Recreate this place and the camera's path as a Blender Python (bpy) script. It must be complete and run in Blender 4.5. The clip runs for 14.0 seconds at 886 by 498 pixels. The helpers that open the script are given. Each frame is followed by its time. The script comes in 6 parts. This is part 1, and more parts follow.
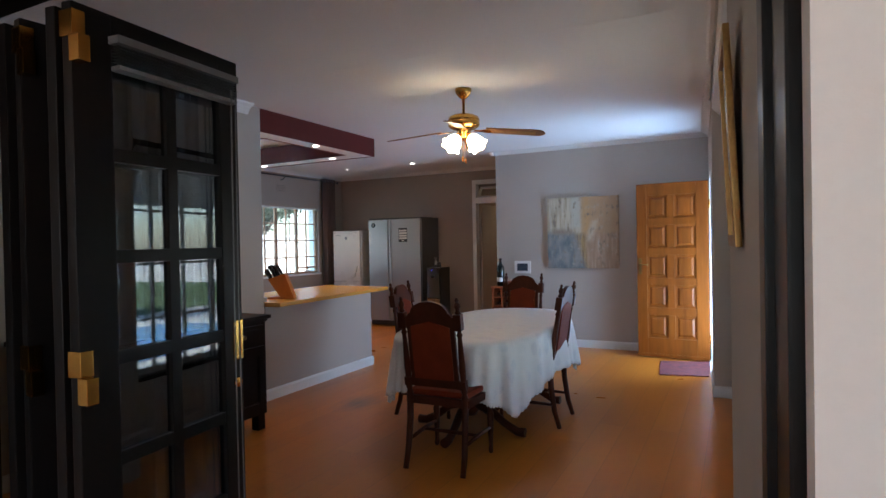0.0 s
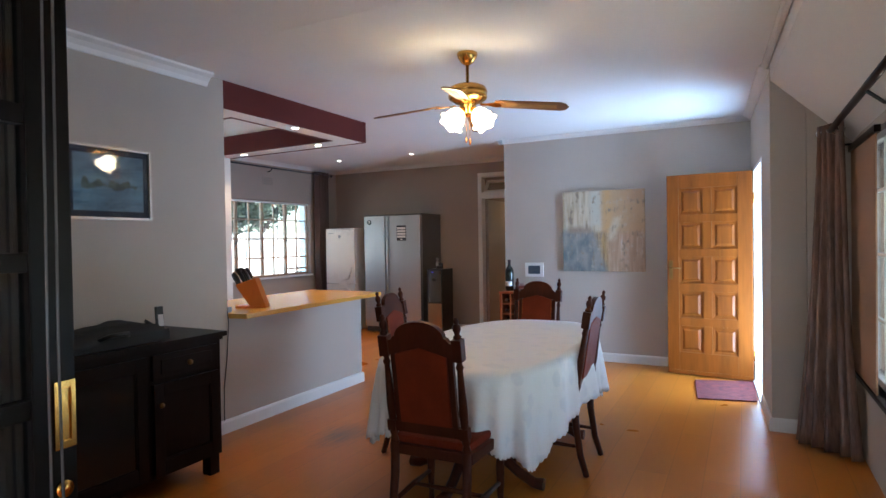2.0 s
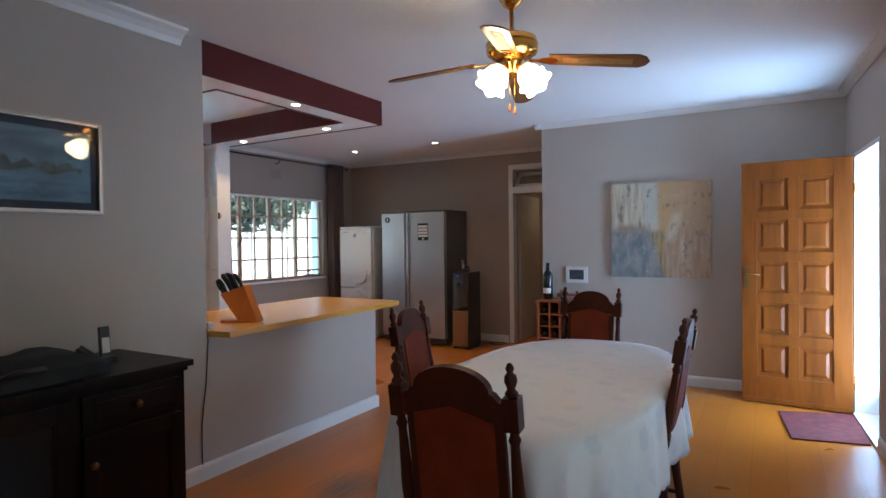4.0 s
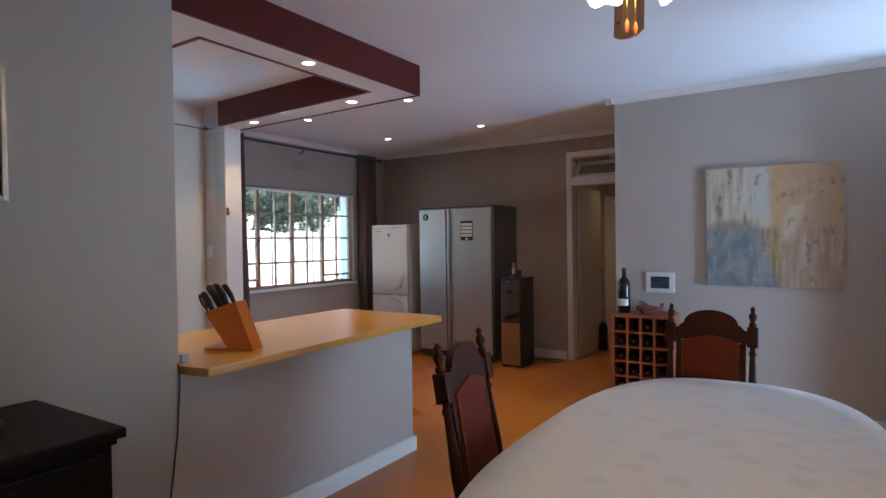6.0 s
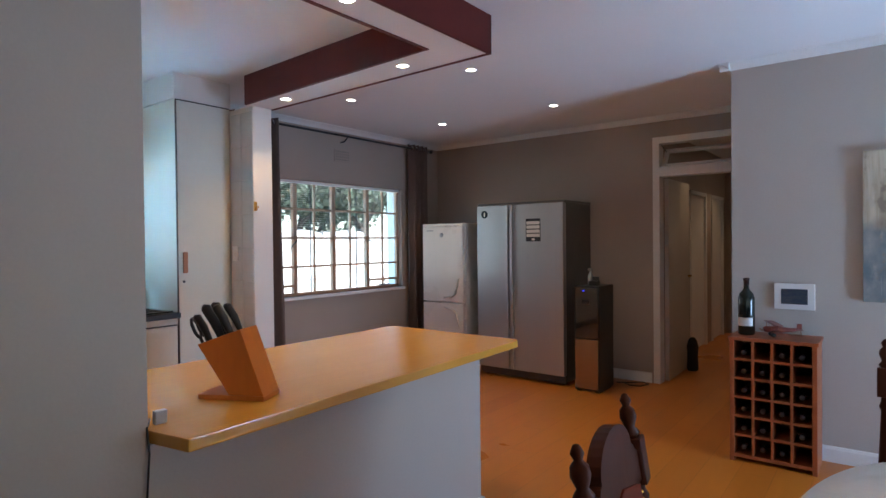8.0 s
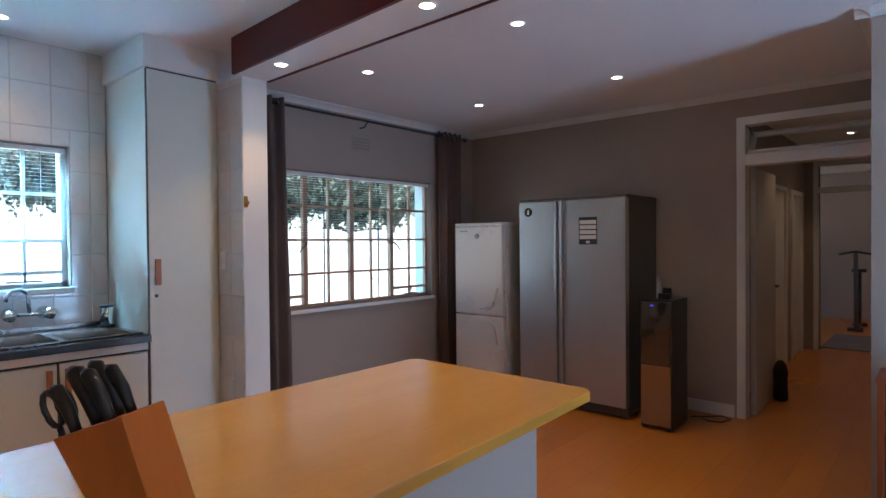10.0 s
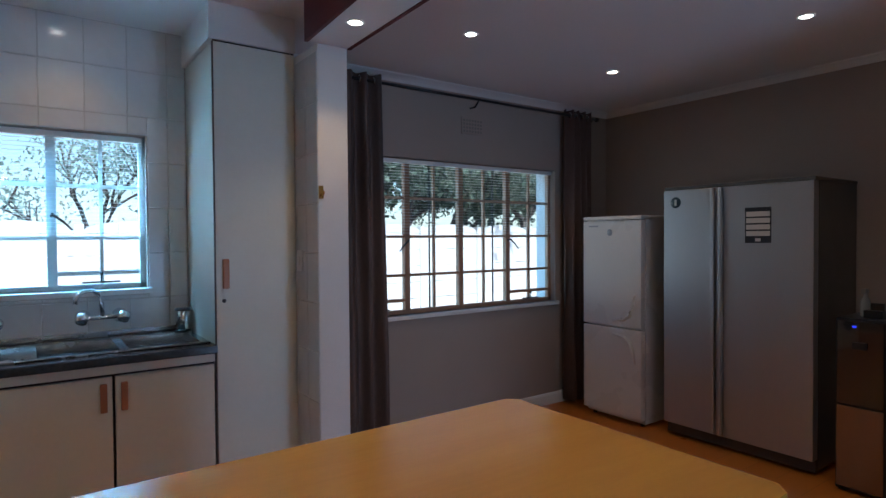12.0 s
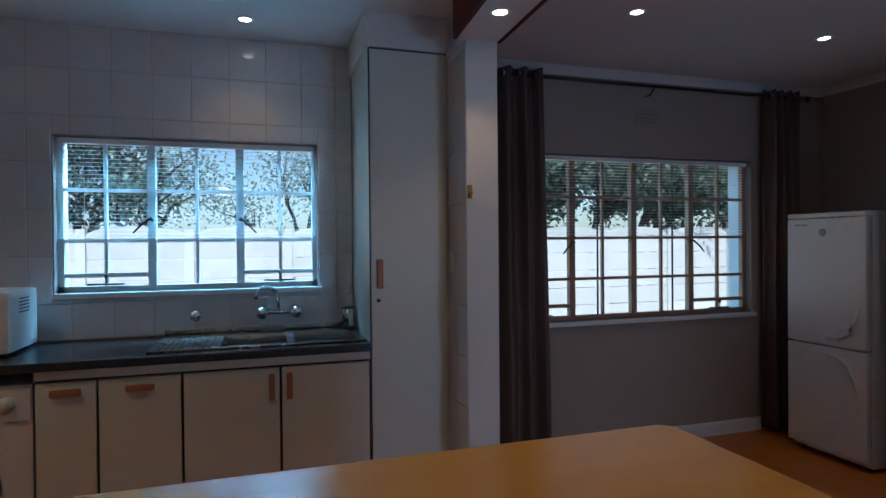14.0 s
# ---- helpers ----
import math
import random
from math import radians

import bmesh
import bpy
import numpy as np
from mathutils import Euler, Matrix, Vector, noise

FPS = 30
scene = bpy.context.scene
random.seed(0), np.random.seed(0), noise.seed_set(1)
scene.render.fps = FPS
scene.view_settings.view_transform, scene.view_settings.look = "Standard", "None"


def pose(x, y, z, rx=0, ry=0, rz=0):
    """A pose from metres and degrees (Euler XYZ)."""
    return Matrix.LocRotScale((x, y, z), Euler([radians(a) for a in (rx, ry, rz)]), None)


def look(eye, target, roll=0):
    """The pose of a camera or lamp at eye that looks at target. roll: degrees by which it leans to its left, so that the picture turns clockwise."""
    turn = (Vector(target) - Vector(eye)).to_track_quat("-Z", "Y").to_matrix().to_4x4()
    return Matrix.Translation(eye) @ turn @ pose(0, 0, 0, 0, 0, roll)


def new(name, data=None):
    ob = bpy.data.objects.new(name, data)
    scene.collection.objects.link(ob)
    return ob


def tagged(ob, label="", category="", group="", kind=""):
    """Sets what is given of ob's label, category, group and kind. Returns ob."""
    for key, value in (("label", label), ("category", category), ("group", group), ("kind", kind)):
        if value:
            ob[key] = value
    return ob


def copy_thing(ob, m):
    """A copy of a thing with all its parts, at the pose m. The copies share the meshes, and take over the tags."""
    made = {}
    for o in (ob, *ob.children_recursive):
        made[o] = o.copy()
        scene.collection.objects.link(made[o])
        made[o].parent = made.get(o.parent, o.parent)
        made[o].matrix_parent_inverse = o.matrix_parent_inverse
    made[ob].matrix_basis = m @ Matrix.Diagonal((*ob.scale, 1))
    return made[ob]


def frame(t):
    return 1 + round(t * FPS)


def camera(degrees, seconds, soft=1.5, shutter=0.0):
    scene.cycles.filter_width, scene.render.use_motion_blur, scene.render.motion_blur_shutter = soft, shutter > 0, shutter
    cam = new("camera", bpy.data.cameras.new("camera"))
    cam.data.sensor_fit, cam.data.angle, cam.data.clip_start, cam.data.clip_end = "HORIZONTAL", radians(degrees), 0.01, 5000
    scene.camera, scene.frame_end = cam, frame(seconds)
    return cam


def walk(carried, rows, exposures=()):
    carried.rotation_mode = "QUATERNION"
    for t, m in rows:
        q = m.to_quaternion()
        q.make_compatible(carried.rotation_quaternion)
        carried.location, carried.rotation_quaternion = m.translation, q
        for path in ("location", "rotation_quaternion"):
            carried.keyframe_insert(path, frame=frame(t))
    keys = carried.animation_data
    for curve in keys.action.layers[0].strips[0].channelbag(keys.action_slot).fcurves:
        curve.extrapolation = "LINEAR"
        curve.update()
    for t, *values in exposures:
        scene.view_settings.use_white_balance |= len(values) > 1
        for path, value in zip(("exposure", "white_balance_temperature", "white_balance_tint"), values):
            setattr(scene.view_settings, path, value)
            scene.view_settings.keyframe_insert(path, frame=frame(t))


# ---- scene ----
cam = camera(74.9, 14.0)
PATH = [
    (0, (0.194, -0.136, 1.404), (-0.712, 1.647, 1.381), -1.1),
    (0.5, (0.114, 0.066, 1.405), (-0.794, 1.847, 1.376), -1.0),
    (1, (0.013, 0.268, 1.414), (-0.898, 2.048, 1.384), -1.0),
    (1.5, (-0.065, 0.443, 1.403), (-0.982, 2.22, 1.375), -1.0),
    (2, (-0.163, 0.67, 1.411), (-1.086, 2.444, 1.383), -0.9),
    (2.5, (-0.253, 0.853, 1.403), (-1.19, 2.62, 1.376), -0.9),
    (3, (-0.381, 1.037, 1.419), (-1.327, 2.799, 1.39), -0.8),
    (5.5, (-1.103, 2.096, 1.411), (-2.173, 3.786, 1.388), -0.8),
    (6, (-1.279, 2.309, 1.413), (-2.373, 3.983, 1.388), -0.8),
    (6.5, (-1.421, 2.529, 1.437), (-2.556, 4.175, 1.407), -0.8),
    (7, (-1.572, 2.685, 1.421), (-2.746, 4.304, 1.398), -0.8),
    (7.5, (-1.76, 2.847, 1.445), (-2.961, 4.446, 1.421), -0.7),
    (8, (-1.924, 2.98, 1.425), (-3.145, 4.564, 1.402), -0.6),
    (10.5, (-2.599, 3.872, 1.464), (-3.982, 5.316, 1.437), -0.5),
    (11, (-2.678, 4.03, 1.453), (-4.161, 5.372, 1.43), -0.5),
    (11.5, (-2.81, 4.177, 1.456), (-4.372, 5.426, 1.426), -0.5),
    (12, (-2.915, 4.313, 1.471), (-4.538, 5.481, 1.433), -0.4),
    (12.5, (-2.96, 4.441, 1.466), (-4.658, 5.498, 1.438), -0.5),
    (13, (-2.964, 4.545, 1.442), (-4.765, 5.414, 1.425), -0.6),
    (13.5, (-2.959, 4.558, 1.451), (-4.826, 5.276, 1.432), -0.5),
    (14, (-2.968, 4.548, 1.455), (-4.878, 5.141, 1.435), -0.5),
]

EXPOSURES = [(0.0, 1.7, 5900, 6), (1.0, 2.2, 5850, 5), (1.5, 2.3, 5850, 5), (3.0, 2.0, 5780, 4), (5.5, 1.75, 5800, 5), (8.0, 1.85, 5800, 6), (10.5, 1.45, 5450, 6), (11.5, 1.05, 5350, 6), (12.5, 0.5, 5250, 5), (14.0, 0.1, 5250, 5)]
walk(cam, [(t, look(eye, target, roll)) for t, eye, target, roll in PATH], EXPOSURES)

# ---------------------------------------------------------------- world, sun, daylight
SUN_DIR = Vector((0.62, -0.15, 1.05)).normalized()
world = bpy.data.worlds.new("sky")
scene.world = world
world.use_nodes = True
wn = world.node_tree
sky = wn.nodes.new("ShaderNodeTexSky")
sky.sky_type, sky.sun_disc = "NISHITA", False
sky.sun_elevation = math.asin(SUN_DIR.z)
sky.sun_rotation = math.atan2(SUN_DIR.x, SUN_DIR.y)
wn.links.new(sky.outputs[0], wn.nodes["Background"].inputs[0])
wn.nodes["Background"].inputs[1].default_value = 0.15
sun = new("sun", bpy.data.lights.new("sun", "SUN"))
sun.data.energy, sun.data.angle, sun.data.color = 5.0, radians(0.5), (1.0, 0.95, 0.88)
sun.matrix_world = look(SUN_DIR * 30, (0, 0, 0))


def window_light(name, eye, target, width, height, power, colour=(0.62, 0.8, 1.0)):
    lamp = new(name, bpy.data.lights.new(name, "AREA"))
    lamp.data.shape, lamp.data.size, lamp.data.size_y = "RECTANGLE", width, height
    lamp.data.energy, lamp.data.color = power, colour
    lamp.matrix_world = look(eye, target)
    return lamp


def spot(name, place, power, colour=(1.0, 0.62, 0.32), angle=110):
    lamp = new(name, bpy.data.lights.new(name, "SPOT"))
    lamp.data.energy, lamp.data.color, lamp.data.spot_size = power, colour, radians(angle)
    lamp.data.spot_blend, lamp.data.shadow_soft_size = 0.7, 0.03
    lamp.location = place
    return lamp



FAN_GLOW, NOOK_POWER, BAR_POWER, KITCHEN_POWER = 6.3, 4.7, 5.5, 2.5
window_light("door_daylight", (0.42, 6.58, 0.75), (-0.8, 6.58, 1.45), 0.85, 1.3, 29, (0.48, 0.68, 1.0))
window_light("kitchen_daylight", (-7.0, 4.2, 2.36), (-5.5, 4.5, 0.9), 1.3, 0.35, 170, (0.30, 0.68, 1.0))
window_light("sunroom_daylight", (2.1, -2.0, 1.5), (-1, -1.0, 1.0), 3.0, 1.6, 2.5, (0.88, 0.94, 1.0))

# ---------------------------------------------------------------- materials
def material(name, rough=0.5, metal=0.0, spec=0.5):
    m = bpy.data.materials.new(name)
    m.use_nodes = True
    b = m.node_tree.nodes["Principled BSDF"]
    b.inputs["Roughness"].default_value = rough
    b.inputs["Metallic"].default_value = metal
    b.inputs["Specular IOR Level"].default_value = spec
    return m, m.node_tree.nodes, m.node_tree.links, b


def surface(name, a, b=None, rough=0.5, metal=0.0, scale=3.0, fine=60.0, stretch=(1, 1, 1), bump=0.1,
            bump_scale=None, spec=0.5, vary=0.0, coat=0.0, rough_var=0.08):
    """Two colours mixed at a broad and a fine scale, with fine relief and uneven gloss."""
    m, n, l, p = material(name, rough, metal, spec)
    b = b or tuple(0.82 * c for c in a)
    co = n.new("ShaderNodeTexCoord")
    mp = n.new("ShaderNodeMapping")
    mp.inputs["Scale"].default_value = stretch
    l.new(co.outputs["Object"], mp.inputs[0])
    broad, small = n.new("ShaderNodeTexNoise"), n.new("ShaderNodeTexNoise")
    broad.inputs["Scale"].default_value, small.inputs["Scale"].default_value = scale, fine
    broad.inputs["Detail"].default_value, small.inputs["Detail"].default_value = 4, 3
    for t in (broad, small):
        l.new(mp.outputs[0], t.inputs["Vector"])
    add = n.new("ShaderNodeMath")
    add.operation = "MULTIPLY_ADD"
    l.new(small.outputs[0], add.inputs[0])
    add.inputs[1].default_value = 0.45
    l.new(broad.outputs[0], add.inputs[2])
    ramp = n.new("ShaderNodeMapRange")
    ramp.inputs[1].default_value, ramp.inputs[2].default_value = 0.45, 1.0
    l.new(add.outputs[0], ramp.inputs[0])
    mix = n.new("ShaderNodeMix")
    mix.data_type = "RGBA"
    l.new(ramp.outputs[0], mix.inputs[0])
    mix.inputs[6].default_value, mix.inputs[7].default_value = (*a, 1), (*b, 1)
    out = mix.outputs[2]
    if vary:
        info, hsv = n.new("ShaderNodeObjectInfo"), n.new("ShaderNodeHueSaturation")
        r = n.new("ShaderNodeMapRange")
        r.inputs[3].default_value, r.inputs[4].default_value = 1 - vary, 1 + vary
        l.new(info.outputs["Random"], r.inputs[0])
        l.new(r.outputs[0], hsv.inputs["Value"])
        l.new(out, hsv.inputs["Color"])
        out = hsv.outputs[0]
    l.new(out, p.inputs["Base Color"])
    rr = n.new("ShaderNodeMapRange")
    rr.inputs[3].default_value, rr.inputs[4].default_value = max(rough - rough_var, 0.02), min(rough + rough_var, 1)
    l.new(broad.outputs[0], rr.inputs[0])
    l.new(rr.outputs[0], p.inputs["Roughness"])
    p.inputs["Coat Weight"].default_value = coat
    if bump:
        bn = n.new("ShaderNodeBump")
        bn.inputs["Strength"].default_value, bn.inputs["Distance"].default_value = bump, 0.004
        l.new(small.outputs[0], bn.inputs["Height"])
        l.new(bn.outputs[0], p.inputs["Normal"])
    return m


def plain(name, c, rough=0.4, metal=0.0, spec=0.5):
    m, n, l, p = material(name, rough, metal, spec)
    p.inputs["Base Color"].default_value = (*c, 1)
    return m


def glowing(name, c, strength):
    m, n, l, p = material(name, 0.4)
    p.inputs["Base Color"].default_value = (*c, 1)
    p.inputs["Emission Color"].default_value = (*c, 1)
    p.inputs["Emission Strength"].default_value = strength
    return m


def clear_glass(name, tint=(0.95, 0.97, 0.97), gloss=0.02, mirror=0.04):
    """Thin window glass: lets light straight through and mirrors at a slant."""
    m, n, l, p = material(name, gloss)
    n.remove(p)
    t, g, mx, f = n.new("ShaderNodeBsdfTransparent"), n.new("ShaderNodeBsdfGlossy"), n.new("ShaderNodeMixShader"), n.new("ShaderNodeLayerWeight")
    t.inputs[0].default_value = (*tint, 1)
    g.inputs["Roughness"].default_value = gloss
    f.inputs[0].default_value = 0.5
    pw, ad = n.new("ShaderNodeMath"), n.new("ShaderNodeMath")
    pw.operation, ad.operation = "POWER", "MULTIPLY_ADD"
    l.new(f.outputs["Facing"], pw.inputs[0])
    pw.inputs[1].default_value = 5.0
    l.new(pw.outputs[0], ad.inputs[0])
    ad.inputs[1].default_value, ad.inputs[2].default_value = 0.95, mirror
    l.new(ad.outputs[0], mx.inputs[0])
    l.new(t.outputs[0], mx.inputs[1])
    l.new(g.outputs[0], mx.inputs[2])
    l.new(mx.outputs[0], n["Material Output"].inputs[0])
    return m


WALL = surface("greige_plaster", (0.47, 0.42, 0.37), (0.43, 0.382, 0.335), 0.75, scale=1.2, fine=90, bump=0.12)
TAUPE = surface("taupe_plaster", (0.36, 0.295, 0.25), (0.32, 0.262, 0.222), 0.75, scale=1.2, fine=90, bump=0.12)
WHITE_WALL = surface("white_plaster", (0.74, 0.71, 0.68), (0.68, 0.65, 0.62), 0.75, scale=1.5, fine=80, bump=0.15)
CEILING = surface("ceiling_white", (0.76, 0.75, 0.74), (0.71, 0.70, 0.69), 0.85, scale=0.8, fine=70, bump=0.05)
TRIM = surface("trim_white", (0.76, 0.75, 0.73), (0.69, 0.68, 0.66), 0.45, scale=2, fine=50, bump=0.04)
MAROON = surface("maroon_paint", (0.110, 0.015, 0.011), (0.085, 0.012, 0.009), 0.5, spec=0.25, scale=2, fine=60, bump=0.05)
# Near-black that puts the shade of narrow gaps into the colour.
GAPSHADE = plain("painted_gap_shade", (0.012, 0.010, 0.010), 0.6)
DARKWOOD = surface("dark_stained_wood", (0.016, 0.008, 0.006), (0.010, 0.005, 0.004), 0.36, spec=0.1, scale=3, fine=40, stretch=(1, 1, 0.15), bump=0.08)
FOLDPAINT = surface("dark_brown_gloss_paint", (0.013, 0.0105, 0.010), (0.009, 0.0075, 0.007), 0.34, spec=0.14, scale=3, fine=40, bump=0.05)
CHAIRWOOD = surface("reddish_dark_wood", (0.085, 0.021, 0.009), (0.046, 0.012, 0.006), 0.38, spec=0.14, scale=5, fine=50, stretch=(1, 1, 0.2), bump=0.06, vary=0.12)
LEATHER = surface("oxblood_leather", (0.19, 0.030, 0.010), (0.13, 0.020, 0.007), 0.6, spec=0.12, scale=9, fine=160, bump=0.2)
PINE = surface("varnished_pine", (0.285, 0.080, 0.009), (0.138, 0.034, 0.004), 0.36, spec=0.3, scale=4, fine=26, stretch=(1.6, 1.6, 0.16), bump=0.06)
RACKWOOD = surface("reddish_pine", (0.34, 0.095, 0.030), (0.24, 0.060, 0.020), 0.4, scale=6, fine=40, stretch=(1, 1, 0.2), bump=0.06)
BEECH = surface("beech_laminate", (0.68, 0.345, 0.050), (0.59, 0.285, 0.038), 0.25, spec=0.85, scale=2.2, fine=18, stretch=(3.5, 0.35, 1), bump=0, rough_var=0.05)
BLOCKWOOD = surface("beech_block", (0.56, 0.170, 0.020), (0.46, 0.128, 0.014), 0.42, scale=6, fine=45, stretch=(1, 1, 0.2), bump=0.06)
BRASS = surface("polished_brass", (0.72, 0.41, 0.10), (0.62, 0.33, 0.07), 0.2, 1.0, scale=8, fine=60, bump=0.02)
STEEL = surface("brushed_steel", (0.50, 0.53, 0.56), (0.44, 0.47, 0.50), 0.40, 0.85, scale=2, fine=240, stretch=(1, 1, 0.04), bump=0.03, rough_var=0.04)
DARKSTEEL = surface("dark_grey_metal", (0.085, 0.085, 0.088), (0.07, 0.07, 0.072), 0.45, 0.5, scale=3, fine=90, bump=0.04)
CHROME = plain("chrome", (0.75, 0.76, 0.78), 0.1, 1.0)
SINKSTEEL = surface("sink_steel", (0.44, 0.43, 0.42), (0.34, 0.335, 0.33), 0.26, 1.0, scale=6, fine=120, bump=0.03)
ENAMEL = surface("white_enamel", (0.70, 0.68, 0.65), (0.66, 0.64, 0.61), 0.28, scale=2, fine=60, bump=0.02)
MELAMINE = surface("white_melamine", (0.66, 0.65, 0.57), (0.61, 0.60, 0.52), 0.38, scale=2, fine=60, bump=0.03)
BLACK = plain("black_plastic", (0.012, 0.012, 0.013), 0.32)
BLACKGLOSS = plain("black_gloss", (0.008, 0.010, 0.011), 0.06)
FRIDGESIDE = surface("fridge_side_grey", (0.14, 0.136, 0.132), (0.115, 0.112, 0.109), 0.42, 0.4, scale=3, fine=120, bump=0.06)
OLDBRASS = surface("tarnished_brass", (0.26, 0.15, 0.055), (0.16, 0.09, 0.035), 0.4, 0.9, scale=12, fine=80, bump=0.05)
DARKMIRROR = plain("dark_mirror_glass", (0.10, 0.10, 0.10), 0.05, 0.8)
GREYPANEL = surface("bronze_grey_panel", (0.34, 0.25, 0.16), (0.30, 0.22, 0.14), 0.24, 0.8, scale=4, fine=90, bump=0.02)
GRANITE = surface("black_granite_top", (0.018, 0.020, 0.024), (0.040, 0.042, 0.046), 0.22, scale=60, fine=400, bump=0.02)
# Paler upright streaks in the brown stand in for highlights on the folds.
CURTAIN = surface("velvet_painted_highlights", (0.14, 0.088, 0.070), (0.060, 0.038, 0.031), 0.6, scale=4, fine=120, stretch=(1, 1, 0.3), bump=0.15)
# Strong light-dark streaking in the colour imitates satin sheen; the bump adds crinkle.
BAYCURTAIN = surface("crushed_satin_painted_sheen", (0.27, 0.155, 0.115), (0.070, 0.038, 0.027), 0.34, scale=11, fine=60, stretch=(1.6, 1.6, 0.22), bump=0.7)


def damask():
    """White damask: a woven motif of slightly greyer, glossier blooms, fine thread and soft creases."""
    m, n, l, p = material("white_damask", 0.55)
    co = n.new("ShaderNodeTexCoord")
    warp, vor = n.new("ShaderNodeTexNoise"), n.new("ShaderNodeTexVoronoi")
    warp.inputs["Scale"].default_value, warp.inputs["Detail"].default_value = 22.0, 2
    l.new(co.outputs["Object"], warp.inputs["Vector"])
    shift = n.new("ShaderNodeVectorMath")
    shift.operation = "MULTIPLY_ADD"
    l.new(warp.outputs["Color"], shift.inputs[0])
    shift.inputs[1].default_value = (0.05, 0.05, 0.05)
    l.new(co.outputs["Object"], shift.inputs[2])
    vor.inputs["Scale"].default_value = 7.0
    l.new(shift.outputs[0], vor.inputs["Vector"])
    bloom = n.new("ShaderNodeMapRange")
    bloom.interpolation_type = "SMOOTHSTEP"
    bloom.inputs[1].default_value, bloom.inputs[2].default_value = 0.24, 0.34
    bloom.inputs[3].default_value, bloom.inputs[4].default_value = 1.0, 0.0
    l.new(vor.outputs["Distance"], bloom.inputs[0])
    mix = n.new("ShaderNodeMix")
    mix.data_type = "RGBA"
    l.new(bloom.outputs[0], mix.inputs[0])
    mix.inputs[6].default_value, mix.inputs[7].default_value = (0.76, 0.755, 0.75, 1), (0.68, 0.685, 0.70, 1)
    l.new(mix.outputs[2], p.inputs["Base Color"])
    gloss = n.new("ShaderNodeMapRange")
    gloss.inputs[3].default_value, gloss.inputs[4].default_value = 0.62, 0.36
    l.new(bloom.outputs[0], gloss.inputs[0])
    l.new(gloss.outputs[0], p.inputs["Roughness"])
    crease = n.new("ShaderNodeTexNoise")
    crease.inputs["Scale"].default_value, crease.inputs["Detail"].default_value = 7.5, 5
    l.new(co.outputs["Object"], crease.inputs["Vector"])
    bn = n.new("ShaderNodeBump")
    bn.inputs["Strength"].default_value, bn.inputs["Distance"].default_value = 0.7, 0.014
    l.new(crease.outputs[0], bn.inputs["Height"])
    l.new(bn.outputs[0], p.inputs["Normal"])
    return m


CLOTH = damask()
MATRUG = surface("maroon_door_mat", (0.21, 0.035, 0.030), (0.06, 0.014, 0.020), 0.95, scale=18, fine=170, bump=0.5)
GLASS = clear_glass("window_glass")
DARKGLASS = clear_glass("door_glass", (0.66, 0.72, 0.77), 0.01, 0.13)
STEELFRAME = surface("painted_steel_frame", (0.40, 0.23, 0.14), (0.31, 0.175, 0.105), 0.45, scale=6, fine=60, bump=0.05)
WHITEFRAME = surface("white_steel_frame", (0.62, 0.63, 0.62), (0.53, 0.54, 0.54), 0.45, scale=6, fine=60, bump=0.05)
HANDLEWOOD = plain("wood_handle", (0.34, 0.13, 0.055), 0.4)
BONDED = surface("bamboo_blind", (0.42, 0.24, 0.14), (0.30, 0.165, 0.095), 0.6, scale=10, fine=110, stretch=(1, 1, 0.2), bump=0.2)


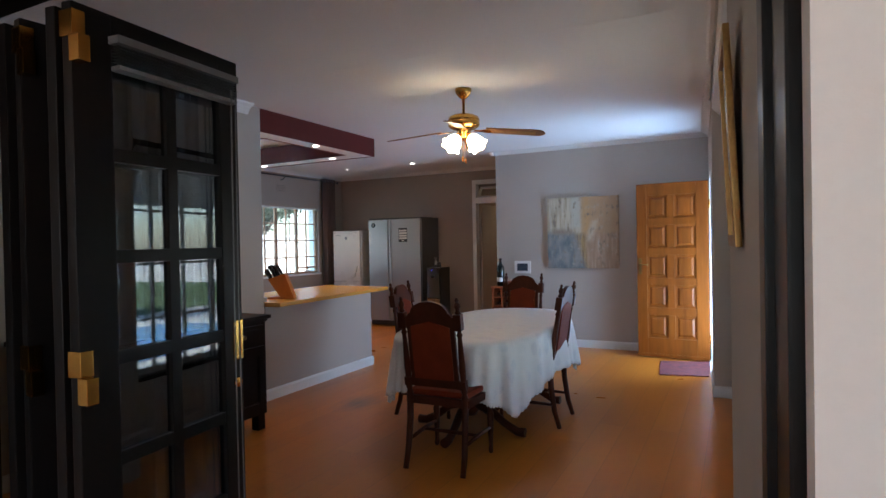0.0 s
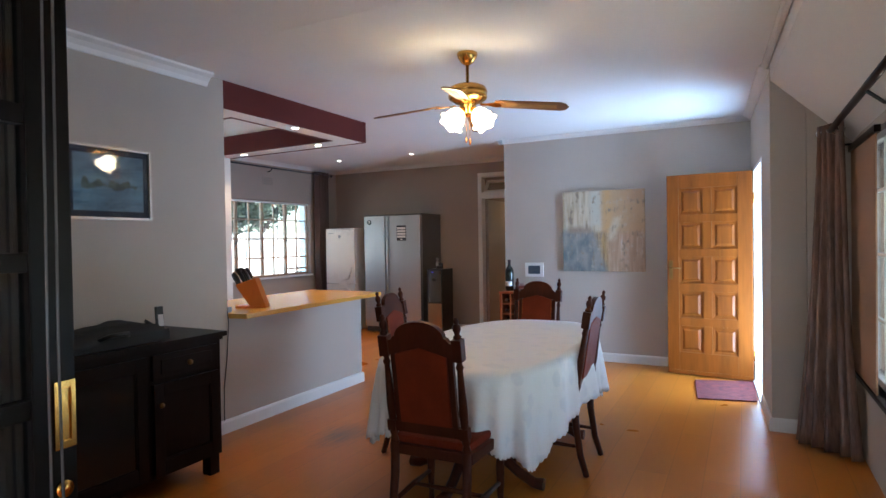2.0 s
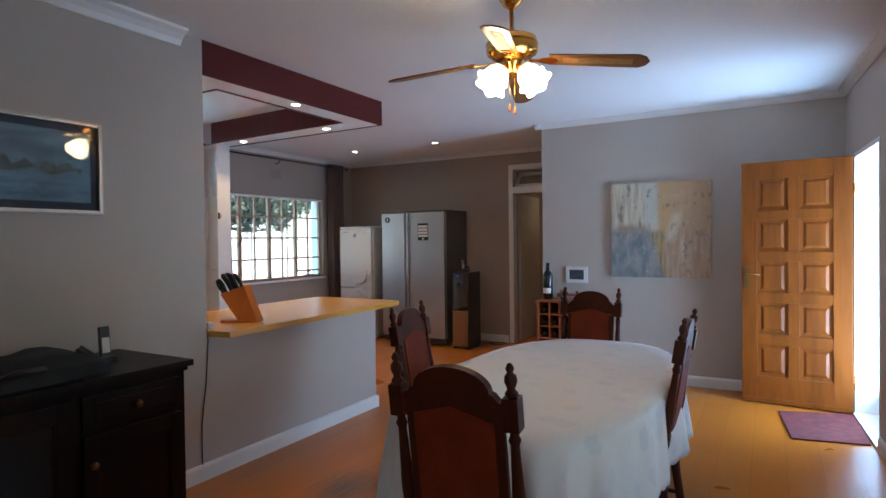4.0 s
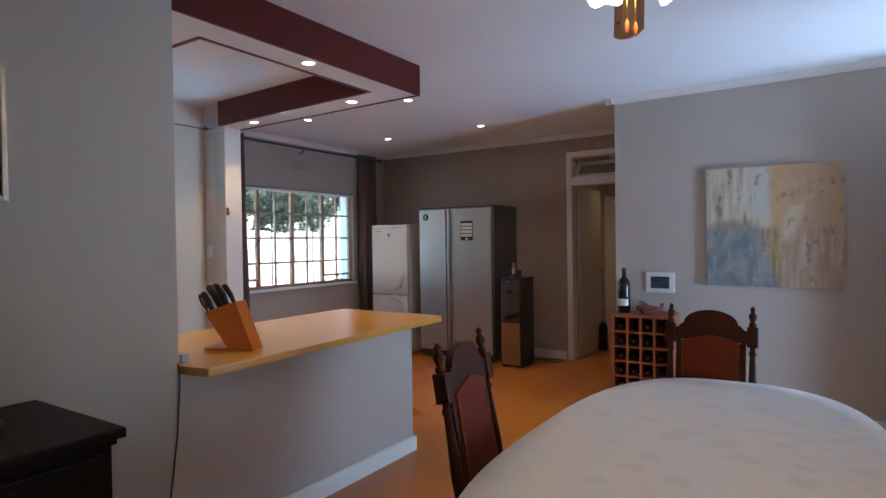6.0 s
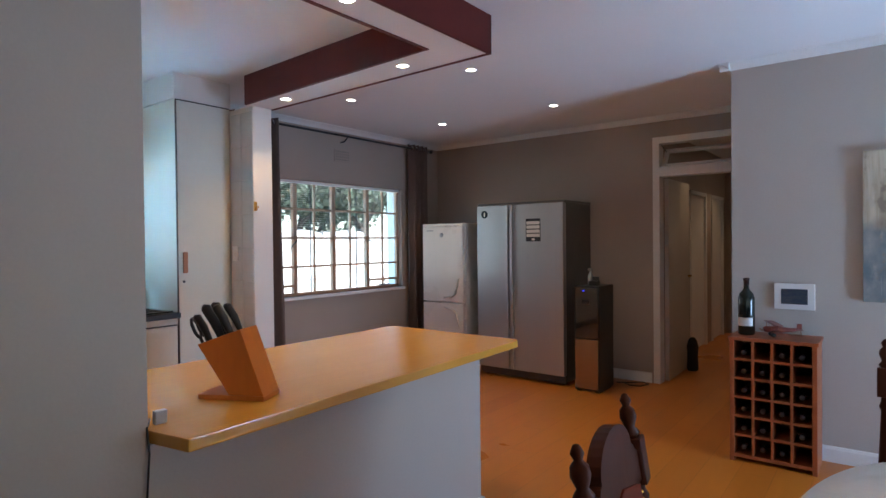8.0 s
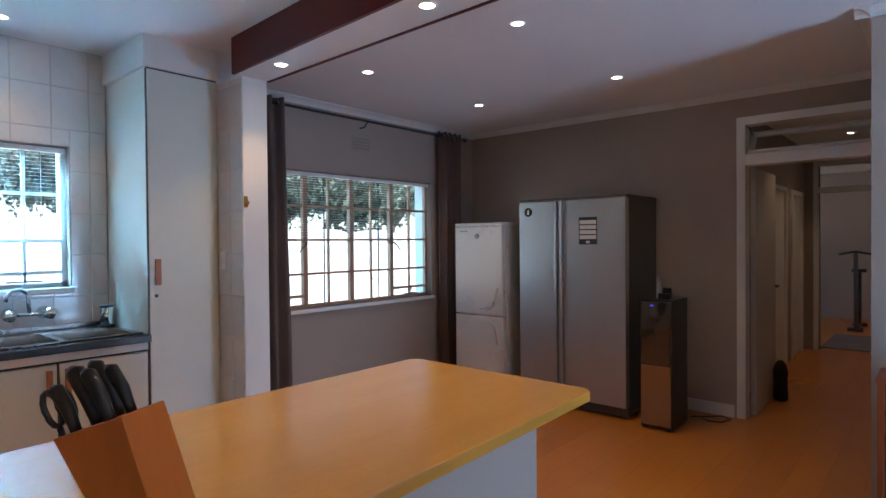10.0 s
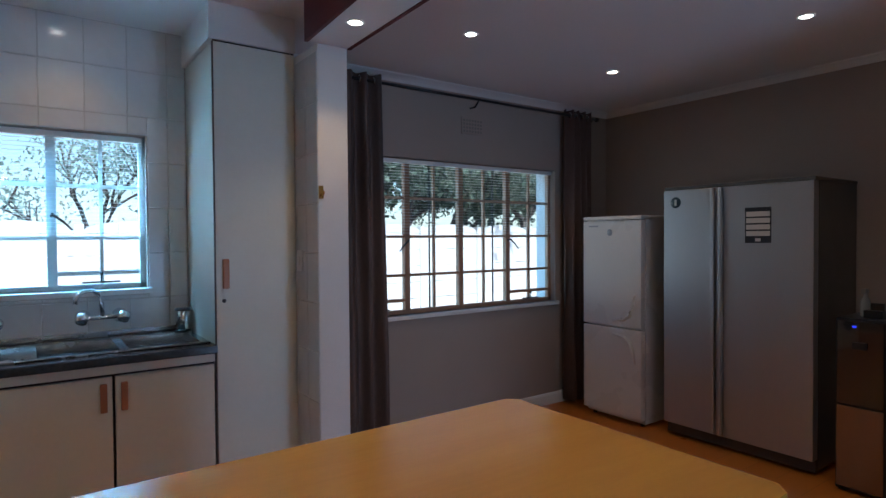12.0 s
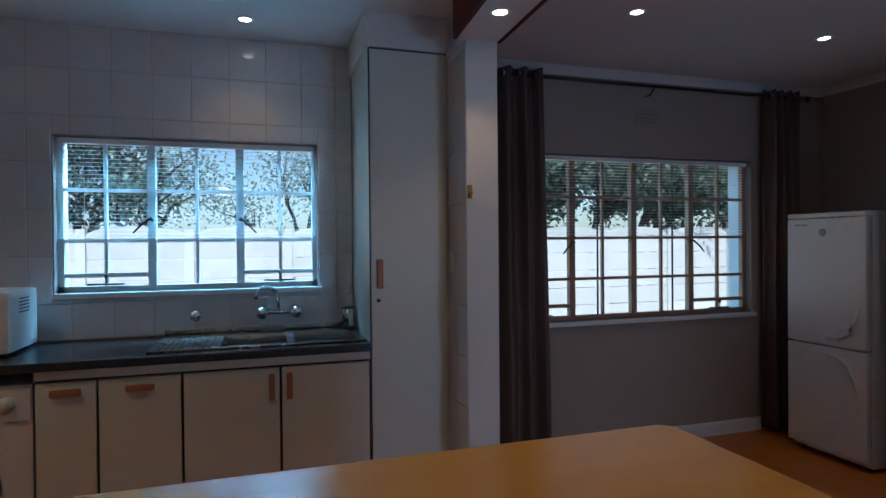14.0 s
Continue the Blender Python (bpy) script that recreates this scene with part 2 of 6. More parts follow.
def floor_boards():
    """Honey laminate boards: long boards of slightly unlike tone, soft grain, thin joints and a worn clear coat."""
    m, n, l, p = material("honey_laminate", 0.3)
    co, mp = n.new("ShaderNodeTexCoord"), n.new("ShaderNodeMapping")
    mp.inputs["Rotation"].default_value = (0, 0, radians(90))
    l.new(co.outputs["Object"], mp.inputs[0])
    br = n.new("ShaderNodeTexBrick")
    br.inputs["Scale"].default_value = 1.0
    br.inputs["Brick Width"].default_value, br.inputs["Row Height"].default_value = 1.28, 0.19
    br.inputs["Mortar Size"].default_value, br.inputs["Mortar Smooth"].default_value = 0.0015, 0.3
    br.offset = 0.37
    br.inputs["Color1"].default_value = (0.575, 0.200, 0.024, 1)
    br.inputs["Color2"].default_value = (0.510, 0.168, 0.019, 1)
    br.inputs["Mortar"].default_value = (0.32, 0.110, 0.022, 1)
    l.new(mp.outputs[0], br.inputs["Vector"])
    st = n.new("ShaderNodeMapping")
    st.inputs["Scale"].default_value = (9, 0.7, 1)
    l.new(co.outputs["Object"], st.inputs[0])
    grain = n.new("ShaderNodeTexNoise")
    grain.inputs["Scale"].default_value, grain.inputs["Detail"].default_value = 3.0, 6
    l.new(st.outputs[0], grain.inputs["Vector"])
    wear = n.new("ShaderNodeTexNoise")
    wear.inputs["Scale"].default_value, wear.inputs["Detail"].default_value = 0.9, 4
    l.new(co.outputs["Object"], wear.inputs["Vector"])
    mixg = n.new("ShaderNodeMix")
    mixg.data_type, mixg.blend_type = "RGBA", "MULTIPLY"
    gr = n.new("ShaderNodeMapRange")
    gr.inputs[3].default_value, gr.inputs[4].default_value = 0.0, 0.55
    l.new(grain.outputs[0], gr.inputs[0])
    l.new(gr.outputs[0], mixg.inputs[0])
    l.new(br.outputs[0], mixg.inputs[6])
    mixg.inputs[7].default_value = (0.80, 0.70, 0.58, 1)
    # grey scuffs worn through the coat beside the breakfast bar
    sep = n.new("ShaderNodeVectorMath")
    sep.operation = "SUBTRACT"
    l.new(co.outputs["Object"], sep.inputs[0])
    sep.inputs[1].default_value = (-2.80, 4.06, 0)
    sc = n.new("ShaderNodeVectorMath")
    sc.operation = "MULTIPLY"
    l.new(sep.outputs[0], sc.inputs[0])
    sc.inputs[1].default_value = (4.2, 2.9, 0)
    ln = n.new("ShaderNodeVectorMath")
    ln.operation = "LENGTH"
    l.new(sc.outputs[0], ln.inputs[0])
    sn = n.new("ShaderNodeTexNoise")
    sn.inputs["Scale"].default_value, sn.inputs["Detail"].default_value = 7.0, 4
    l.new(st.outputs[0], sn.inputs["Vector"])
    sa = n.new("ShaderNodeMath")
    sa.operation = "MULTIPLY_ADD"
    l.new(sn.outputs[0], sa.inputs[0])
    sa.inputs[1].default_value = 1.5
    l.new(ln.outputs["Value"], sa.inputs[2])
    sr = n.new("ShaderNodeMapRange")
    sr.inputs[1].default_value, sr.inputs[2].default_value = 0.75, 1.65
    sr.inputs[3].default_value, sr.inputs[4].default_value = 0.85, 0.0
    l.new(sa.outputs[0], sr.inputs[0])
    mixs = n.new("ShaderNodeMix")
    mixs.data_type = "RGBA"
    l.new(sr.outputs[0], mixs.inputs[0])
    l.new(mixg.outputs[2], mixs.inputs[6])
    mixs.inputs[7].default_value = (0.10, 0.075, 0.055, 1)
    l.new(mixs.outputs[2], p.inputs["Base Color"])
    rr = n.new("ShaderNodeMapRange")
    rr.inputs[3].default_value, rr.inputs[4].default_value = 0.21, 0.40
    l.new(wear.outputs[0], rr.inputs[0])
    l.new(rr.outputs[0], p.inputs["Roughness"])
    bn = n.new("ShaderNodeBump")
    bn.inputs["Strength"].default_value, bn.inputs["Distance"].default_value = 0.25, 0.001
    l.new(br.outputs["Fac"], bn.inputs["Height"])
    bn.invert = True
    l.new(bn.outputs[0], p.inputs["Normal"])
    return m


FLOOR = floor_boards()


# ---------------------------------------------------------------- mesh helpers
def box(bm, x0, y0, z0, x1, y1, z1, bevel=0.0, m=None):
    c = Matrix.Translation(((x0 + x1) / 2, (y0 + y1) / 2, (z0 + z1) / 2)) @ Matrix.Diagonal((abs(x1 - x0), abs(y1 - y0), abs(z1 - z0), 1))
    made = bmesh.ops.create_cube(bm, size=1, matrix=(m @ c) if m else c)
    if bevel:
        edges = list({e for v in made["verts"] for e in v.link_edges})
        bmesh.ops.bevel(bm, geom=edges, offset=bevel, segments=2, affect="EDGES", profile=0.7)
    return bm


def lathe(bm, profile, segs=20, m=None, wave=None, caps=True):
    """Turn (radius, height) pairs round z. wave(angle, k) may scale the radius."""
    rings = []
    for k, (r, z) in enumerate(profile):
        ring = []
        for i in range(segs):
            a = 2 * math.pi * i / segs
            rr = r * (wave(a, k) if wave else 1)
            v = Vector((rr * math.cos(a), rr * math.sin(a), z))
            ring.append(bm.verts.new(m @ v if m else v))
        rings.append(ring)
    for a, b in zip(rings, rings[1:]):
        for i in range(segs):
            f = bm.faces.new((a[i], a[(i + 1) % segs], b[(i + 1) % segs], b[i]))
            f.smooth = True
    for ring, flip in ((rings[0], True), (rings[-1], False)):
        if (ring[0].co - ring[segs // 2].co).length > 1e-5 and caps and not wave:
            bm.faces.new(ring[::-1] if flip else ring)
    return bm


def tube(bm, points, r, segs=8):
    """A round rod along points."""
    pts = [Vector(p) for p in points]
    rings = []
    for i, p in enumerate(pts):
        d = (pts[min(i + 1, len(pts) - 1)] - pts[max(i - 1, 0)]).normalized()
        side = d.cross(Vector((0, 0, 1)) if abs(d.z) < 0.9 else Vector((1, 0, 0))).normalized()
        up = side.cross(d)
        rad = r[i] if isinstance(r, (list, tuple)) else r
        rings.append([bm.verts.new(p + rad * (math.cos(2 * math.pi * k / segs) * side + math.sin(2 * math.pi * k / segs) * up)) for k in range(segs)])
    for a, b in zip(rings, rings[1:]):
        for k in range(segs):
            bm.faces.new((a[k], a[(k + 1) % segs], b[(k + 1) % segs], b[k])).smooth = True
    bm.faces.new(rings[0][::-1]), bm.faces.new(rings[-1])
    return bm


def prism(bm, outline, z0, z1, bevel=0.0, m=None):
    """An upright slab over a flat outline of (x, y) corners."""
    lo = [bm.verts.new(m @ Vector((x, y, z0)) if m else (x, y, z0)) for x, y in outline]
    hi = [bm.verts.new(m @ Vector((x, y, z1)) if m else (x, y, z1)) for x, y in outline]
    n = len(outline)
    faces = [bm.faces.new(lo[::-1]), bm.faces.new(hi)]
    for i in range(n):
        faces.append(bm.faces.new((lo[i], lo[(i + 1) % n], hi[(i + 1) % n], hi[i])))
    bmesh.ops.recalc_face_normals(bm, faces=faces)
    if bevel:
        bmesh.ops.bevel(bm, geom=list({e for f in faces for e in f.edges}), offset=bevel, segments=2, affect="EDGES", profile=0.7)
    return bm


def part(name, bm, mat, parent=None, label="", smooth=False):
    me = bpy.data.meshes.new(name)
    bmesh.ops.recalc_face_normals(bm, faces=bm.faces)
    if smooth:
        for f in bm.faces:
            f.smooth = True
    bm.to_mesh(me)
    bm.free()
    for k in (mat if isinstance(mat, (list, tuple)) else [mat]):
        me.materials.append(k)
    ob = new(name, me)
    if parent:
        ob.parent = parent
    if label:
        tagged(ob, label)
    return ob


def B():
    return bmesh.new()


def cube(*a, bevel=0.0, m=None):
    return box(bmesh.new(), *a, bevel=bevel, m=m)


def thing(name, place, label, category, group="", kind=""):
    ob = new(name)
    ob.empty_display_size = 0.1
    ob.matrix_basis = place if isinstance(place, Matrix) else Matrix.Translation(place)
    return tagged(ob, label, category, group, kind)


def wall(name, axis, c0, c1, a0, a1, z0, z1, holes, mat, label):
    """A wall of real thickness; axis is the one it stands square to; holes are (a0, a1, z0, z1)."""
    A = sorted({a0, a1, *[v for h in holes for v in h[:2]]})
    Z = sorted({z0, z1, *[v for h in holes for v in h[2:]]})
    solid = lambda i, k: 0 <= i < len(A) - 1 and 0 <= k < len(Z) - 1 and not any(
        h[0] < (A[i] + A[i + 1]) / 2 < h[1] and h[2] < (Z[k] + Z[k + 1]) / 2 < h[3] for h in holes)
    bm = bmesh.new()
    P = lambda c, a, z: bm.verts.new((c, a, z) if axis == "x" else (a, c, z))
    for i in range(len(A) - 1):
        for k in range(len(Z) - 1):
            if not solid(i, k):
                continue
            p, q, r, s = A[i], A[i + 1], Z[k], Z[k + 1]
            for c in (c0, c1):
                bm.faces.new((P(c, p, r), P(c, q, r), P(c, q, s), P(c, p, s)))
            for ii, a in ((i - 1, p), (i + 1, q)):
                if not solid(ii, k):
                    bm.faces.new((P(c0, a, r), P(c1, a, r), P(c1, a, s), P(c0, a, s)))
            for kk, z in ((k - 1, r), (k + 1, s)):
                if not solid(i, kk):
                    bm.faces.new((P(c0, p, z), P(c1, p, z), P(c1, q, z), P(c0, q, z)))
    bmesh.ops.remove_doubles(bm, verts=bm.verts, dist=1e-5)
    return tagged(part(name, bm, mat), label, "wall", kind="structure")


def moulding(name, p0, p1, inward, profile, mat, label, category="trim"):
    """A profile of (out from the wall, up) pairs drawn along a wall from p0 to p1."""
    p0, p1, inward = Vector(p0), Vector(p1), Vector(inward)
    bm = bmesh.new()
    ends = [[bm.verts.new(p + inward * o + Vector((0, 0, u))) for o, u in profile] for p in (p0, p1)]
    n = len(profile)
    for i in range(n):
        bm.faces.new((ends[0][i], ends[0][(i + 1) % n], ends[1][(i + 1) % n], ends[1][i]))
    bm.faces.new(ends[0]), bm.faces.new(ends[1][::-1])
    return tagged(part(name, bm, mat), label, category, kind="structure")


COVE = [(0, 0), (0, -0.046), (0.008, -0.045), (0.020, -0.030), (0.040, -0.016), (0.066, -0.007), (0.070, 0)]
COVE_TALL = [(o * 1.2, u * 1.85) for o, u in COVE]
BASE = [(0.0, 0.0), (0.018, 0.0), (0.018, 0.082), (0.010, 0.098), (0.0, 0.1)]


def cornice(p0, p1, inward, profile=COVE):
    return moulding("cornice", (*p0, H), (*p1, H), (*inward, 0), profile, TRIM, "white coved plaster cornice under the ceiling")


def baseboard(p0, p1, inward):
    return moulding("baseboard", (*p0, 0), (*p1, 0), (*inward, 0), BASE, TRIM, "white painted wooden baseboard along the wall")


# ---------------------------------------------------------------- structure
H = 2.64                     # ceiling
WX, FY, PY = -6.5, 8.82, 7.40   # window wall, far wall, painting wall
LX = -3.61                   # partition and breakfast-bar wall
EAST = Matrix.Translation((0.008, 5.45, 0)) @ Matrix.Rotation(radians(2.994), 4, "Z")   # the east wall runs a little out of square


def east(u, v):
    """A plan point u metres out from the east wall's face and v metres along it from its corner."""
    p = EAST @ Vector((u, v, 0))
    return p.x, p.y


YB = 0.75                    # folding-door wall, room side

bm = cube(-6.72, 0.42, -0.12, 0.60, 5.50, 0.0)
box(bm, -6.72, 5.50, -0.12, 0.20, 17.0, 0.0)
box(bm, -4.30, -4.30, -0.12, 2.30, 0.42, 0.0)
tagged(part("floor", bm, FLOOR), "honey-coloured laminate floor with a dull sheen", "floor", kind="structure")
bm = cube(-7, YB - 0.35, H, 0.30, 17.0, H + 0.12)
for y in (2.02, 3.24):
    box(bm, LX + 0.09, y - 0.010, H - 0.0007, -0.10, y + 0.010, H + 0.004)
tagged(part("ceiling", bm, CEILING), "flat white painted ceiling board", "ceiling", kind="structure")
wall("wall_west", "x", WX - 0.22, WX, 0.5, 17.0, 0, H, [(6.10, 8.117, 0.909, 2.058), (3.49, 4.86, 1.205, 2.045), (13.6, 15.6, 0.9, 2.1)], TAUPE, "taupe plastered wall with steel windows")
wall("wall_north", "y", FY, FY + 0.12, WX, -2.79, 0, H, [(-3.72, -2.86, 0.0, 2.38)], TAUPE, "taupe plastered wall with a hall doorway")
wall("wall_painting", "y", PY, PY + 0.2, -2.79, 0.18, 0, H, [], WALL, "greige plastered wall behind a large painting")
wall("wall_return", "x", -2.79, -2.59, PY + 0.2, 12.6, 0, H, [], WALL, "greige plastered return wall beside the hall")
wall("wall_front_door", "x", 0, 0.22, 0, 1.95, 0, H, [(0.68, 1.58, 0.0, 2.065)], WALL, "greige plastered wall with the front doorway").matrix_basis = EAST
wall("wall_partition", "x", LX - 0.14, LX, YB, 3.77, 0, H, [], WALL, "greige plastered partition wall of the kitchen")
wall("wall_bar", "x", LX - 0.14, LX, 3.77, 5.47, 0, 0.85, [], WALL, "low greige plastered wall under the breakfast bar")
wall("wall_folding", "y", 0.42, YB, -4.2, 0.262, 0, H, [(-1.72, 0.246, 0.0, 2.1)], WALL, "plastered wall with a folding-door opening")
wall("pier", "y", 5.49, 5.65, WX, -5.60, 0, 2.437, [], WHITE_WALL, "white plastered pier between kitchen and dining windows")
wall("wall_kitchen_south", "y", 1.4, 1.55, WX, LX - 0.14, 0, H, [], WHITE_WALL, "white plastered end wall of the kitchen")

# bay beside the front door: side wall with a raking top, low window wall, raked ceiling
bm = bmesh.new()
prism(bm, [(0.232, 0), (0.70, 0), (0.70, 1.95), (0.232, 2.42)], 5.46, 5.66, m=Matrix(((1, 0, 0, 0), (0, 0, 1, 0), (0, 1, 0, 0), (0, 0, 0, 1))))
tagged(part("wall_bay_side", bm, WALL), "greige plastered side wall under the raked ceiling", "wall", kind="structure")
BX = 0.50
wall("wall_bay", "x", BX, BX + 0.2, 2.45, 5.46, 0, 2.06, [(2.62, 5.36, 0.52, 2.0)], WALL, "low greige wall with a wide bay window")
bm = bmesh.new()
prism(bm, [(0.0, 2.636), (0.006, 2.522), (0.80, 1.740), (0.80, 1.90), (0.10, 2.636)], -4.75, 0.0, m=EAST @ Matrix(((1, 0, 0, 0), (0, 0, 1, 0), (0, 1, 0, 0), (0, 0, 0, 1))))
tagged(part("ceiling_bay", bm, CEILING), "white raked ceiling over the bay", "ceiling", kind="structure")
# wall with the gilt-framed picture, a little out of square
bm = prism(bmesh.new(), [(0.254, YB), (0.170, 2.41), (0.75, 2.41), (0.75, YB)], 0, H)
tagged(part("wall_near", bm, WALL), "greige plastered wall with a framed picture", "wall", kind="structure")
# sunroom that the walk starts in
wall("wall_sunroom", "y", 0.36, 0.418, 0.243, 2.2, 0, 2.6, [], WHITE_WALL, "white plastered sunroom wall beside the folding doors")
wall("wall_sunroom_lintel", "y", 0.36, 0.42, -4.2, 0.262, 2.1, 2.6, [], WHITE_WALL, "white plastered lintel over the folding doors")
wall("wall_sunroom_west", "x", -4.3, -4.2, -4.2, 0.42, 0, 2.6, [], WHITE_WALL, "white plastered sunroom side wall")
wall("wall_sunroom_south", "y", -4.3, -4.2, -4.3, 2.3, 0, 2.6, [(-3.6, 1.6, 0.5, 2.2)], WHITE_WALL, "white sunroom wall with wide windows")
wall("wall_sunroom_east", "x", 2.2, 2.3, -4.2, 0.42, 0, 2.6, [(-3.6, -2.0, 0.5, 2.2)], WHITE_WALL, "white sunroom wall with wide windows")
tagged(part("ceiling_sunroom", cube(-4.3, -4.3, 2.6, 2.3, 0.42, 2.7), CEILING), "white sunroom ceiling", "ceiling", kind="structure")

# hall beyond the far doorway
wall("wall_hall_west", "x", -4.02, -3.90, FY + 0.12, 12.6, 0, H, [(10.6, 11.4, 0, 2.05), (11.7, 12.4, 0, 2.05)], TAUPE, "taupe hall wall with two white doors")
wall("wall_hall_end", "y", 12.6, 12.72, -4.02, -2.59, 0, H, [(-3.74, -2.9, 0, 2.4)], TAUPE, "taupe wall at the end of the hall")
wall("wall_end_room", "y", 16.4, 16.6, -7, -0.5, 0, H, [], TAUPE, "dim wall of the room beyond the hall")
wall("wall_end_room_east", "x", -1.2, -1.0, 12.72, 16.4, 0, H, [], TAUPE, "dim side wall of the room beyond the hall")

# box beam round the kitchen opening
beam = thing("ceiling_beam", (0, 0, 0), "maroon and white boxed beam with downlights over the bar", "beam", kind="structure")
Z0 = 2.437
for outline in (((-3.83, 3.77), (LX - 0.006, 3.77), (LX - 0.006, 5.60), (-3.83, 5.607)), ((-5.60, 5.44), (-3.83, 5.34), (-3.83, 5.607), (-5.60, 5.655)), ((-4.60, 3.77), (-3.83, 3.77), (-3.83, 4.05), (-4.60, 4.05))):
    part("soffit", prism(bmesh.new(), outline, Z0, H), CEILING, beam, "white painted soffit")
for x0, y0, x1, y1 in ((LX - 0.016, 3.77, LX - 0.002, 5.614), (-3.845, 4.045, -3.826, 5.345), (-4.60, 4.045, -3.845, 4.065)):
    part("fascia", cube(x0, y0, Z0 - 0.006, x1, y1, H), MAROON, beam, "maroon painted fascia board")

for outline in (((-5.60, 5.424), (-3.843, 5.326), (-3.843, 5.344), (-5.60, 5.442)), ((-5.60, 5.653), (LX - 0.002, 5.598), (LX - 0.002, 5.614), (-5.60, 5.670))):
    part("fascia", prism(bmesh.new(), outline, Z0 - 0.006, H), MAROON, beam, "maroon painted fascia board")

# cornices and baseboards
cornice((LX, YB), (LX, 3.62), (1, 0), COVE_TALL)
cornice((-2.86, PY), (-0.09, PY), (0, -1))
cornice((-2.79, PY - 0.07), (-2.79, FY), (-1, 0))
cornice((WX, FY), (-2.79, FY), (0, -1))
cornice((WX, 5.65), (WX, FY), (1, 0))
cornice(east(0, 1.95), east(0, 0.0), (-1, -0.052))
moulding("ceiling_batten", (*east(-0.03, -4.70), H), (*east(-0.03, 0.0), H), (1, 0.052, 0), [(-0.022, 0), (-0.022, -0.016), (-0.008, -0.030), (0.012, -0.030), (0.026, -0.016), (0.026, 0)], TRIM, "white rounded batten where the raked ceiling starts")
baseboard((LX, YB), (LX, 5.47), (1, 0))
baseboard((LX + 0.018, 5.47), (LX - 0.14, 5.47), (0, 1))
baseboard((-2.79, PY), (-0.09, PY), (0, -1))
baseboard((WX, FY), (-3.80, FY), (0, -1))
baseboard((WX, 5.65), (WX, FY), (1, 0))
baseboard(east(0, 0.68), east(0, -0.012), (-1, -0.052))
baseboard((0.0, 5.458), (BX, 5.458), (0, -1))

# ---------------------------------------------------------------- doors and windows
def steel_window(name, y0, y1, z0, z1, mullions, thins, rows, lows, mat, label):
    """A steel casement window in the west wall: outer frame, mullions, glazing bars, panes, catches."""
    w = thing(name, (WX - 0.075, 0, 0), label, "window", kind="structure")
    d = 0.018
    fr = bmesh.new()
    for a, b, c, e in ((y0, y0 + 0.03, z0, z1), (y1 - 0.03, y1, z0, z1), (y0, y1, z0, z0 + 0.03), (y0, y1, z1 - 0.03, z1)):
        box(fr, -d, a, c, d, b, e)
    part("window_frame", fr, mat, w)
    for y in mullions:
        part("mullion", cube(-d - 0.004, y - 0.022, z0, d + 0.004, y + 0.022, z1, bevel=0.004), mat, w)
    for y in thins:
        part("glazing_bar", cube(-0.011, y - 0.009, z0, 0.011, y + 0.009, z1), mat, w)
    for z in rows:
        part("glazing_bar", cube(-0.013, y0, z - 0.010, 0.013, y1, z + 0.010), mat, w)
    for a, b, z in lows:
        part("glazing_bar", cube(-0.013, a, z - 0.012, 0.013, b, z + 0.012), mat, w)
    ys, zs = sorted([y0 + 0.02, y1 - 0.02, *mullions, *thins]), sorted([z0 + 0.02, z1 - 0.02, *rows])
    for p, q in zip(ys, ys[1:]):
        for r, s in zip(zs, zs[1:]):
            pane = part("pane", cube(-0.003, p, r, 0.001, q, s), GLASS, w)
            pane.visible_shadow = False
    for y, s in ((mullions[0], -1), (mullions[-1], 1)):
        c = bmesh.new()
        z = z0 + 0.47 * (z1 - z0)
        tube(c, [(0.02, y, z), (0.05, y, z + 0.01), (0.055, y + s * 0.05, z - 0.03), (0.055, y + s * 0.09, z - 0.075)], [0.009, 0.008, 0.007, 0.005], 6)
        part("window_catch", c, DARKSTEEL, w)
        st = bmesh.new()
        yc = (y + (y0 if s < 0 else y1)) / 2
        box(st, 0.02, yc - 0.09, z0 + 0.035, 0.032, yc + 0.09, z0 + 0.045)
        lathe(st, [(0.004, 0), (0.004, 0.03), (0.009, 0.035), (0.009, 0.05), (0.0, 0.052)], 8, Matrix.Translation((0.03, yc, z0 + 0.045)))
        part("window_stay", st, DARKSTEEL, w)
    return w


steel_window("window_1", 6.10, 8.117, 0.909, 2.058, (6.607, 7.109, 7.607), (6.36, 6.858, 7.353, 7.862), (1.196, 1.483, 1.770),
             ((6.10, 6.607, 1.01), (7.607, 8.117, 1.01)), STEELFRAME, "steel casement window with small panes above a low sill")
steel_window("window_2", 3.49, 4.86, 1.205, 2.045, (3.952, 4.42), (3.72, 4.186, 4.645), (1.484, 1.763),
             ((3.49, 3.952, 1.295), (4.42, 4.86, 1.295)), WHITEFRAME, "white steel casement window over the kitchen sink")
for y0, y1, z in ((6.10, 8.117, 0.909), (3.49, 4.86, 1.205)):
    tagged(part("window_sill", cube(WX - 0.06, y0 - 0.0, z - 0.03, WX + 0.035, y1 + 0.02, z, bevel=0.006), TRIM), "white painted plaster window sill", "sill", kind="structure")
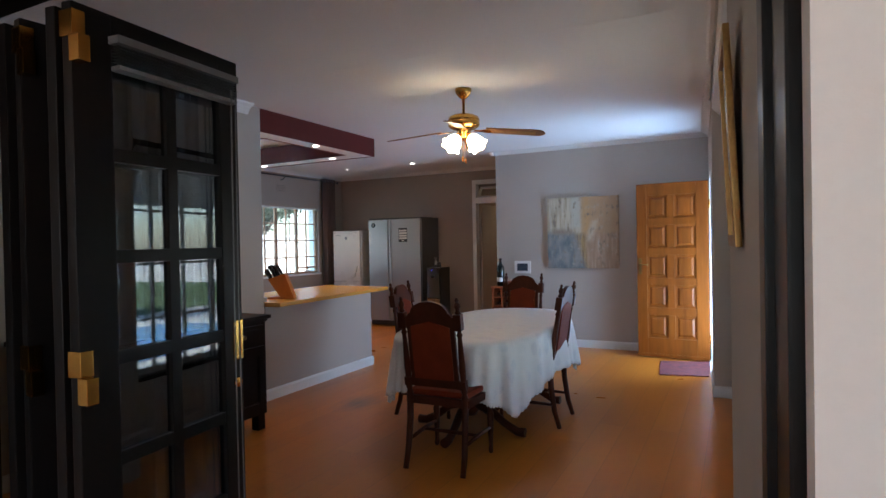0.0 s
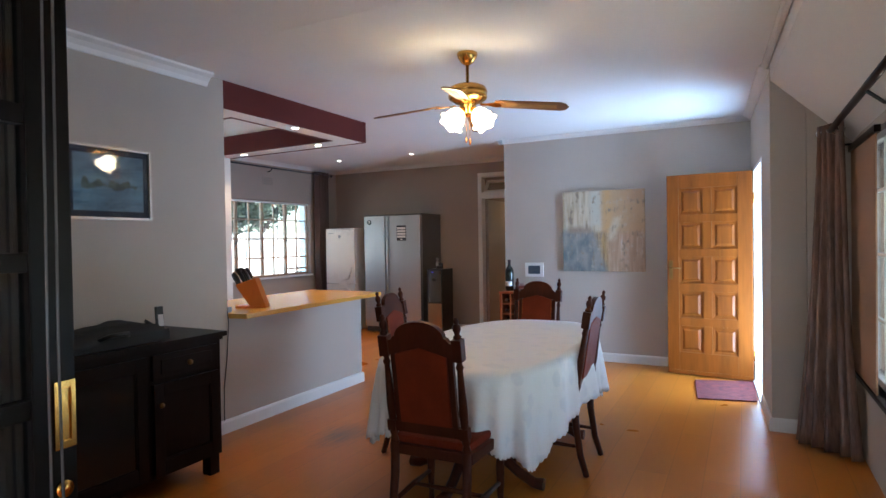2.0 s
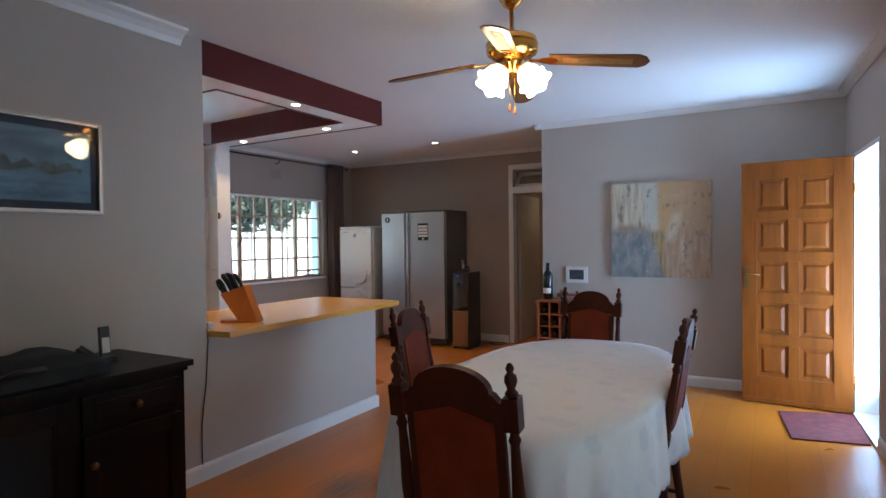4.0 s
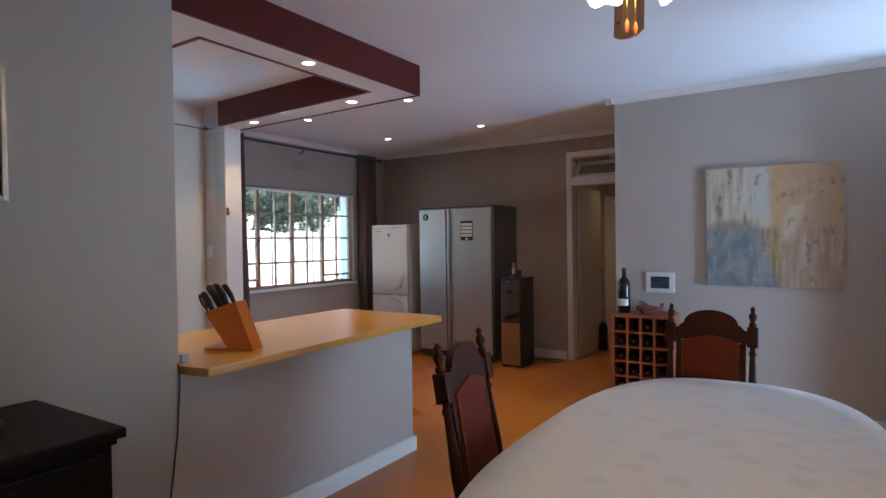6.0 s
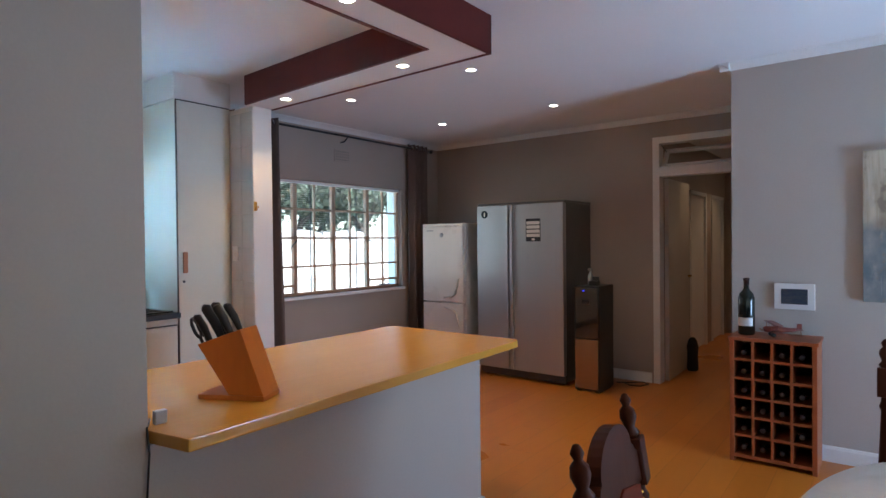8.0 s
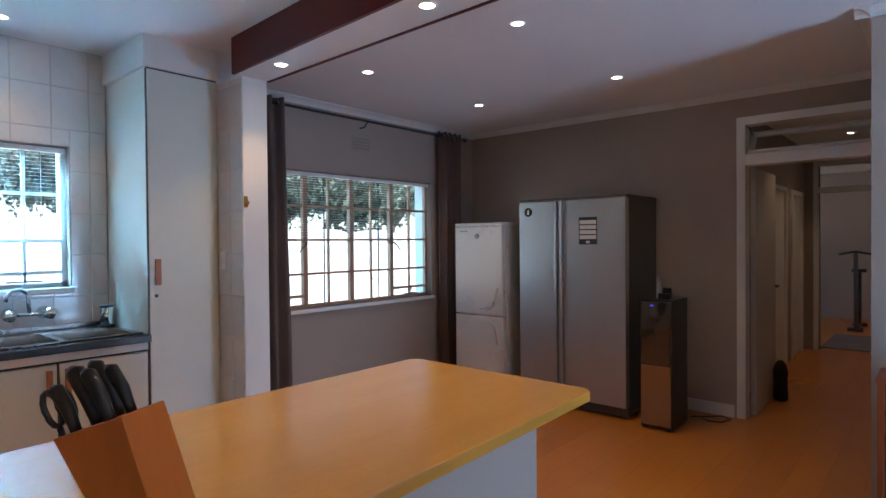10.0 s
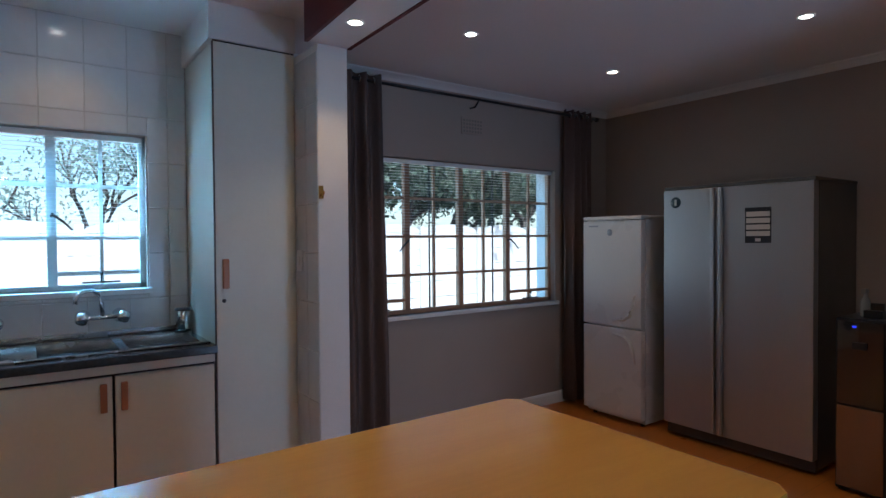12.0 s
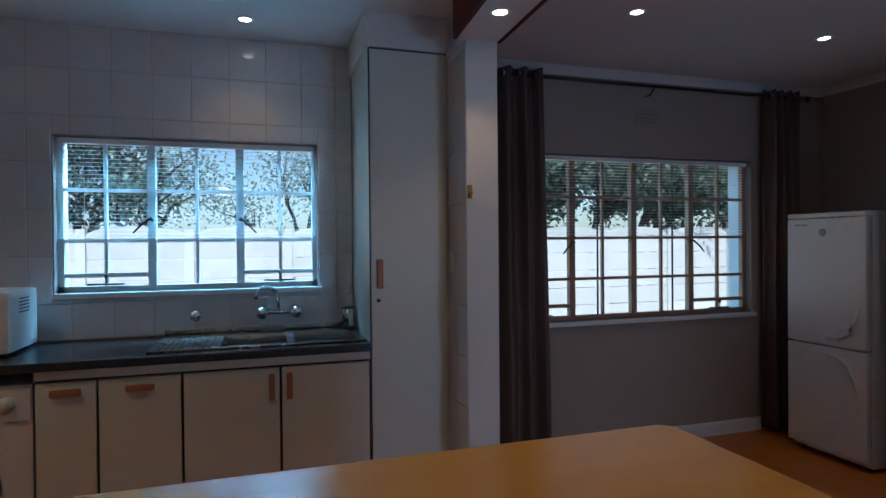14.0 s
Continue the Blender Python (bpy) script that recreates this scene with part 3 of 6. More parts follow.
for y0, y1, z0, z1 in ((6.10, 8.117, 0.909, 2.058), (3.49, 4.86, 1.205, 2.045)):
    rv = thing("window_reveal", (0, 0, 0), "white painted outer reveal round the window", "reveal", kind="structure")
    part("reveal_side", cube(WX - 0.225, y0 - 0.06, z0, WX - 0.098, y0 + 0.004, z1), WHITE_WALL, rv)
    part("reveal_side", cube(WX - 0.225, y1 - 0.004, z0, WX - 0.098, y1 + 0.06, z1), WHITE_WALL, rv)
    part("outer_sill", cube(WX - 0.245, y0 - 0.06, z0 - 0.05, WX - 0.098, y1 + 0.06, z0 + 0.006), WHITE_WALL, rv)
for y in (6.845, 7.488):
    tagged(part("security_bar", tube(bmesh.new(), [(WX - 0.115, y, 0.909), (WX - 0.115, y, 2.058)], 0.007, 8), BLACK), "thin black upright steel bar outside the window panes", "bar", kind="structure")


def venetian(y0, y1, z0, z1, label):
    b = thing("venetian_blind", (WX - 0.03, 0, 0), label, "blind")
    part("headrail", cube(-0.015, y0, z1 - 0.03, 0.015, y1, z1 - 0.002), TRIM, b)
    me = None
    z = z1 - 0.045
    while z > z0:
        if me is None:
            s = part("slat", cube(-0.0125, y0, -0.0006, 0.0125, y1, 0.0006), TRIM, b)
            me = s.data
        else:
            s = new("slat", me)
            s.parent = b
        s.location.z = z
        s.rotation_euler.y = radians(4)
        z -= 0.0215
    for y in (y0 + 0.12, y1 - 0.12):
        part("ladder_cord", tube(bmesh.new(), [(0.013, y, z0), (0.013, y, z1 - 0.03)], 0.0012, 5), TRIM, b)
    return b


venetian(3.51, 4.84, 1.50, 2.04, "thin white open venetian blind at the kitchen window")
venetian(6.13, 8.09, 1.49, 2.05, "thin white open venetian blind at the dining window")


def front_door():
    hinge, free = Vector((-0.086, 7.008, 0)), Vector((-0.868, 7.079, 0))
    d = thing("door_1", Matrix.Translation(hinge) @ Matrix.Rotation(math.atan2(free.y - hinge.y, free.x - hinge.x), 4, "Z"),
              "open varnished pine door with ten raised panels", "door", kind="structure")
    W, T = 0.785, 0.042
    xs = [0.0, 0.130, 0.362, 0.442, 0.670, W]
    part("stile", cube(0, -T / 2, 0.012, xs[1], T / 2, 2.045, bevel=0.004), PINE, d)
    part("stile", cube(xs[4], -T / 2, 0.012, W, T / 2, 2.045, bevel=0.004), PINE, d)
    rails = [(0.012, 0.235), (0.505, 0.59), (0.86, 0.94), (1.21, 1.29), (1.56, 1.64), (1.907, 2.045)]
    for z0, z1 in rails:
        part("rail", cube(xs[1], -T / 2 + 0.001, z0, xs[4], T / 2 - 0.001, z1, bevel=0.003), PINE, d)
    for (a, z0), (z1, b) in zip(rails, rails[1:]):
        part("muntin", cube(xs[2], -T / 2 + 0.001, z0, xs[3], T / 2 - 0.001, z1, bevel=0.003), PINE, d)
        for x0, x1 in ((xs[1], xs[2]), (xs[3], xs[4])):
            bm = bmesh.new()
            lo, hi = 0.006, 0.019
            o, i, f = [(x0, z0), (x1, z0), (x1, z1), (x0, z1)], [(x0 + 0.028, z0 + 0.028), (x1 - 0.028, z0 + 0.028), (x1 - 0.028, z1 - 0.028), (x0 + 0.028, z1 - 0.028)], [
                (x0 + 0.050, z0 + 0.050), (x1 - 0.050, z0 + 0.050), (x1 - 0.050, z1 - 0.050), (x0 + 0.050, z1 - 0.050)]
            for s in (-1, 1):
                rings = [[bm.verts.new((x, s * y, z)) for x, z in ring] for ring, y in ((o, hi), (o, lo + 0.004), (i, lo), (f, hi - 0.003))]
                for a_, b_ in zip(rings, rings[1:]):
                    for k in range(4):
                        bm.faces.new((a_[k], a_[(k + 1) % 4], b_[(k + 1) % 4], b_[k]))
                bm.faces.new(rings[-1])
            part("panel", bm, PINE, d)
    lock = part("lock_plate", cube(W - 0.055, T / 2, 0.98, W - 0.018, T / 2 + 0.004, 1.17, bevel=0.002), OLDBRASS, d, "worn brass lock plate")
    part("door_handle", tube(bmesh.new(), [(W - 0.036, T / 2 + 0.002, 1.10), (W - 0.036, T / 2 + 0.05, 1.10), (W - 0.14, T / 2 + 0.050, 1.095)], 0.006), OLDBRASS, lock)
    part("weather_bar", cube(0.0, T / 2, 0.014, W, T / 2 + 0.012, 0.05, bevel=0.004), PINE, d)
    for z in (0.25, 1.78):
        part("hinge", lathe(bmesh.new(), [(0.008, z - 0.05), (0.008, z + 0.05)], 10, Matrix.Translation((-0.008, 0.0, 0))), BRASS, d, "brass butt hinge")


front_door()
fr = thing("door_frame", EAST, "white painted wooden front door frame", "door frame", kind="structure")
for a, b, c, e in ((0.68, 0.72, 0, 2.065), (1.565, 1.58, 0, 2.065), (0.72, 1.565, 2.03, 2.065)):
    part("jamb", cube(-0.004, a, c, 0.20, b, e, bevel=0.004), TRIM, fr)
part("threshold", cube(-0.02, 0.72, 0.0, 0.24, 1.565, 0.018, bevel=0.004), TRIM, fr)
for z in (0.45, 1.22, 1.75):
    part("strike_plate", cube(0.06, 0.72, z - 0.05, 0.085, 0.724, z + 0.05), DARKSTEEL, fr)

# hall doorway with fanlight, and its white door standing open
fr = thing("hall_door_frame", (0, 0, 0), "white painted door frame with a small fanlight over it", "door frame", kind="structure")
for x0, x1, z0, z1 in ((-3.78, -3.714, 0, 2.44), (-2.865, -2.795, 0, 2.44), (-3.714, -2.865, 2.376, 2.44), (-3.714, -2.865, 2.05, 2.14)):
    part("jamb", cube(x0, FY - 0.016, z0, x1, FY + 0.12, z1, bevel=0.005), TRIM, fr)
TILT = Matrix.Translation((0, FY + 0.05, 2.145)) @ Matrix.Rotation(radians(-38), 4, "X")   # hopper sash leaning open into the hall
for x0, x1, z0, z1 in ((-3.71, -3.67, 0.0, 0.235), (-2.915, -2.875, 0.0, 0.235), (-3.67, -2.915, 0.0, 0.03), (-3.67, -2.915, 0.205, 0.235)):
    part("fanlight_sash", cube(x0, -0.018, z0, x1, 0.018, z1, bevel=0.003, m=TILT), TRIM, fr)
part("fanlight_pane", cube(-3.67, -0.002, 0.03, -2.915, 0.002, 0.205, m=TILT), GLASS, fr)
part("fanlight_stay", tube(bmesh.new(), [(-3.70, FY + 0.02, 2.36), (-3.695, FY + 0.17, 2.31)], 0.005, 6), DARKSTEEL, fr)
hd = thing("hall_door", Matrix.Translation((-3.708, FY + 0.122, 0)) @ Matrix.Rotation(radians(91), 4, "Z"), "plain white painted hall door standing open", "door", kind="structure")
part("leaf", cube(0, -0.04, 0.012, 0.80, 0, 2.04, bevel=0.003), surface("cream_gloss_paint", (0.50, 0.46, 0.41), (0.46, 0.42, 0.37), 0.4), hd)
for s in (-0.045, 0.005):
    part("door_handle", tube(bmesh.new(), [(0.74, s if s > 0 else s + 0.01, 1.03), (0.74, s * 1.0 + (0.04 if s > 0 else -0.03), 1.03), (0.64, s + (0.04 if s > 0 else -0.03), 1.025)], 0.009), BRASS, hd)
db = thing("boot_bag", (-3.62, 9.62, 0), "small dark cloth bag standing by the open hall door", "bag")
bm = lathe(bmesh.new(), [(0.05, 0), (0.06, 0.02), (0.055, 0.18), (0.062, 0.26), (0.045, 0.33), (0.02, 0.36), (0.0, 0.362)], 10)
part("body", bm, surface("dark_cloth", (0.02, 0.018, 0.018), None, 0.9), db)
for y0, y1 in ((10.6, 11.4), (11.7, 12.4)):
    fr = thing("hall_side_door", (0, 0, 0), "white hall cupboard door with a dark handle", "door", kind="structure")
    part("leaf", cube(-3.95, y0 + 0.05, 0.01, -3.91, y1 - 0.05, 2.0, bevel=0.003), TRIM, fr)
    part("jamb", cube(-3.93, y0, 0, -3.88, y0 + 0.05, 2.05, bevel=0.003), TRIM, fr)
    part("jamb", cube(-3.93, y1 - 0.05, 0, -3.88, y1, 2.05, bevel=0.003), TRIM, fr)
    part("jamb", cube(-3.93, y0, 2.0, -3.88, y1, 2.05, bevel=0.003), TRIM, fr)
    part("handle_plate", cube(-3.91, y0 + 0.08, 0.98, -3.90, y0 + 0.12, 1.14), BLACK, fr)
fr = thing("end_door_frame", (0, 0, 0), "white door frame with fanlight at the hall's end", "door frame", kind="structure")
for x0, x1, z0, z1 in ((-3.80, -3.74, 0, 2.46), (-2.9, -2.84, 0, 2.46), (-3.74, -2.9, 2.4, 2.46), (-3.74, -2.9, 2.05, 2.12)):
    part("jamb", cube(x0, 12.585, z0, x1, 12.72, z1, bevel=0.004), TRIM, fr)
mi = thing("wall_mirror", (-2.9, 16.37, 0), "dark framed mirror on the far room's wall", "mirror")
part("frame", cube(-0.35, -0.03, 1.15, 0.35, 0.02, 1.95, bevel=0.01), DARKWOOD, mi)
part("mirror_glass", cube(-0.26, -0.036, 1.24, 0.26, -0.031, 1.86), CHROME, mi)
eb = thing("exercise_bike", (-3.55, 15.0, 0), "dark exercise bike standing in the far room", "exercise bike")
bm = bmesh.new()
tube(bm, [(-0.1, -0.3, 0.03), (0.1, -0.3, 0.03)], 0.03), tube(bm, [(-0.1, 0.4, 0.03), (0.1, 0.4, 0.03)], 0.03)
tube(bm, [(0, -0.3, 0.03), (0, 0.4, 0.03)], 0.03), tube(bm, [(0, 0.25, 0.03), (0, 0.3, 0.9)], 0.03)
part("base", bm, BLACK, eb)
part("mast", tube(bmesh.new(), [(0, -0.2, 0.03), (0, -0.25, 1.25)], 0.03), DARKSTEEL, eb)
part("handlebar", tube(bmesh.new(), [(-0.22, -0.2, 1.2), (0, -0.28, 1.25), (0.22, -0.2, 1.2)], 0.018), BLACK, eb)
part("saddle", cube(-0.1, 0.2, 0.9, 0.1, 0.45, 0.96, bevel=0.02), BLACK, eb)
rug = tagged(part("hall_rug", cube(-3.75, 12.8, 0.0, -2.7, 14.2, 0.014, bevel=0.004), surface("grey_rug", (0.16, 0.13, 0.11), None, 0.95)), "greyish brown rug lying beyond the hall", "rug")

# door mat
mt = thing("door_mat", (0, 0, 0), "worn maroon patterned mat inside the front door", "mat")
part("mat_body", prism(bmesh.new(), [(-0.60, 6.82), (-0.08, 6.98), (-0.07, 6.22), (-0.53, 6.13)], 0.0, 0.012, bevel=0.003), MATRUG, mt)


# ---------------------------------------------------------------- folding doors at the start
def fold_leaf(p, q, blind, hinged):
    p, q = Vector((*p, 0)), Vector((*q, 0))
    W = (q - p).length
    d = thing("folding_door", Matrix.Translation(p) @ Matrix.Rotation(math.atan2(q.y - p.y, q.x - p.x), 4, "Z"),
              "dark brown glazed folding door leaf, folded open" + (" with a raised blind" if blind else ""), "door", "folding doors", "structure")
    T = 0.036
    part("stile", cube(0, 0, 0.015, 0.115, T, 2.048, bevel=0.004), FOLDPAINT, d)
    part("stile", cube(W - 0.085, 0, 0.015, W, T, 2.048, bevel=0.004), FOLDPAINT, d)
    x0, x1, xm = 0.115, W - 0.085, (0.115 + W - 0.085) / 2
    part("top_rail", cube(x0, 0, 1.945, x1, T, 2.048, bevel=0.003), FOLDPAINT, d)
    part("bottom_rail", cube(x0, 0, 0.015, x1, T, 0.256, bevel=0.003), FOLDPAINT, d)
    part("muntin", cube(xm - 0.019, 0.003, 0.256, xm + 0.019, T - 0.003, 1.945, bevel=0.003), FOLDPAINT, d)
    zs = [1.945 - 0.2815 * k for k in range(7)]
    for z in zs[1:-1]:
        part("muntin", cube(x0, 0.003, z - 0.019, x1, T - 0.003, z + 0.019, bevel=0.003), FOLDPAINT, d)
    for a, b in zip(zs, zs[1:]):
        for c, e in ((x0, xm - 0.019), (xm + 0.019, x1)):
            part("pane", cube(c, T / 2 - 0.002, b + 0.015, e, T / 2 + 0.002, a - 0.015), DARKGLASS, d)
    for z in (0.35, 1.07, 1.955) if hinged else ():
        part("hinge", cube(-0.006, -0.012, z, 0.03, T + 0.003, z + 0.068, bevel=0.002), BRASS, d, "bright brass hinge leaf")
        part("hinge", cube(-0.010, -0.040, z - 0.068, 0.022, -0.002, z, bevel=0.002), BRASS, d, "bright brass hinge leaf")
    if blind:
        # the room side of the leaf faces away from its local +y
        part("blind_headrail", cube(0.10, -0.045, 1.962, W - 0.04, -0.004, 1.984, bevel=0.003), surface("grey_blind_rail", (0.17, 0.165, 0.17), None, 0.4), d)
        for k in range(6):
            part("blind_slat", cube(0.105, -0.040, 1.955 - 0.0085 * k, W - 0.045, -0.010, 1.9570 - 0.0085 * k), DARKSTEEL, d)
        part("blind_bottom_rail", cube(0.105, -0.042, 1.890, W - 0.045, -0.008, 1.903, bevel=0.002), surface("grey_blind_foot", (0.17, 0.165, 0.17), None, 0.4), d)
        for k, x in enumerate((W - 0.075, W - 0.055)):
            part("blind_cord", tube(bmesh.new(), [(x, -0.042, 1.93), (x - 0.004, -0.040, 1.2), (x + 0.006 * k, -0.038, 0.35)], 0.0026, 6), surface("clear_plastic", (0.16, 0.16, 0.16), None, 0.2), d)
        part("cord_pull", lathe(bmesh.new(), [(0.004, 0.40), (0.010, 0.36), (0.010, 0.33), (0.0, 0.325)], 10, Matrix.Translation((W - 0.055, -0.038, 0))), TRIM, d)
        pl = bmesh.new()
        for a, b, c, e in ((W - 0.047, W - 0.037, 1.01, 1.145), (W - 0.014, W - 0.004, 1.01, 1.145), (W - 0.037, W - 0.014, 1.01, 1.025), (W - 0.037, W - 0.014, 1.13, 1.145)):
            box(pl, a, -0.006, c, b, 0.0, e, bevel=0.001)
        box(pl, W - 0.037, -0.0015, 1.025, W - 0.014, 0.0, 1.13)
        part("flush_pull", pl, BRASS, d, "brass flush pull")
        part("lock_cylinder", lathe(bmesh.new(), [(0.017, 0), (0.017, 0.008), (0.0, 0.009)], 14, Matrix.Translation((W - 0.03, 0, 0.93)) @ Matrix.Rotation(radians(90), 4, "X")), BRASS, d)
    return d


fold_leaf((-1.327, 0.768), (-1.372, 1.364), True, True)
fold_leaf((-1.400, 0.770), (-1.480, 1.364), False, False)
fold_leaf((-1.565, 0.770), (-1.500, 1.364), False, True)
fold_leaf((-1.640, 0.770), (-1.670, 1.364), False, False)
ff = thing("folding_door_frame", (0, 0, 0), "dark brown painted timber frame of the folding doors", "door frame", kind="structure")
part("jamb", cube(0.221, 0.60, 0, 0.2455, 0.752, 2.1, bevel=0.003), FOLDPAINT, ff)
part("stop", cube(0.231, 0.424, 0, 0.2455, 0.598, 2.1, bevel=0.003), FOLDPAINT, ff)
part("jamb", cube(-1.72, 0.60, 0, -1.68, 0.752, 2.1, bevel=0.003), FOLDPAINT, ff)
part("head", cube(-1.68, 0.60, 2.05, 0.221, 0.752, 2.1, bevel=0.003), FOLDPAINT, ff)

# gilt-framed picture on the near wall
gp = thing("framed_picture", Matrix.Translation((*east(0, -3.865), 1.376)) @ Matrix.Rotation(radians(92.994), 4, "Z") @ Matrix.Rotation(radians(-2.4), 4, "X"), "gilt framed landscape picture hanging on the wall", "picture")
GILT = surface("worn_gilt", (0.34, 0.19, 0.055), (0.20, 0.10, 0.03), 0.4, 0.7, scale=10, fine=80, bump=0.2)
for a, b, c, e in ((0.0, 0.034, 0.0, 0.60), (0.366, 0.40, 0.0, 0.60), (0.034, 0.366, 0.0, 0.034), (0.034, 0.366, 0.566, 0.60)):
    part("frame_bar", cube(a, 0.002, c, b, 0.020, e, bevel=0.005), GILT, gp)
part("picture_sheet", cube(0.034, 0.004, 0.034, 0.366, 0.010, 0.566), surface("faded_landscape", (0.30, 0.30, 0.29), (0.12, 0.13, 0.12), 0.25, scale=3, fine=30), gp)
part("picture_glass", cube(0.03, 0.0115, 0.03, 0.37, 0.0130, 0.57), GLASS, gp)


# ---------------------------------------------------------------- curtains and rods
def curtain(name, p, q, z0, z1, folds, depth, mat, label, flare=0.0, seed=1, foot=None):
    """A hanging curtain with deep uneven folds from p to q, on eyelets."""
    rnd = random.Random(seed)
    c = thing(name, (0, 0, 0), label, "curtain")
    p, q = Vector(p), Vector(q)
    along = (q - p)
    side = Vector((-along.y, along.x)).normalized()
    amp = [rnd.uniform(0.65, 1.2) for _ in range(folds * 2 + 2)]
    bm = bmesh.new()
    NU, NV = folds * 14, 26
    grid = []
    for v in range(NV + 1):
        f = v / NV
        z = z1 + (z0 - z1) * f
        row = []
        for u in range(NU + 1):
            s = u / NU
            ph = s * folds * 2 * math.pi
            k = int(s * folds * 2)
            a = depth * amp[k] * (0.8 + 0.35 * f) * math.sin(ph + 0.35 * math.sin(2.3 * f + 5 * s))
            spread = 1 + flare * f
            mid = 0.5 + (s - 0.5) * spread
            at = p + along * mid
            if foot:
                at = at.lerp(Vector(foot[0]).lerp(Vector(foot[1]), s), min(1.0, 0.25 * f + 0.75 * f * f))
            pt = at + side * (a + 0.006 * math.sin(19 * s + 7 * f))
            row.append(bm.verts.new((pt.x, pt.y, z + 0.006 * math.cos(ph))))
        grid.append(row)
    for a, b in zip(grid, grid[1:]):
        for u in range(NU):
            bm.faces.new((a[u], a[u + 1], b[u + 1], b[u])).smooth = True
    sh = part("drape", bm, mat, c)
    mod = sh.modifiers.new("thickness", "SOLIDIFY")
    mod.thickness = 0.003
    for k in range(folds):
        s = (k + 0.5) / folds
        pt = p + along * s
        ring = bmesh.new()
        m = Matrix.Translation((pt.x, pt.y, z1 - 0.045)) @ Matrix.Rotation(math.atan2(along.y, along.x), 4, "Z") @ Matrix.Rotation(radians(90), 4, "Y")
        lathe(ring, [(0.020, -0.003), (0.028, -0.003), (0.028, 0.003), (0.020, 0.003)], 14, m, caps=False)
        part("eyelet", ring, CHROME, c)
    return c


curtain("curtain", (WX + 0.10, 5.75), (WX + 0.10, 6.30), 0.03, 2.585, 5, 0.045, CURTAIN, "dark brown velvet curtain drawn beside the dining window", 0.22, 3)
curtain("curtain", (WX + 0.10, 8.16), (WX + 0.10, 8.46), 0.03, 2.585, 4, 0.045, CURTAIN, "dark brown velvet curtain drawn into the corner", 0.05, 5)
rod = thing("curtain_rod", (0, 0, 0), "black metal curtain rod over the dining window", "curtain rod")
part("pole", tube(bmesh.new(), [(WX + 0.10, 5.68, 2.54), (WX + 0.10, 8.54, 2.54)], 0.011, 10), BLACK, rod)
part("finial", lathe(bmesh.new(), [(0.011, 0), (0.02, 0.01), (0.022, 0.03), (0.0, 0.045)], 12, Matrix.Translation((WX + 0.10, 8.54, 2.54)) @ Matrix.Rotation(radians(-90), 4, "X")), BLACK, rod)
for y in (5.72, 7.17, 8.50):
    part("bracket", tube(bmesh.new(), [(WX + 0.002, y, 2.49), (WX + 0.06, y, 2.49), (WX + 0.10, y, 2.528)], 0.007, 8), BLACK, rod)

curtain("bay_curtain", (0.285, 5.37), (0.415, 5.17), 0.015, 2.14, 5, 0.030, BAYCURTAIN, "brown crushed satin curtain on eyelets beside the bay window", 0.0, 9, ((0.13, 5.24), (0.47, 4.96)))
rod = thing("bay_curtain_rod", (0, 0, 0), "thick dark curtain pole along the bay window", "curtain rod")
part("pole", tube(bmesh.new(), [(0.35, 5.44, 2.10), (0.35, 2.52, 2.10)], 0.019, 12), DARKWOOD, rod)
for y in (5.42, 4.0, 2.6):
    part("bracket", tube(bmesh.new(), [(BX - 0.002, y, 2.02), (0.42, y, 2.02), (0.35, y, 2.084)], 0.009, 8), BLACK, rod)

# bay window: steel small-pane window with a bamboo blind drawn half way
bw = thing("window_3", (BX + 0.06, 0, 0), "wide steel bay window with small panes", "window", kind="structure")
bm = bmesh.new()
for a, b, c, e in ((2.62, 2.66, 0.52, 2.0), (5.32, 5.36, 0.52, 2.0), (2.62, 5.36, 0.52, 0.56), (2.62, 5.36, 1.96, 2.0)):
    box(bm, -0.02, a, c, 0.02, b, e)
part("window_frame", bm, WHITEFRAME, bw)
for k in range(1, 9):
    y = 2.62 + 2.74 * k / 9
    w = 0.022 if k % 3 == 0 else 0.009
    part("glazing_bar", cube(-0.012, y - w, 0.52, 0.012, y + w, 2.0), WHITEFRAME, bw)
for z in (0.90, 1.29, 1.67):
    part("glazing_bar", cube(-0.011, 2.62, z - 0.009, 0.011, 5.36, z + 0.009), WHITEFRAME, bw)
for k in range(9):
    a, b = 2.62 + 2.74 * k / 9, 2.62 + 2.74 * (k + 1) / 9
    for c, e in ((0.54, 0.90), (0.90, 1.29), (1.29, 1.67), (1.67, 1.98)):
        part("pane", cube(-0.002, a, c, 0.002, b, e), GLASS, bw).visible_shadow = False
bl = thing("bamboo_blind", (BX - 0.02, 0, 0), "brown bamboo strip blind over part of the bay window", "blind")
me = None
for k in range(30):
    y = 5.34 - 0.0265 * k
    if me is None:
        s = part("strip", cube(-0.006, -0.012, 0.525, 0.004, 0.012, 1.97, bevel=0.003), BONDED, bl)
        me = s.data
    else:
        s = new("strip", me)
        s.parent = bl
    s.location.y = y
part("headrail", cube(-0.02, 4.50, 1.96, 0.012, 5.38, 2.0, bevel=0.004), DARKWOOD, bl)
tagged(part("window_sill", cube(BX - 0.03, 2.6, 0.49, BX + 0.05, 5.38, 0.52, bevel=0.005), DARKWOOD), "dark wooden bay window sill", "sill", kind="structure")


# ---------------------------------------------------------------- dining table, cloth, chairs
TX, TY, TA, TB, TZ = -1.598, 4.245, 0.540, 1.060, 0.742


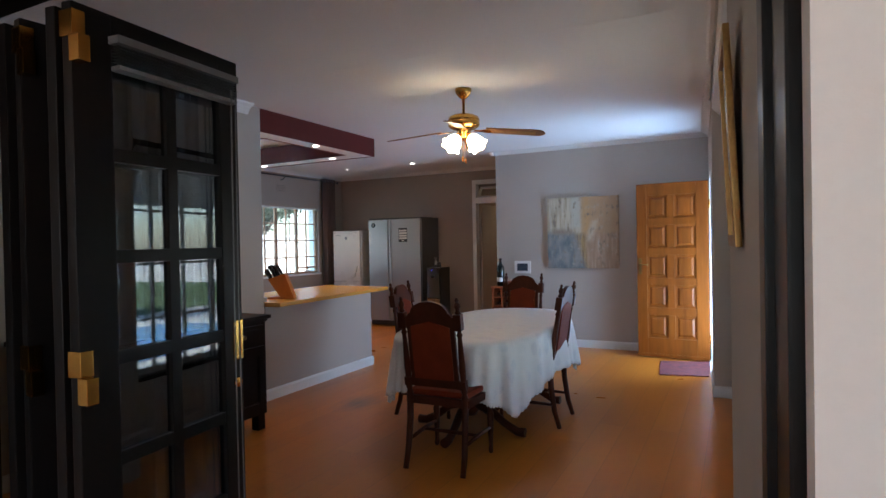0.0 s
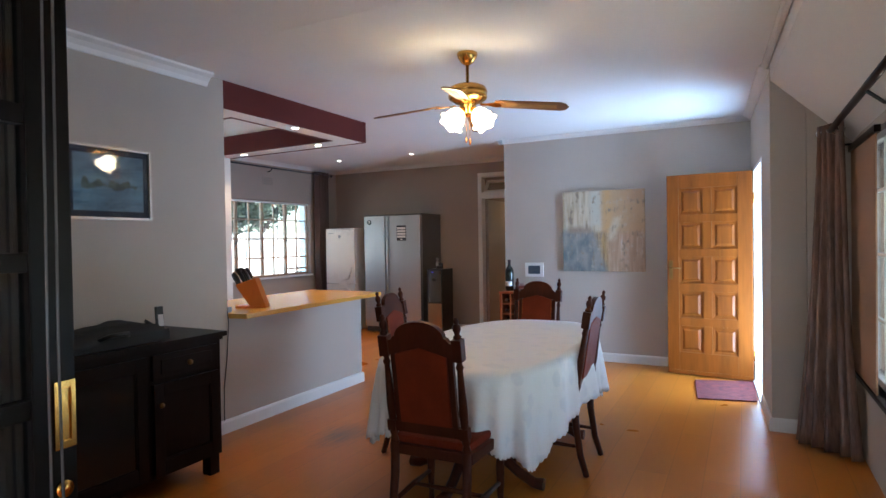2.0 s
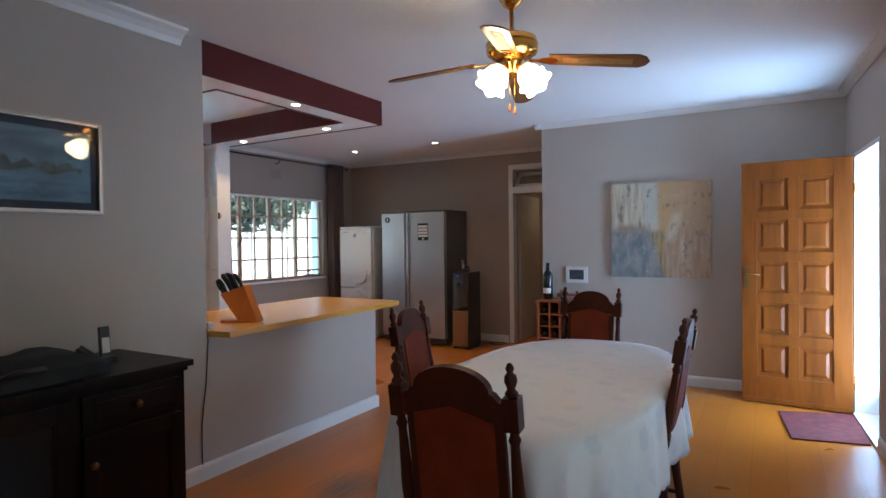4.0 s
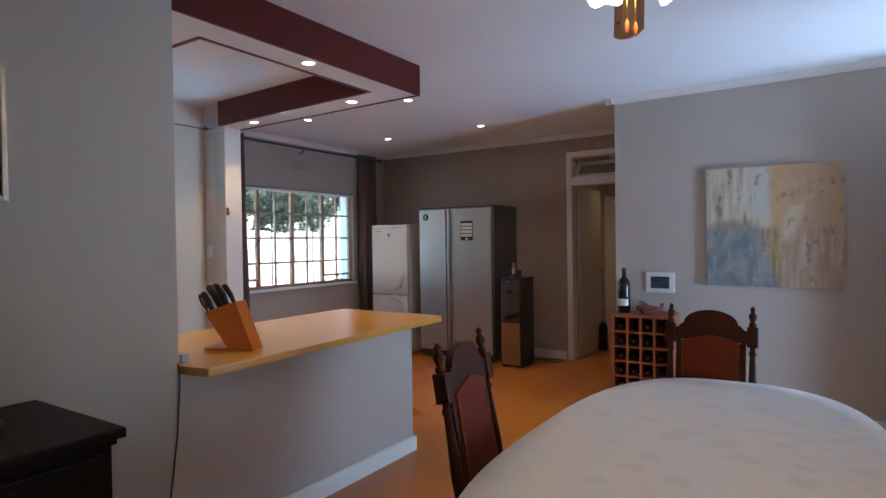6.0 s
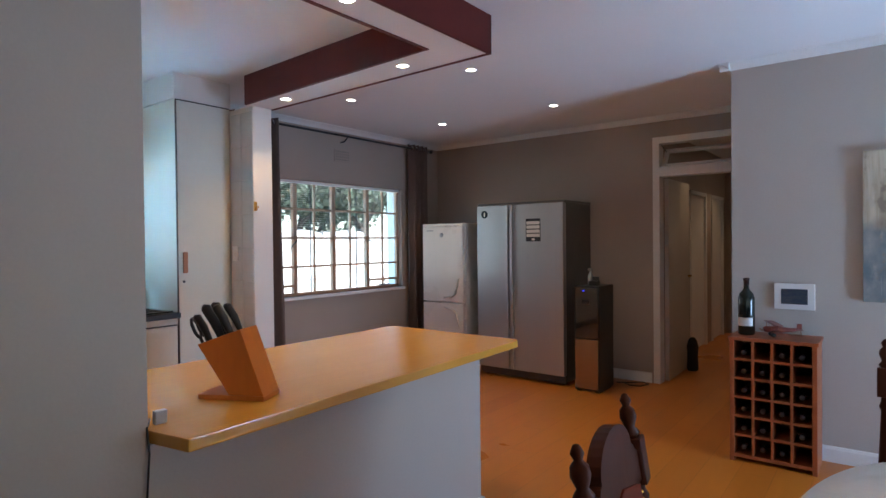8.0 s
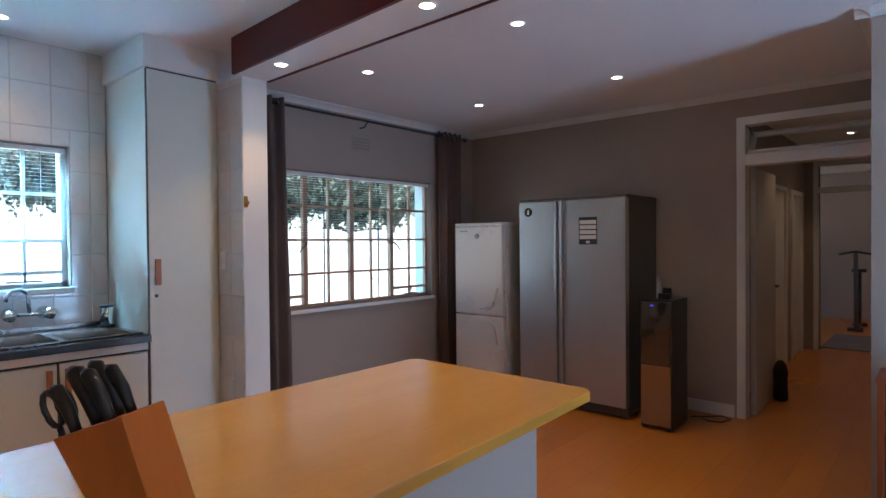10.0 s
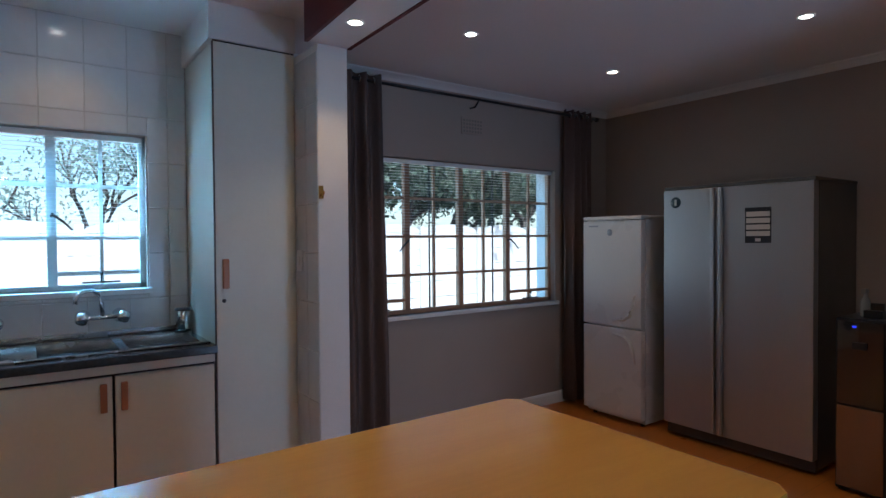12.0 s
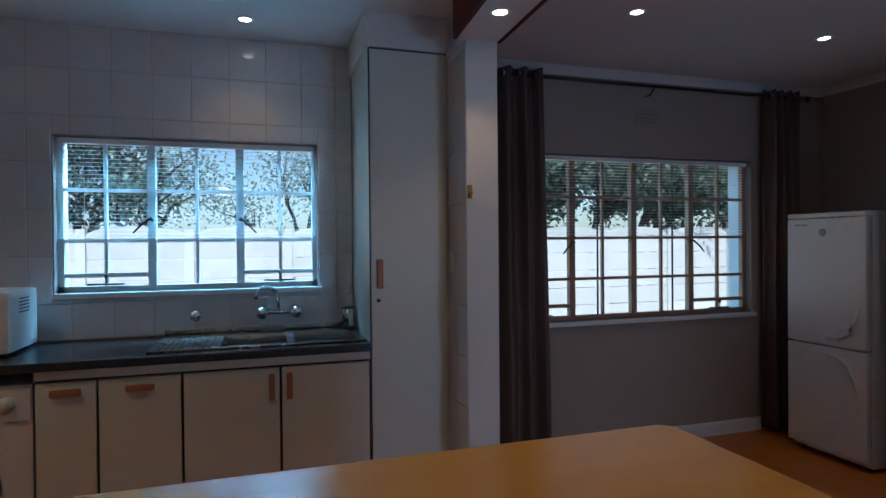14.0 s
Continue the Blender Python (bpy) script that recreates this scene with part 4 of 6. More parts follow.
def rounded(t, n=2.7):
    """A point of the table's outline, an oval with fuller corners."""
    c, q = math.cos(t), math.sin(t)
    return TA * math.copysign(abs(c) ** (2 / n), c), TB * math.copysign(abs(q) ** (2 / n), q)


tb = thing("dining_table", (TX, TY, 0), "oval dark wooden pedestal table under a white cloth", "table")
oval = [rounded(2 * math.pi * k / 48) for k in range(48)]
part("tabletop", prism(bmesh.new(), oval, 0.705, 0.737, bevel=0.005), CHAIRWOOD, tb)
for py in (-0.46, 0.46):
    part("pedestal", lathe(bmesh.new(), [(0.05, 0.12), (0.075, 0.16), (0.055, 0.22), (0.04, 0.32), (0.06, 0.45), (0.07, 0.55), (0.045, 0.62), (0.08, 0.68), (0.14, 0.705)], 20, Matrix.Translation((0, py, 0))), CHAIRWOOD, tb)
    for k in range(4):
        a = math.pi / 4 * 0 + k * math.pi / 2
        dx, dy = math.cos(a), math.sin(a)
        bm = tube(bmesh.new(), [(0.04 * dx, py + 0.04 * dy, 0.20), (0.16 * dx, py + 0.16 * dy, 0.17), (0.28 * dx, py + 0.28 * dy, 0.08), (0.37 * dx, py + 0.37 * dy, 0.035), (0.43 * dx, py + 0.43 * dy, 0.034)],
                  [0.034, 0.032, 0.028, 0.030, 0.034], 10)
        part("foot", bm, CHAIRWOOD, tb)

cl = thing("tablecloth", (TX, TY, 0), "white damask tablecloth with a scalloped hem", "tablecloth")
bm = bmesh.new()
NA, rings = 640, []
rnd = random.Random(4)
RC = []
for k in range(NA):
    t = 2 * math.pi * k / NA
    dx, dy = rounded(t)
    r_e = math.hypot(dx, dy)
    ux, uy = dx / r_e, dy / r_e
    r_rect = min(0.87 / max(abs(ux), 1e-6), 1.36 / max(abs(uy), 1e-6))
    drop = r_rect - r_e
    drop = min(drop, 0.31 + 0.42 * max(drop - 0.31, 0))
    RC.append((ux, uy, r_e, drop))
for j in range(8):
    s = j / 8
    rings.append([bm.verts.new((RC[k][0] * RC[k][2] * s * 1.0, RC[k][1] * RC[k][2] * s, TZ + 0.0015 * math.sin(9 * s + k * 0.049) * s)) for k in range(NA)] if j else None)
centre = bm.verts.new((0, 0, TZ))
for j in range(0, 17):
    s = j / 16
    row = []
    for k in range(NA):
        ux, uy, r_e, drop = RC[k]
        t = 2 * math.pi * k / NA
        fold = (0.60 * math.sin(31 * t + 1.3 * math.sin(3 * t)) + 0.40 * math.sin(17 * t + 0.7)) * (0.75 + 0.25 * math.sin(5 * t))
        out = 0.008 * math.sin(min(s * 8, 1) * math.pi / 2) + (s ** 0.8) * (0.036 + 0.050 * fold) * min(drop / 0.36, 1.3)
        hem = drop + 0.012 * abs(math.sin(80 * t)) * max(0.0, s - 0.92) / 0.08
        z = TZ - hem * s - 0.006 * (1 - math.cos(min(s * 10, 1) * math.pi / 2))
        row.append(bm.verts.new((ux * (r_e + out), uy * (r_e + out), z)))
    rings.append(row)
rings = rings[1:]
for k in range(NA):
    bm.faces.new((centre, rings[0][k], rings[0][(k + 1) % NA])).smooth = True
for a, b in zip(rings, rings[1:]):
    for k in range(NA):
        bm.faces.new((a[k], a[(k + 1) % NA], b[(k + 1) % NA], b[k])).smooth = True
ob = part("cloth", bm, CLOTH, cl)
ob.modifiers.new("thickness", "SOLIDIFY").thickness = 0.002


def dining_chair():
    c = thing("dining_chair", (0, 0, 0), "dark carved wooden chair with oxblood leather seat and back", "chair", "chairs round the table")
    tilt = Matrix.Translation((0, -0.195, 0.44)) @ Matrix.Rotation(radians(9), 4, "X") @ Matrix.Translation((0, 0, -0.44))
    post = [(0.019, 0.44), (0.020, 0.47), (0.014, 0.485), (0.020, 0.50), (0.020, 0.515), (0.013, 0.53), (0.018, 0.57), (0.0215, 0.64), (0.017, 0.74), (0.013, 0.84), (0.019, 0.855), (0.013, 0.87), (0.013, 0.885)]
    fin = [(0.014, 0.985), (0.020, 0.995), (0.011, 1.008), (0.019, 1.030), (0.017, 1.046), (0.008, 1.056), (0.013, 1.068), (0.006, 1.082), (0.0, 1.084)]
    for x in (-0.188, 0.188):
        bm = lathe(bmesh.new(), post, 12, tilt @ Matrix.Translation((x, 0, 0)))
        box(bm, x - 0.024, -0.024, 0.885, x + 0.024, 0.024, 0.985, bevel=0.005, m=tilt)
        box(bm, x - 0.021, -0.021, 0.565 - 0.05, x + 0.021, 0.021, 0.565 + 0.005, bevel=0.004, m=tilt)
        lathe(bm, fin, 12, tilt @ Matrix.Translation((x, 0, 0)))
        part("back_post", bm, CHAIRWOOD, c)
        bm = bmesh.new()
        tube(bm, [(x, -0.195, 0.46), (x, -0.20, 0.30), (x * 1.02, -0.225, 0.12), (x * 1.03, -0.262, 0.0)], [0.023, 0.022, 0.020, 0.018], 8)
        part("leg", bm, CHAIRWOOD, c)
        bm = lathe(bmesh.new(), [(0.013, 0.0), (0.017, 0.02), (0.013, 0.05), (0.020, 0.16), (0.022, 0.26), (0.015, 0.30), (0.023, 0.32), (0.023, 0.41)], 12, Matrix.Translation((x * 1.06, 0.195, 0)))
        part("leg", bm, CHAIRWOOD, c)
        part("stretcher", tube(bmesh.new(), [(x, -0.215, 0.17), (x * 1.04, 0, 0.175), (x * 1.06, 0.195, 0.17)], [0.010, 0.014, 0.010], 8), CHAIRWOOD, c)
    part("stretcher", tube(bmesh.new(), [(-0.195, 0.0, 0.172), (0, 0.0, 0.172), (0.195, 0.0, 0.172)], [0.009, 0.014, 0.009], 8), CHAIRWOOD, c)
    seat = [(-0.215, -0.20), (0.215, -0.20), (0.232, 0.10), (0.215, 0.215), (0.10, 0.235), (-0.10, 0.235), (-0.215, 0.215), (-0.232, 0.10)]
    part("seat_frame", prism(bmesh.new(), seat, 0.395, 0.445, bevel=0.006), CHAIRWOOD, c)
    inner = [(x * 0.93, y * 0.93) for x, y in seat]
    part("seat", prism(bmesh.new(), inner, 0.447, 0.485, bevel=0.016), LEATHER, c, "padded oxblood leather seat")
    # crest rail with its arched hump, lower rail, leather back with studs
    up = tilt @ Matrix(((1, 0, 0, 0), (0, 0, 1, 0), (0, 1, 0, 0), (0, 0, 0, 1)))
    top = [(-0.172, 0.895), (-0.172, 0.962), (-0.150, 0.968), (-0.135, 0.985)]
    top += [(0.125 * math.cos(math.pi - math.pi * k / 14), 0.988 + 0.070 * math.sin(math.pi * k / 14)) for k in range(15)]
    top += [(0.135, 0.985), (0.150, 0.968), (0.172, 0.962), (0.172, 0.895), (0.120, 0.905), (0.0, 0.935), (-0.120, 0.905)]
    part("crest_rail", prism(bmesh.new(), top, -0.014, 0.014, m=up), CHAIRWOOD, c)
    part("back_rail", cube(-0.170, -0.012, 0.515, 0.170, 0.012, 0.568, bevel=0.005, m=tilt), CHAIRWOOD, c)
    for x in (-0.146, 0.146):
        part("back_stile", cube(x - 0.014, -0.011, 0.566, x + 0.014, 0.011, 0.90, bevel=0.004, m=tilt), CHAIRWOOD, c)
    pad = [(-0.132, 0.568), (0.132, 0.568), (0.132, 0.900), (0.10, 0.912), (0.0, 0.938), (-0.10, 0.912), (-0.132, 0.900)]
    part("backrest", prism(bmesh.new(), pad, -0.019, 0.019, bevel=0.006, m=up), LEATHER, c, "oxblood leather back panel edged with studs")
    bm = bmesh.new()
    for x in (-0.127, 0.127):
        for k in range(22):
            bmesh.ops.create_icosphere(bm, subdivisions=1, radius=0.0042, matrix=tilt @ Matrix.Translation((x, 0.019, 0.575 + 0.0148 * k)))
    tagged(part("stud_trim", bm, BRASS, c, "row of small brass upholstery studs"), kind="stuff")
    return c


chair = dining_chair()
chair.matrix_basis = pose(-1.475, 3.215, 0, 0, 0, 1.5)
copy_thing(chair, pose(-1.262, 4.270, 0, 0, 0, 90))
copy_thing(chair, pose(-2.085, 4.130, 0, 0, 0, -82))
copy_thing(chair, pose(-1.745, 5.190, 0, 0, 0, 180))


# ---------------------------------------------------------------- ceiling fan
def ceiling_fan():
    f = thing("ceiling_fan", (-1.765, 4.135, H), "polished brass ceiling fan with wooden blades and frosted lamps", "ceiling fan")
    part("canopy", lathe(bmesh.new(), [(0.066, 0.0), (0.068, -0.012), (0.060, -0.035), (0.040, -0.062), (0.022, -0.075), (0.014, -0.08)], 28), BRASS, f)
    part("downrod", lathe(bmesh.new(), [(0.011, -0.075), (0.011, -0.195), (0.022, -0.198), (0.024, -0.216)], 16), BRASS, f)
    part("motor_housing", lathe(bmesh.new(), [(0.03, -0.205), (0.085, -0.211), (0.120, -0.228), (0.130, -0.258), (0.124, -0.264), (0.128, -0.270), (0.128, -0.292), (0.122, -0.304), (0.090, -0.324), (0.06, -0.331)], 36), BRASS, f)
    part("switch_housing", lathe(bmesh.new(), [(0.055, -0.329), (0.058, -0.340), (0.048, -0.352), (0.048, -0.385), (0.030, -0.402), (0.012, -0.416), (0.0, -0.418)], 24), BRASS, f)
    CANE = surface("cane_inlay", (0.42, 0.24, 0.09), (0.26, 0.14, 0.05), 0.55, scale=30, fine=200, bump=0.4)
    BLADE = surface("blade_wood", (0.24, 0.10, 0.030), (0.15, 0.062, 0.018), 0.3, scale=5, fine=40)
    for k in range(4):
        m = Matrix.Rotation(radians(16 + 90 * k), 4, "Z") @ Matrix.Translation((0, 0, -0.323)) @ Matrix.Rotation(radians(6.0), 4, "Y") @ Matrix.Rotation(radians(-11), 4, "X")
        bm = bmesh.new()
        prism(bm, [(0.185, -0.048), (0.60, -0.060), (0.635, -0.038), (0.652, 0.0), (0.635, 0.038), (0.60, 0.060), (0.185, 0.048)], -0.004, 0.004, bevel=0.0015, m=m)
        b = part("blade", bm, BLADE, f)
        part("cane_panel", cube(0.25, -0.026, -0.0052, 0.575, 0.026, 0.0052, m=m), CANE, b)
        bm = bmesh.new()
        prism(bm, [(0.085, -0.014), (0.13, -0.010), (0.19, -0.036), (0.215, -0.02), (0.225, 0.0), (0.215, 0.02), (0.19, 0.036), (0.13, 0.010), (0.085, 0.014)], -0.011, -0.0045, bevel=0.001, m=m)
        part("blade_iron", bm, BRASS, b)
    for a in (radians(253), radians(337)):
        m = Matrix.Rotation(a, 4, "Z")
        part("lamp_arm", tube(bmesh.new(), [m @ Vector(p) for p in ((0.03, 0, -0.375), (0.058, 0, -0.372), (0.074, 0, -0.390))], 0.009, 8), BRASS, f)
        sm = m @ Matrix.Translation((0.070, 0, -0.384)) @ Matrix.Rotation(radians(137), 4, "Y") @ Matrix.Scale(1.12, 4)
        part("lamp_cup", lathe(bmesh.new(), [(0.012, -0.01), (0.022, 0.0), (0.024, 0.016)], 14, sm), BRASS, f)
        bm = lathe(bmesh.new(), [(0.022, 0.012), (0.040, 0.030), (0.053, 0.060), (0.055, 0.085), (0.061, 0.104), (0.069, 0.114)], 36, sm,
                   lambda t, q: 1 + (0.0, 0.01, 0.025, 0.05, 0.09, 0.14)[q] * math.sin(6 * t))
        part("lamp_shade", bm, SHADE, f, "glowing frosted glass tulip shade")
    for dx, dz in ((0.012, -0.60), (-0.014, -0.585)):
        part("pull_chain", tube(bmesh.new(), [(dx, 0, -0.405), (dx, 0, dz + 0.035)], 0.0015, 5), BRASS, f)
        part("chain_fob", lathe(bmesh.new(), [(0.002, dz + 0.04), (0.007, dz + 0.025), (0.006, dz), (0.0, dz - 0.004)], 10, Matrix.Translation((dx, 0, 0))), BLOCKWOOD, f)


SHADE = glowing("frosted_lamp_glass", (1.0, 0.76, 0.47), FAN_GLOW)
ceiling_fan()

# ---------------------------------------------------------------- downlights
DISC = glowing("downlight_bulb", (1.0, 0.88, 0.70), 14.0)


def downlight(x, y, z, power):
    d = thing("downlight", (x, y, z), "small round recessed ceiling downlight, lit", "downlight", "ceiling downlights")
    part("trim_ring", lathe(bmesh.new(), [(0.032, -0.001), (0.044, -0.001), (0.045, -0.005), (0.040, -0.007), (0.032, -0.005)], 24, caps=False), TRIM, d)
    part("bulb", lathe(bmesh.new(), [(0.032, -0.0022), (0.018, -0.004), (0.0, -0.0045)], 20), DISC, d)
    spot("downlight_beam", (x, y, z - 0.03), power)


for x, y in ((-5.555, 7.704), (-4.30, 7.704), (-5.528, 6.401), (-4.257, 6.347)):
    downlight(x, y, H, NOOK_POWER)
for x, y in ((-3.70, 4.65), (-4.12, 5.47), (-5.25, 5.52)):
    downlight(x, y, Z0, BAR_POWER)
downlight(-6.18, 4.47, H, KITCHEN_POWER)
downlight(-5.15, 2.9, H, 20)
downlight(-4.55, 2.15, H, 13)
downlight(-3.3, 9.9, H, 4)
downlight(-3.3, 11.6, H, 4)
downlight(-3.0, 14.5, H, 5)

# ---------------------------------------------------------------- sideboard and what stands on it
sb = thing("sideboard", (0, 0, 0), "nearly black wooden sideboard with drawers and panelled doors", "sideboard")
Y0, Y1, XF = 1.72, 3.20, -3.05
part("top", cube(LX + 0.004, Y0 - 0.03, 0.846, -3.010, Y1 + 0.025, 0.876, bevel=0.006), DARKWOOD, sb)
part("cornice_strip", cube(LX + 0.006, Y0 - 0.01, 0.826, -3.030, Y1 + 0.008, 0.846, bevel=0.005), DARKWOOD, sb)
part("body", cube(LX + 0.008, Y0, 0.12, XF, Y1, 0.826), DARKWOOD, sb)
for x in (LX + 0.03, XF - 0.075):
    for y in (Y0 + 0.01, Y1 - 0.085):
        part("leg", cube(x, y, 0.0, x + 0.07, y + 0.07, 0.12, bevel=0.006), DARKWOOD, sb)
bays = [(Y0 + 0.02, 2.19), (2.23, 2.69), (2.73, Y1 - 0.03)]
SMOKED = plain("dark_polished_panel", (0.010, 0.009, 0.010), 0.16)


def cabinet_front(a, b, z0, z1, panel, knob_y, knob_z):
    """A framed cabinet door: backing panel, four mitred-looking rails with a raised inner bead, and a knob."""
    door = part("cabinet_door", cube(XF, a, z0, XF + 0.010, b, z1, bevel=0.003), DARKWOOD, sb)
    for p, q, r, t in ((a, a + 0.06, z0, z1), (b - 0.06, b, z0, z1), (a + 0.06, b - 0.06, z0, z0 + 0.07), (a + 0.06, b - 0.06, z1 - 0.07, z1)):
        part("door_rail", cube(XF + 0.010, p, r, XF + 0.024, q, t, bevel=0.004), DARKWOOD, door)
    part("door_panel", cube(XF + 0.010, a + 0.06, z0 + 0.07, XF + 0.013, b - 0.06, z1 - 0.07), panel, door)
    for p, q, r, t in ((a + 0.06, a + 0.068, z0 + 0.07, z1 - 0.07), (b - 0.068, b - 0.06, z0 + 0.07, z1 - 0.07), (a + 0.068, b - 0.068, z0 + 0.07, z0 + 0.078), (a + 0.068, b - 0.068, z1 - 0.078, z1 - 0.07)):
        part("bead", cube(XF + 0.012, p, r, XF + 0.019, q, t, bevel=0.002), DARKWOOD, door)
    part("knob", lathe(bmesh.new(), [(0.007, 0), (0.007, 0.012), (0.016, 0.02), (0.014, 0.03), (0.0, 0.033)], 14, Matrix.Translation((XF + 0.022, knob_y, knob_z)) @ Matrix.Rotation(radians(90), 4, "Y")), OLDBRASS, door)


for a, b in (bays[0], bays[2]):
    dr = part("drawer", cube(XF, a, 0.665, XF + 0.016, b, 0.805, bevel=0.005), DARKWOOD, sb)
    part("drawer_panel", cube(XF + 0.014, a + 0.05, 0.695, XF + 0.022, b - 0.05, 0.775, bevel=0.004), DARKWOOD, dr)
    part("knob", lathe(bmesh.new(), [(0.007, 0), (0.007, 0.012), (0.017, 0.02), (0.015, 0.03), (0.0, 0.034)], 14, Matrix.Translation((XF + 0.020, (a + b) / 2, 0.735)) @ Matrix.Rotation(radians(90), 4, "Y")), OLDBRASS, dr)
    cabinet_front(a, b, 0.145, 0.645, DARKWOOD, a + 0.03, 0.53)
cabinet_front(*bays[1], 0.145, 0.805, SMOKED, bays[1][0] + 0.03, 0.50)

bg = thing("laptop_bag", (-3.235, 2.545, 0.876), "black cloth laptop bag lying on the sideboard", "bag")
bm = bmesh.new()
bmesh.ops.create_cube(bm, size=1, matrix=Matrix.Translation((0, 0, 0.0525)) @ Matrix.Diagonal((0.34, 0.66, 0.105, 1)))
bmesh.ops.subdivide_edges(bm, edges=bm.edges, cuts=9, use_grid_fill=True)
for v in bm.verts:
    ex, ey = abs(v.co.x) / 0.17, abs(v.co.y) / 0.33
    v.co.z *= max(0.22, 1 - 0.55 * max(ex, ey) ** 4)
    if v.co.z > 0.02:
        v.co.z += 0.014 * noise.noise(v.co * 13) + 0.010 * math.sin(9 * v.co.y)
    v.co.x *= 1 - 0.12 * ey ** 3
    v.co += 0.006 * noise.noise_vector(v.co * 9) * Vector((1, 1, 0))
part("body", bm, surface("black_nylon", (0.008, 0.0075, 0.008), (0.004, 0.004, 0.0045), 0.7, scale=20, fine=300, bump=0.4), bg, smooth=True)
part("handle", tube(bmesh.new(), [(0.15, -0.08, 0.05), (0.20, -0.05, 0.075), (0.20, 0.05, 0.075), (0.15, 0.08, 0.05)], 0.011), BLACK, bg)
part("strap", tube(bmesh.new(), [(-0.02, 0.30, 0.10), (0.06, 0.36, 0.03), (0.12, 0.34, 0.02), (0.10, 0.22, 0.11)], 0.009), BLACK, bg)
ph = thing("cordless_phone", (-3.31, 2.985, 0.876), "black cordless telephone upright in its charger", "telephone")
part("charger", cube(-0.035, -0.035, 0, 0.035, 0.035, 0.03, bevel=0.01), BLACK, ph)
part("handset", cube(-0.012, -0.022, 0.02, 0.012, 0.022, 0.165, bevel=0.006, m=Matrix.Rotation(radians(-5), 4, "Y")), BLACK, ph)
part("keypad", cube(0.0125, -0.017, 0.045, 0.0145, 0.017, 0.115, m=Matrix.Rotation(radians(-5), 4, "Y")), ENAMEL, ph)

pc = thing("framed_print", (LX, 0, 0), "silver framed blue print behind glass on the wall", "picture")
SILVER = surface("silver_frame", (0.52, 0.49, 0.45), (0.42, 0.39, 0.36), 0.35, 0.6, scale=10, fine=80)
y0, y1, z0, z1 = 2.60, 3.15, 1.57, 2.022
for a, b, c, e in ((y0, y0 + 0.018, z0, z1), (y1 - 0.018, y1, z0, z1), (y0 + 0.018, y1 - 0.018, z0, z0 + 0.018), (y0 + 0.018, y1 - 0.018, z1 - 0.018, z1)):
    part("frame_bar", cube(0.002, a, c, 0.024, b, e, bevel=0.004), SILVER, pc)
part("mount", cube(0.002, y0 + 0.018, z0 + 0.018, 0.010, y1 - 0.018, z1 - 0.018), plain("dark_mount", (0.018, 0.026, 0.050), 0.7), pc)
# Print's own blue, lightened to include the window's reflection in the glass.
part("print", cube(0.009, y0 + 0.055, z0 + 0.055, 0.0115, y1 - 0.055, z1 - 0.055), surface("blue_print_and_glare", (0.22, 0.34, 0.44), (0.09, 0.14, 0.19), 0.7, scale=5, fine=40, stretch=(1, 1, 2.5)), pc)
rnd = random.Random(21)
edge = [(y0 + 0.10 + 0.35 * k / 28, 1.80 + 0.022 * math.sin(k * 0.9) + rnd.uniform(-0.012, 0.02)) for k in range(29)]
low = [(y0 + 0.10 + 0.35 * k / 28, 1.765 - 0.012 * math.sin(k * 0.45) + rnd.uniform(-0.010, 0.006)) for k in range(28, -1, -1)]
part("print_motif", prism(bmesh.new(), edge + low, 0.0117, 0.0124, m=Matrix(((0, 0, 1, 0), (1, 0, 0, 0), (0, 1, 0, 0), (0, 0, 0, 1)))), surface("dark_printed_motif", (0.045, 0.060, 0.058), (0.16, 0.19, 0.17), 0.7, scale=22, fine=90), pc)
part("glass", cube(0.014, y0 + 0.016, z0 + 0.016, 0.016, y1 - 0.016, z1 - 0.016), GLASS, pc)


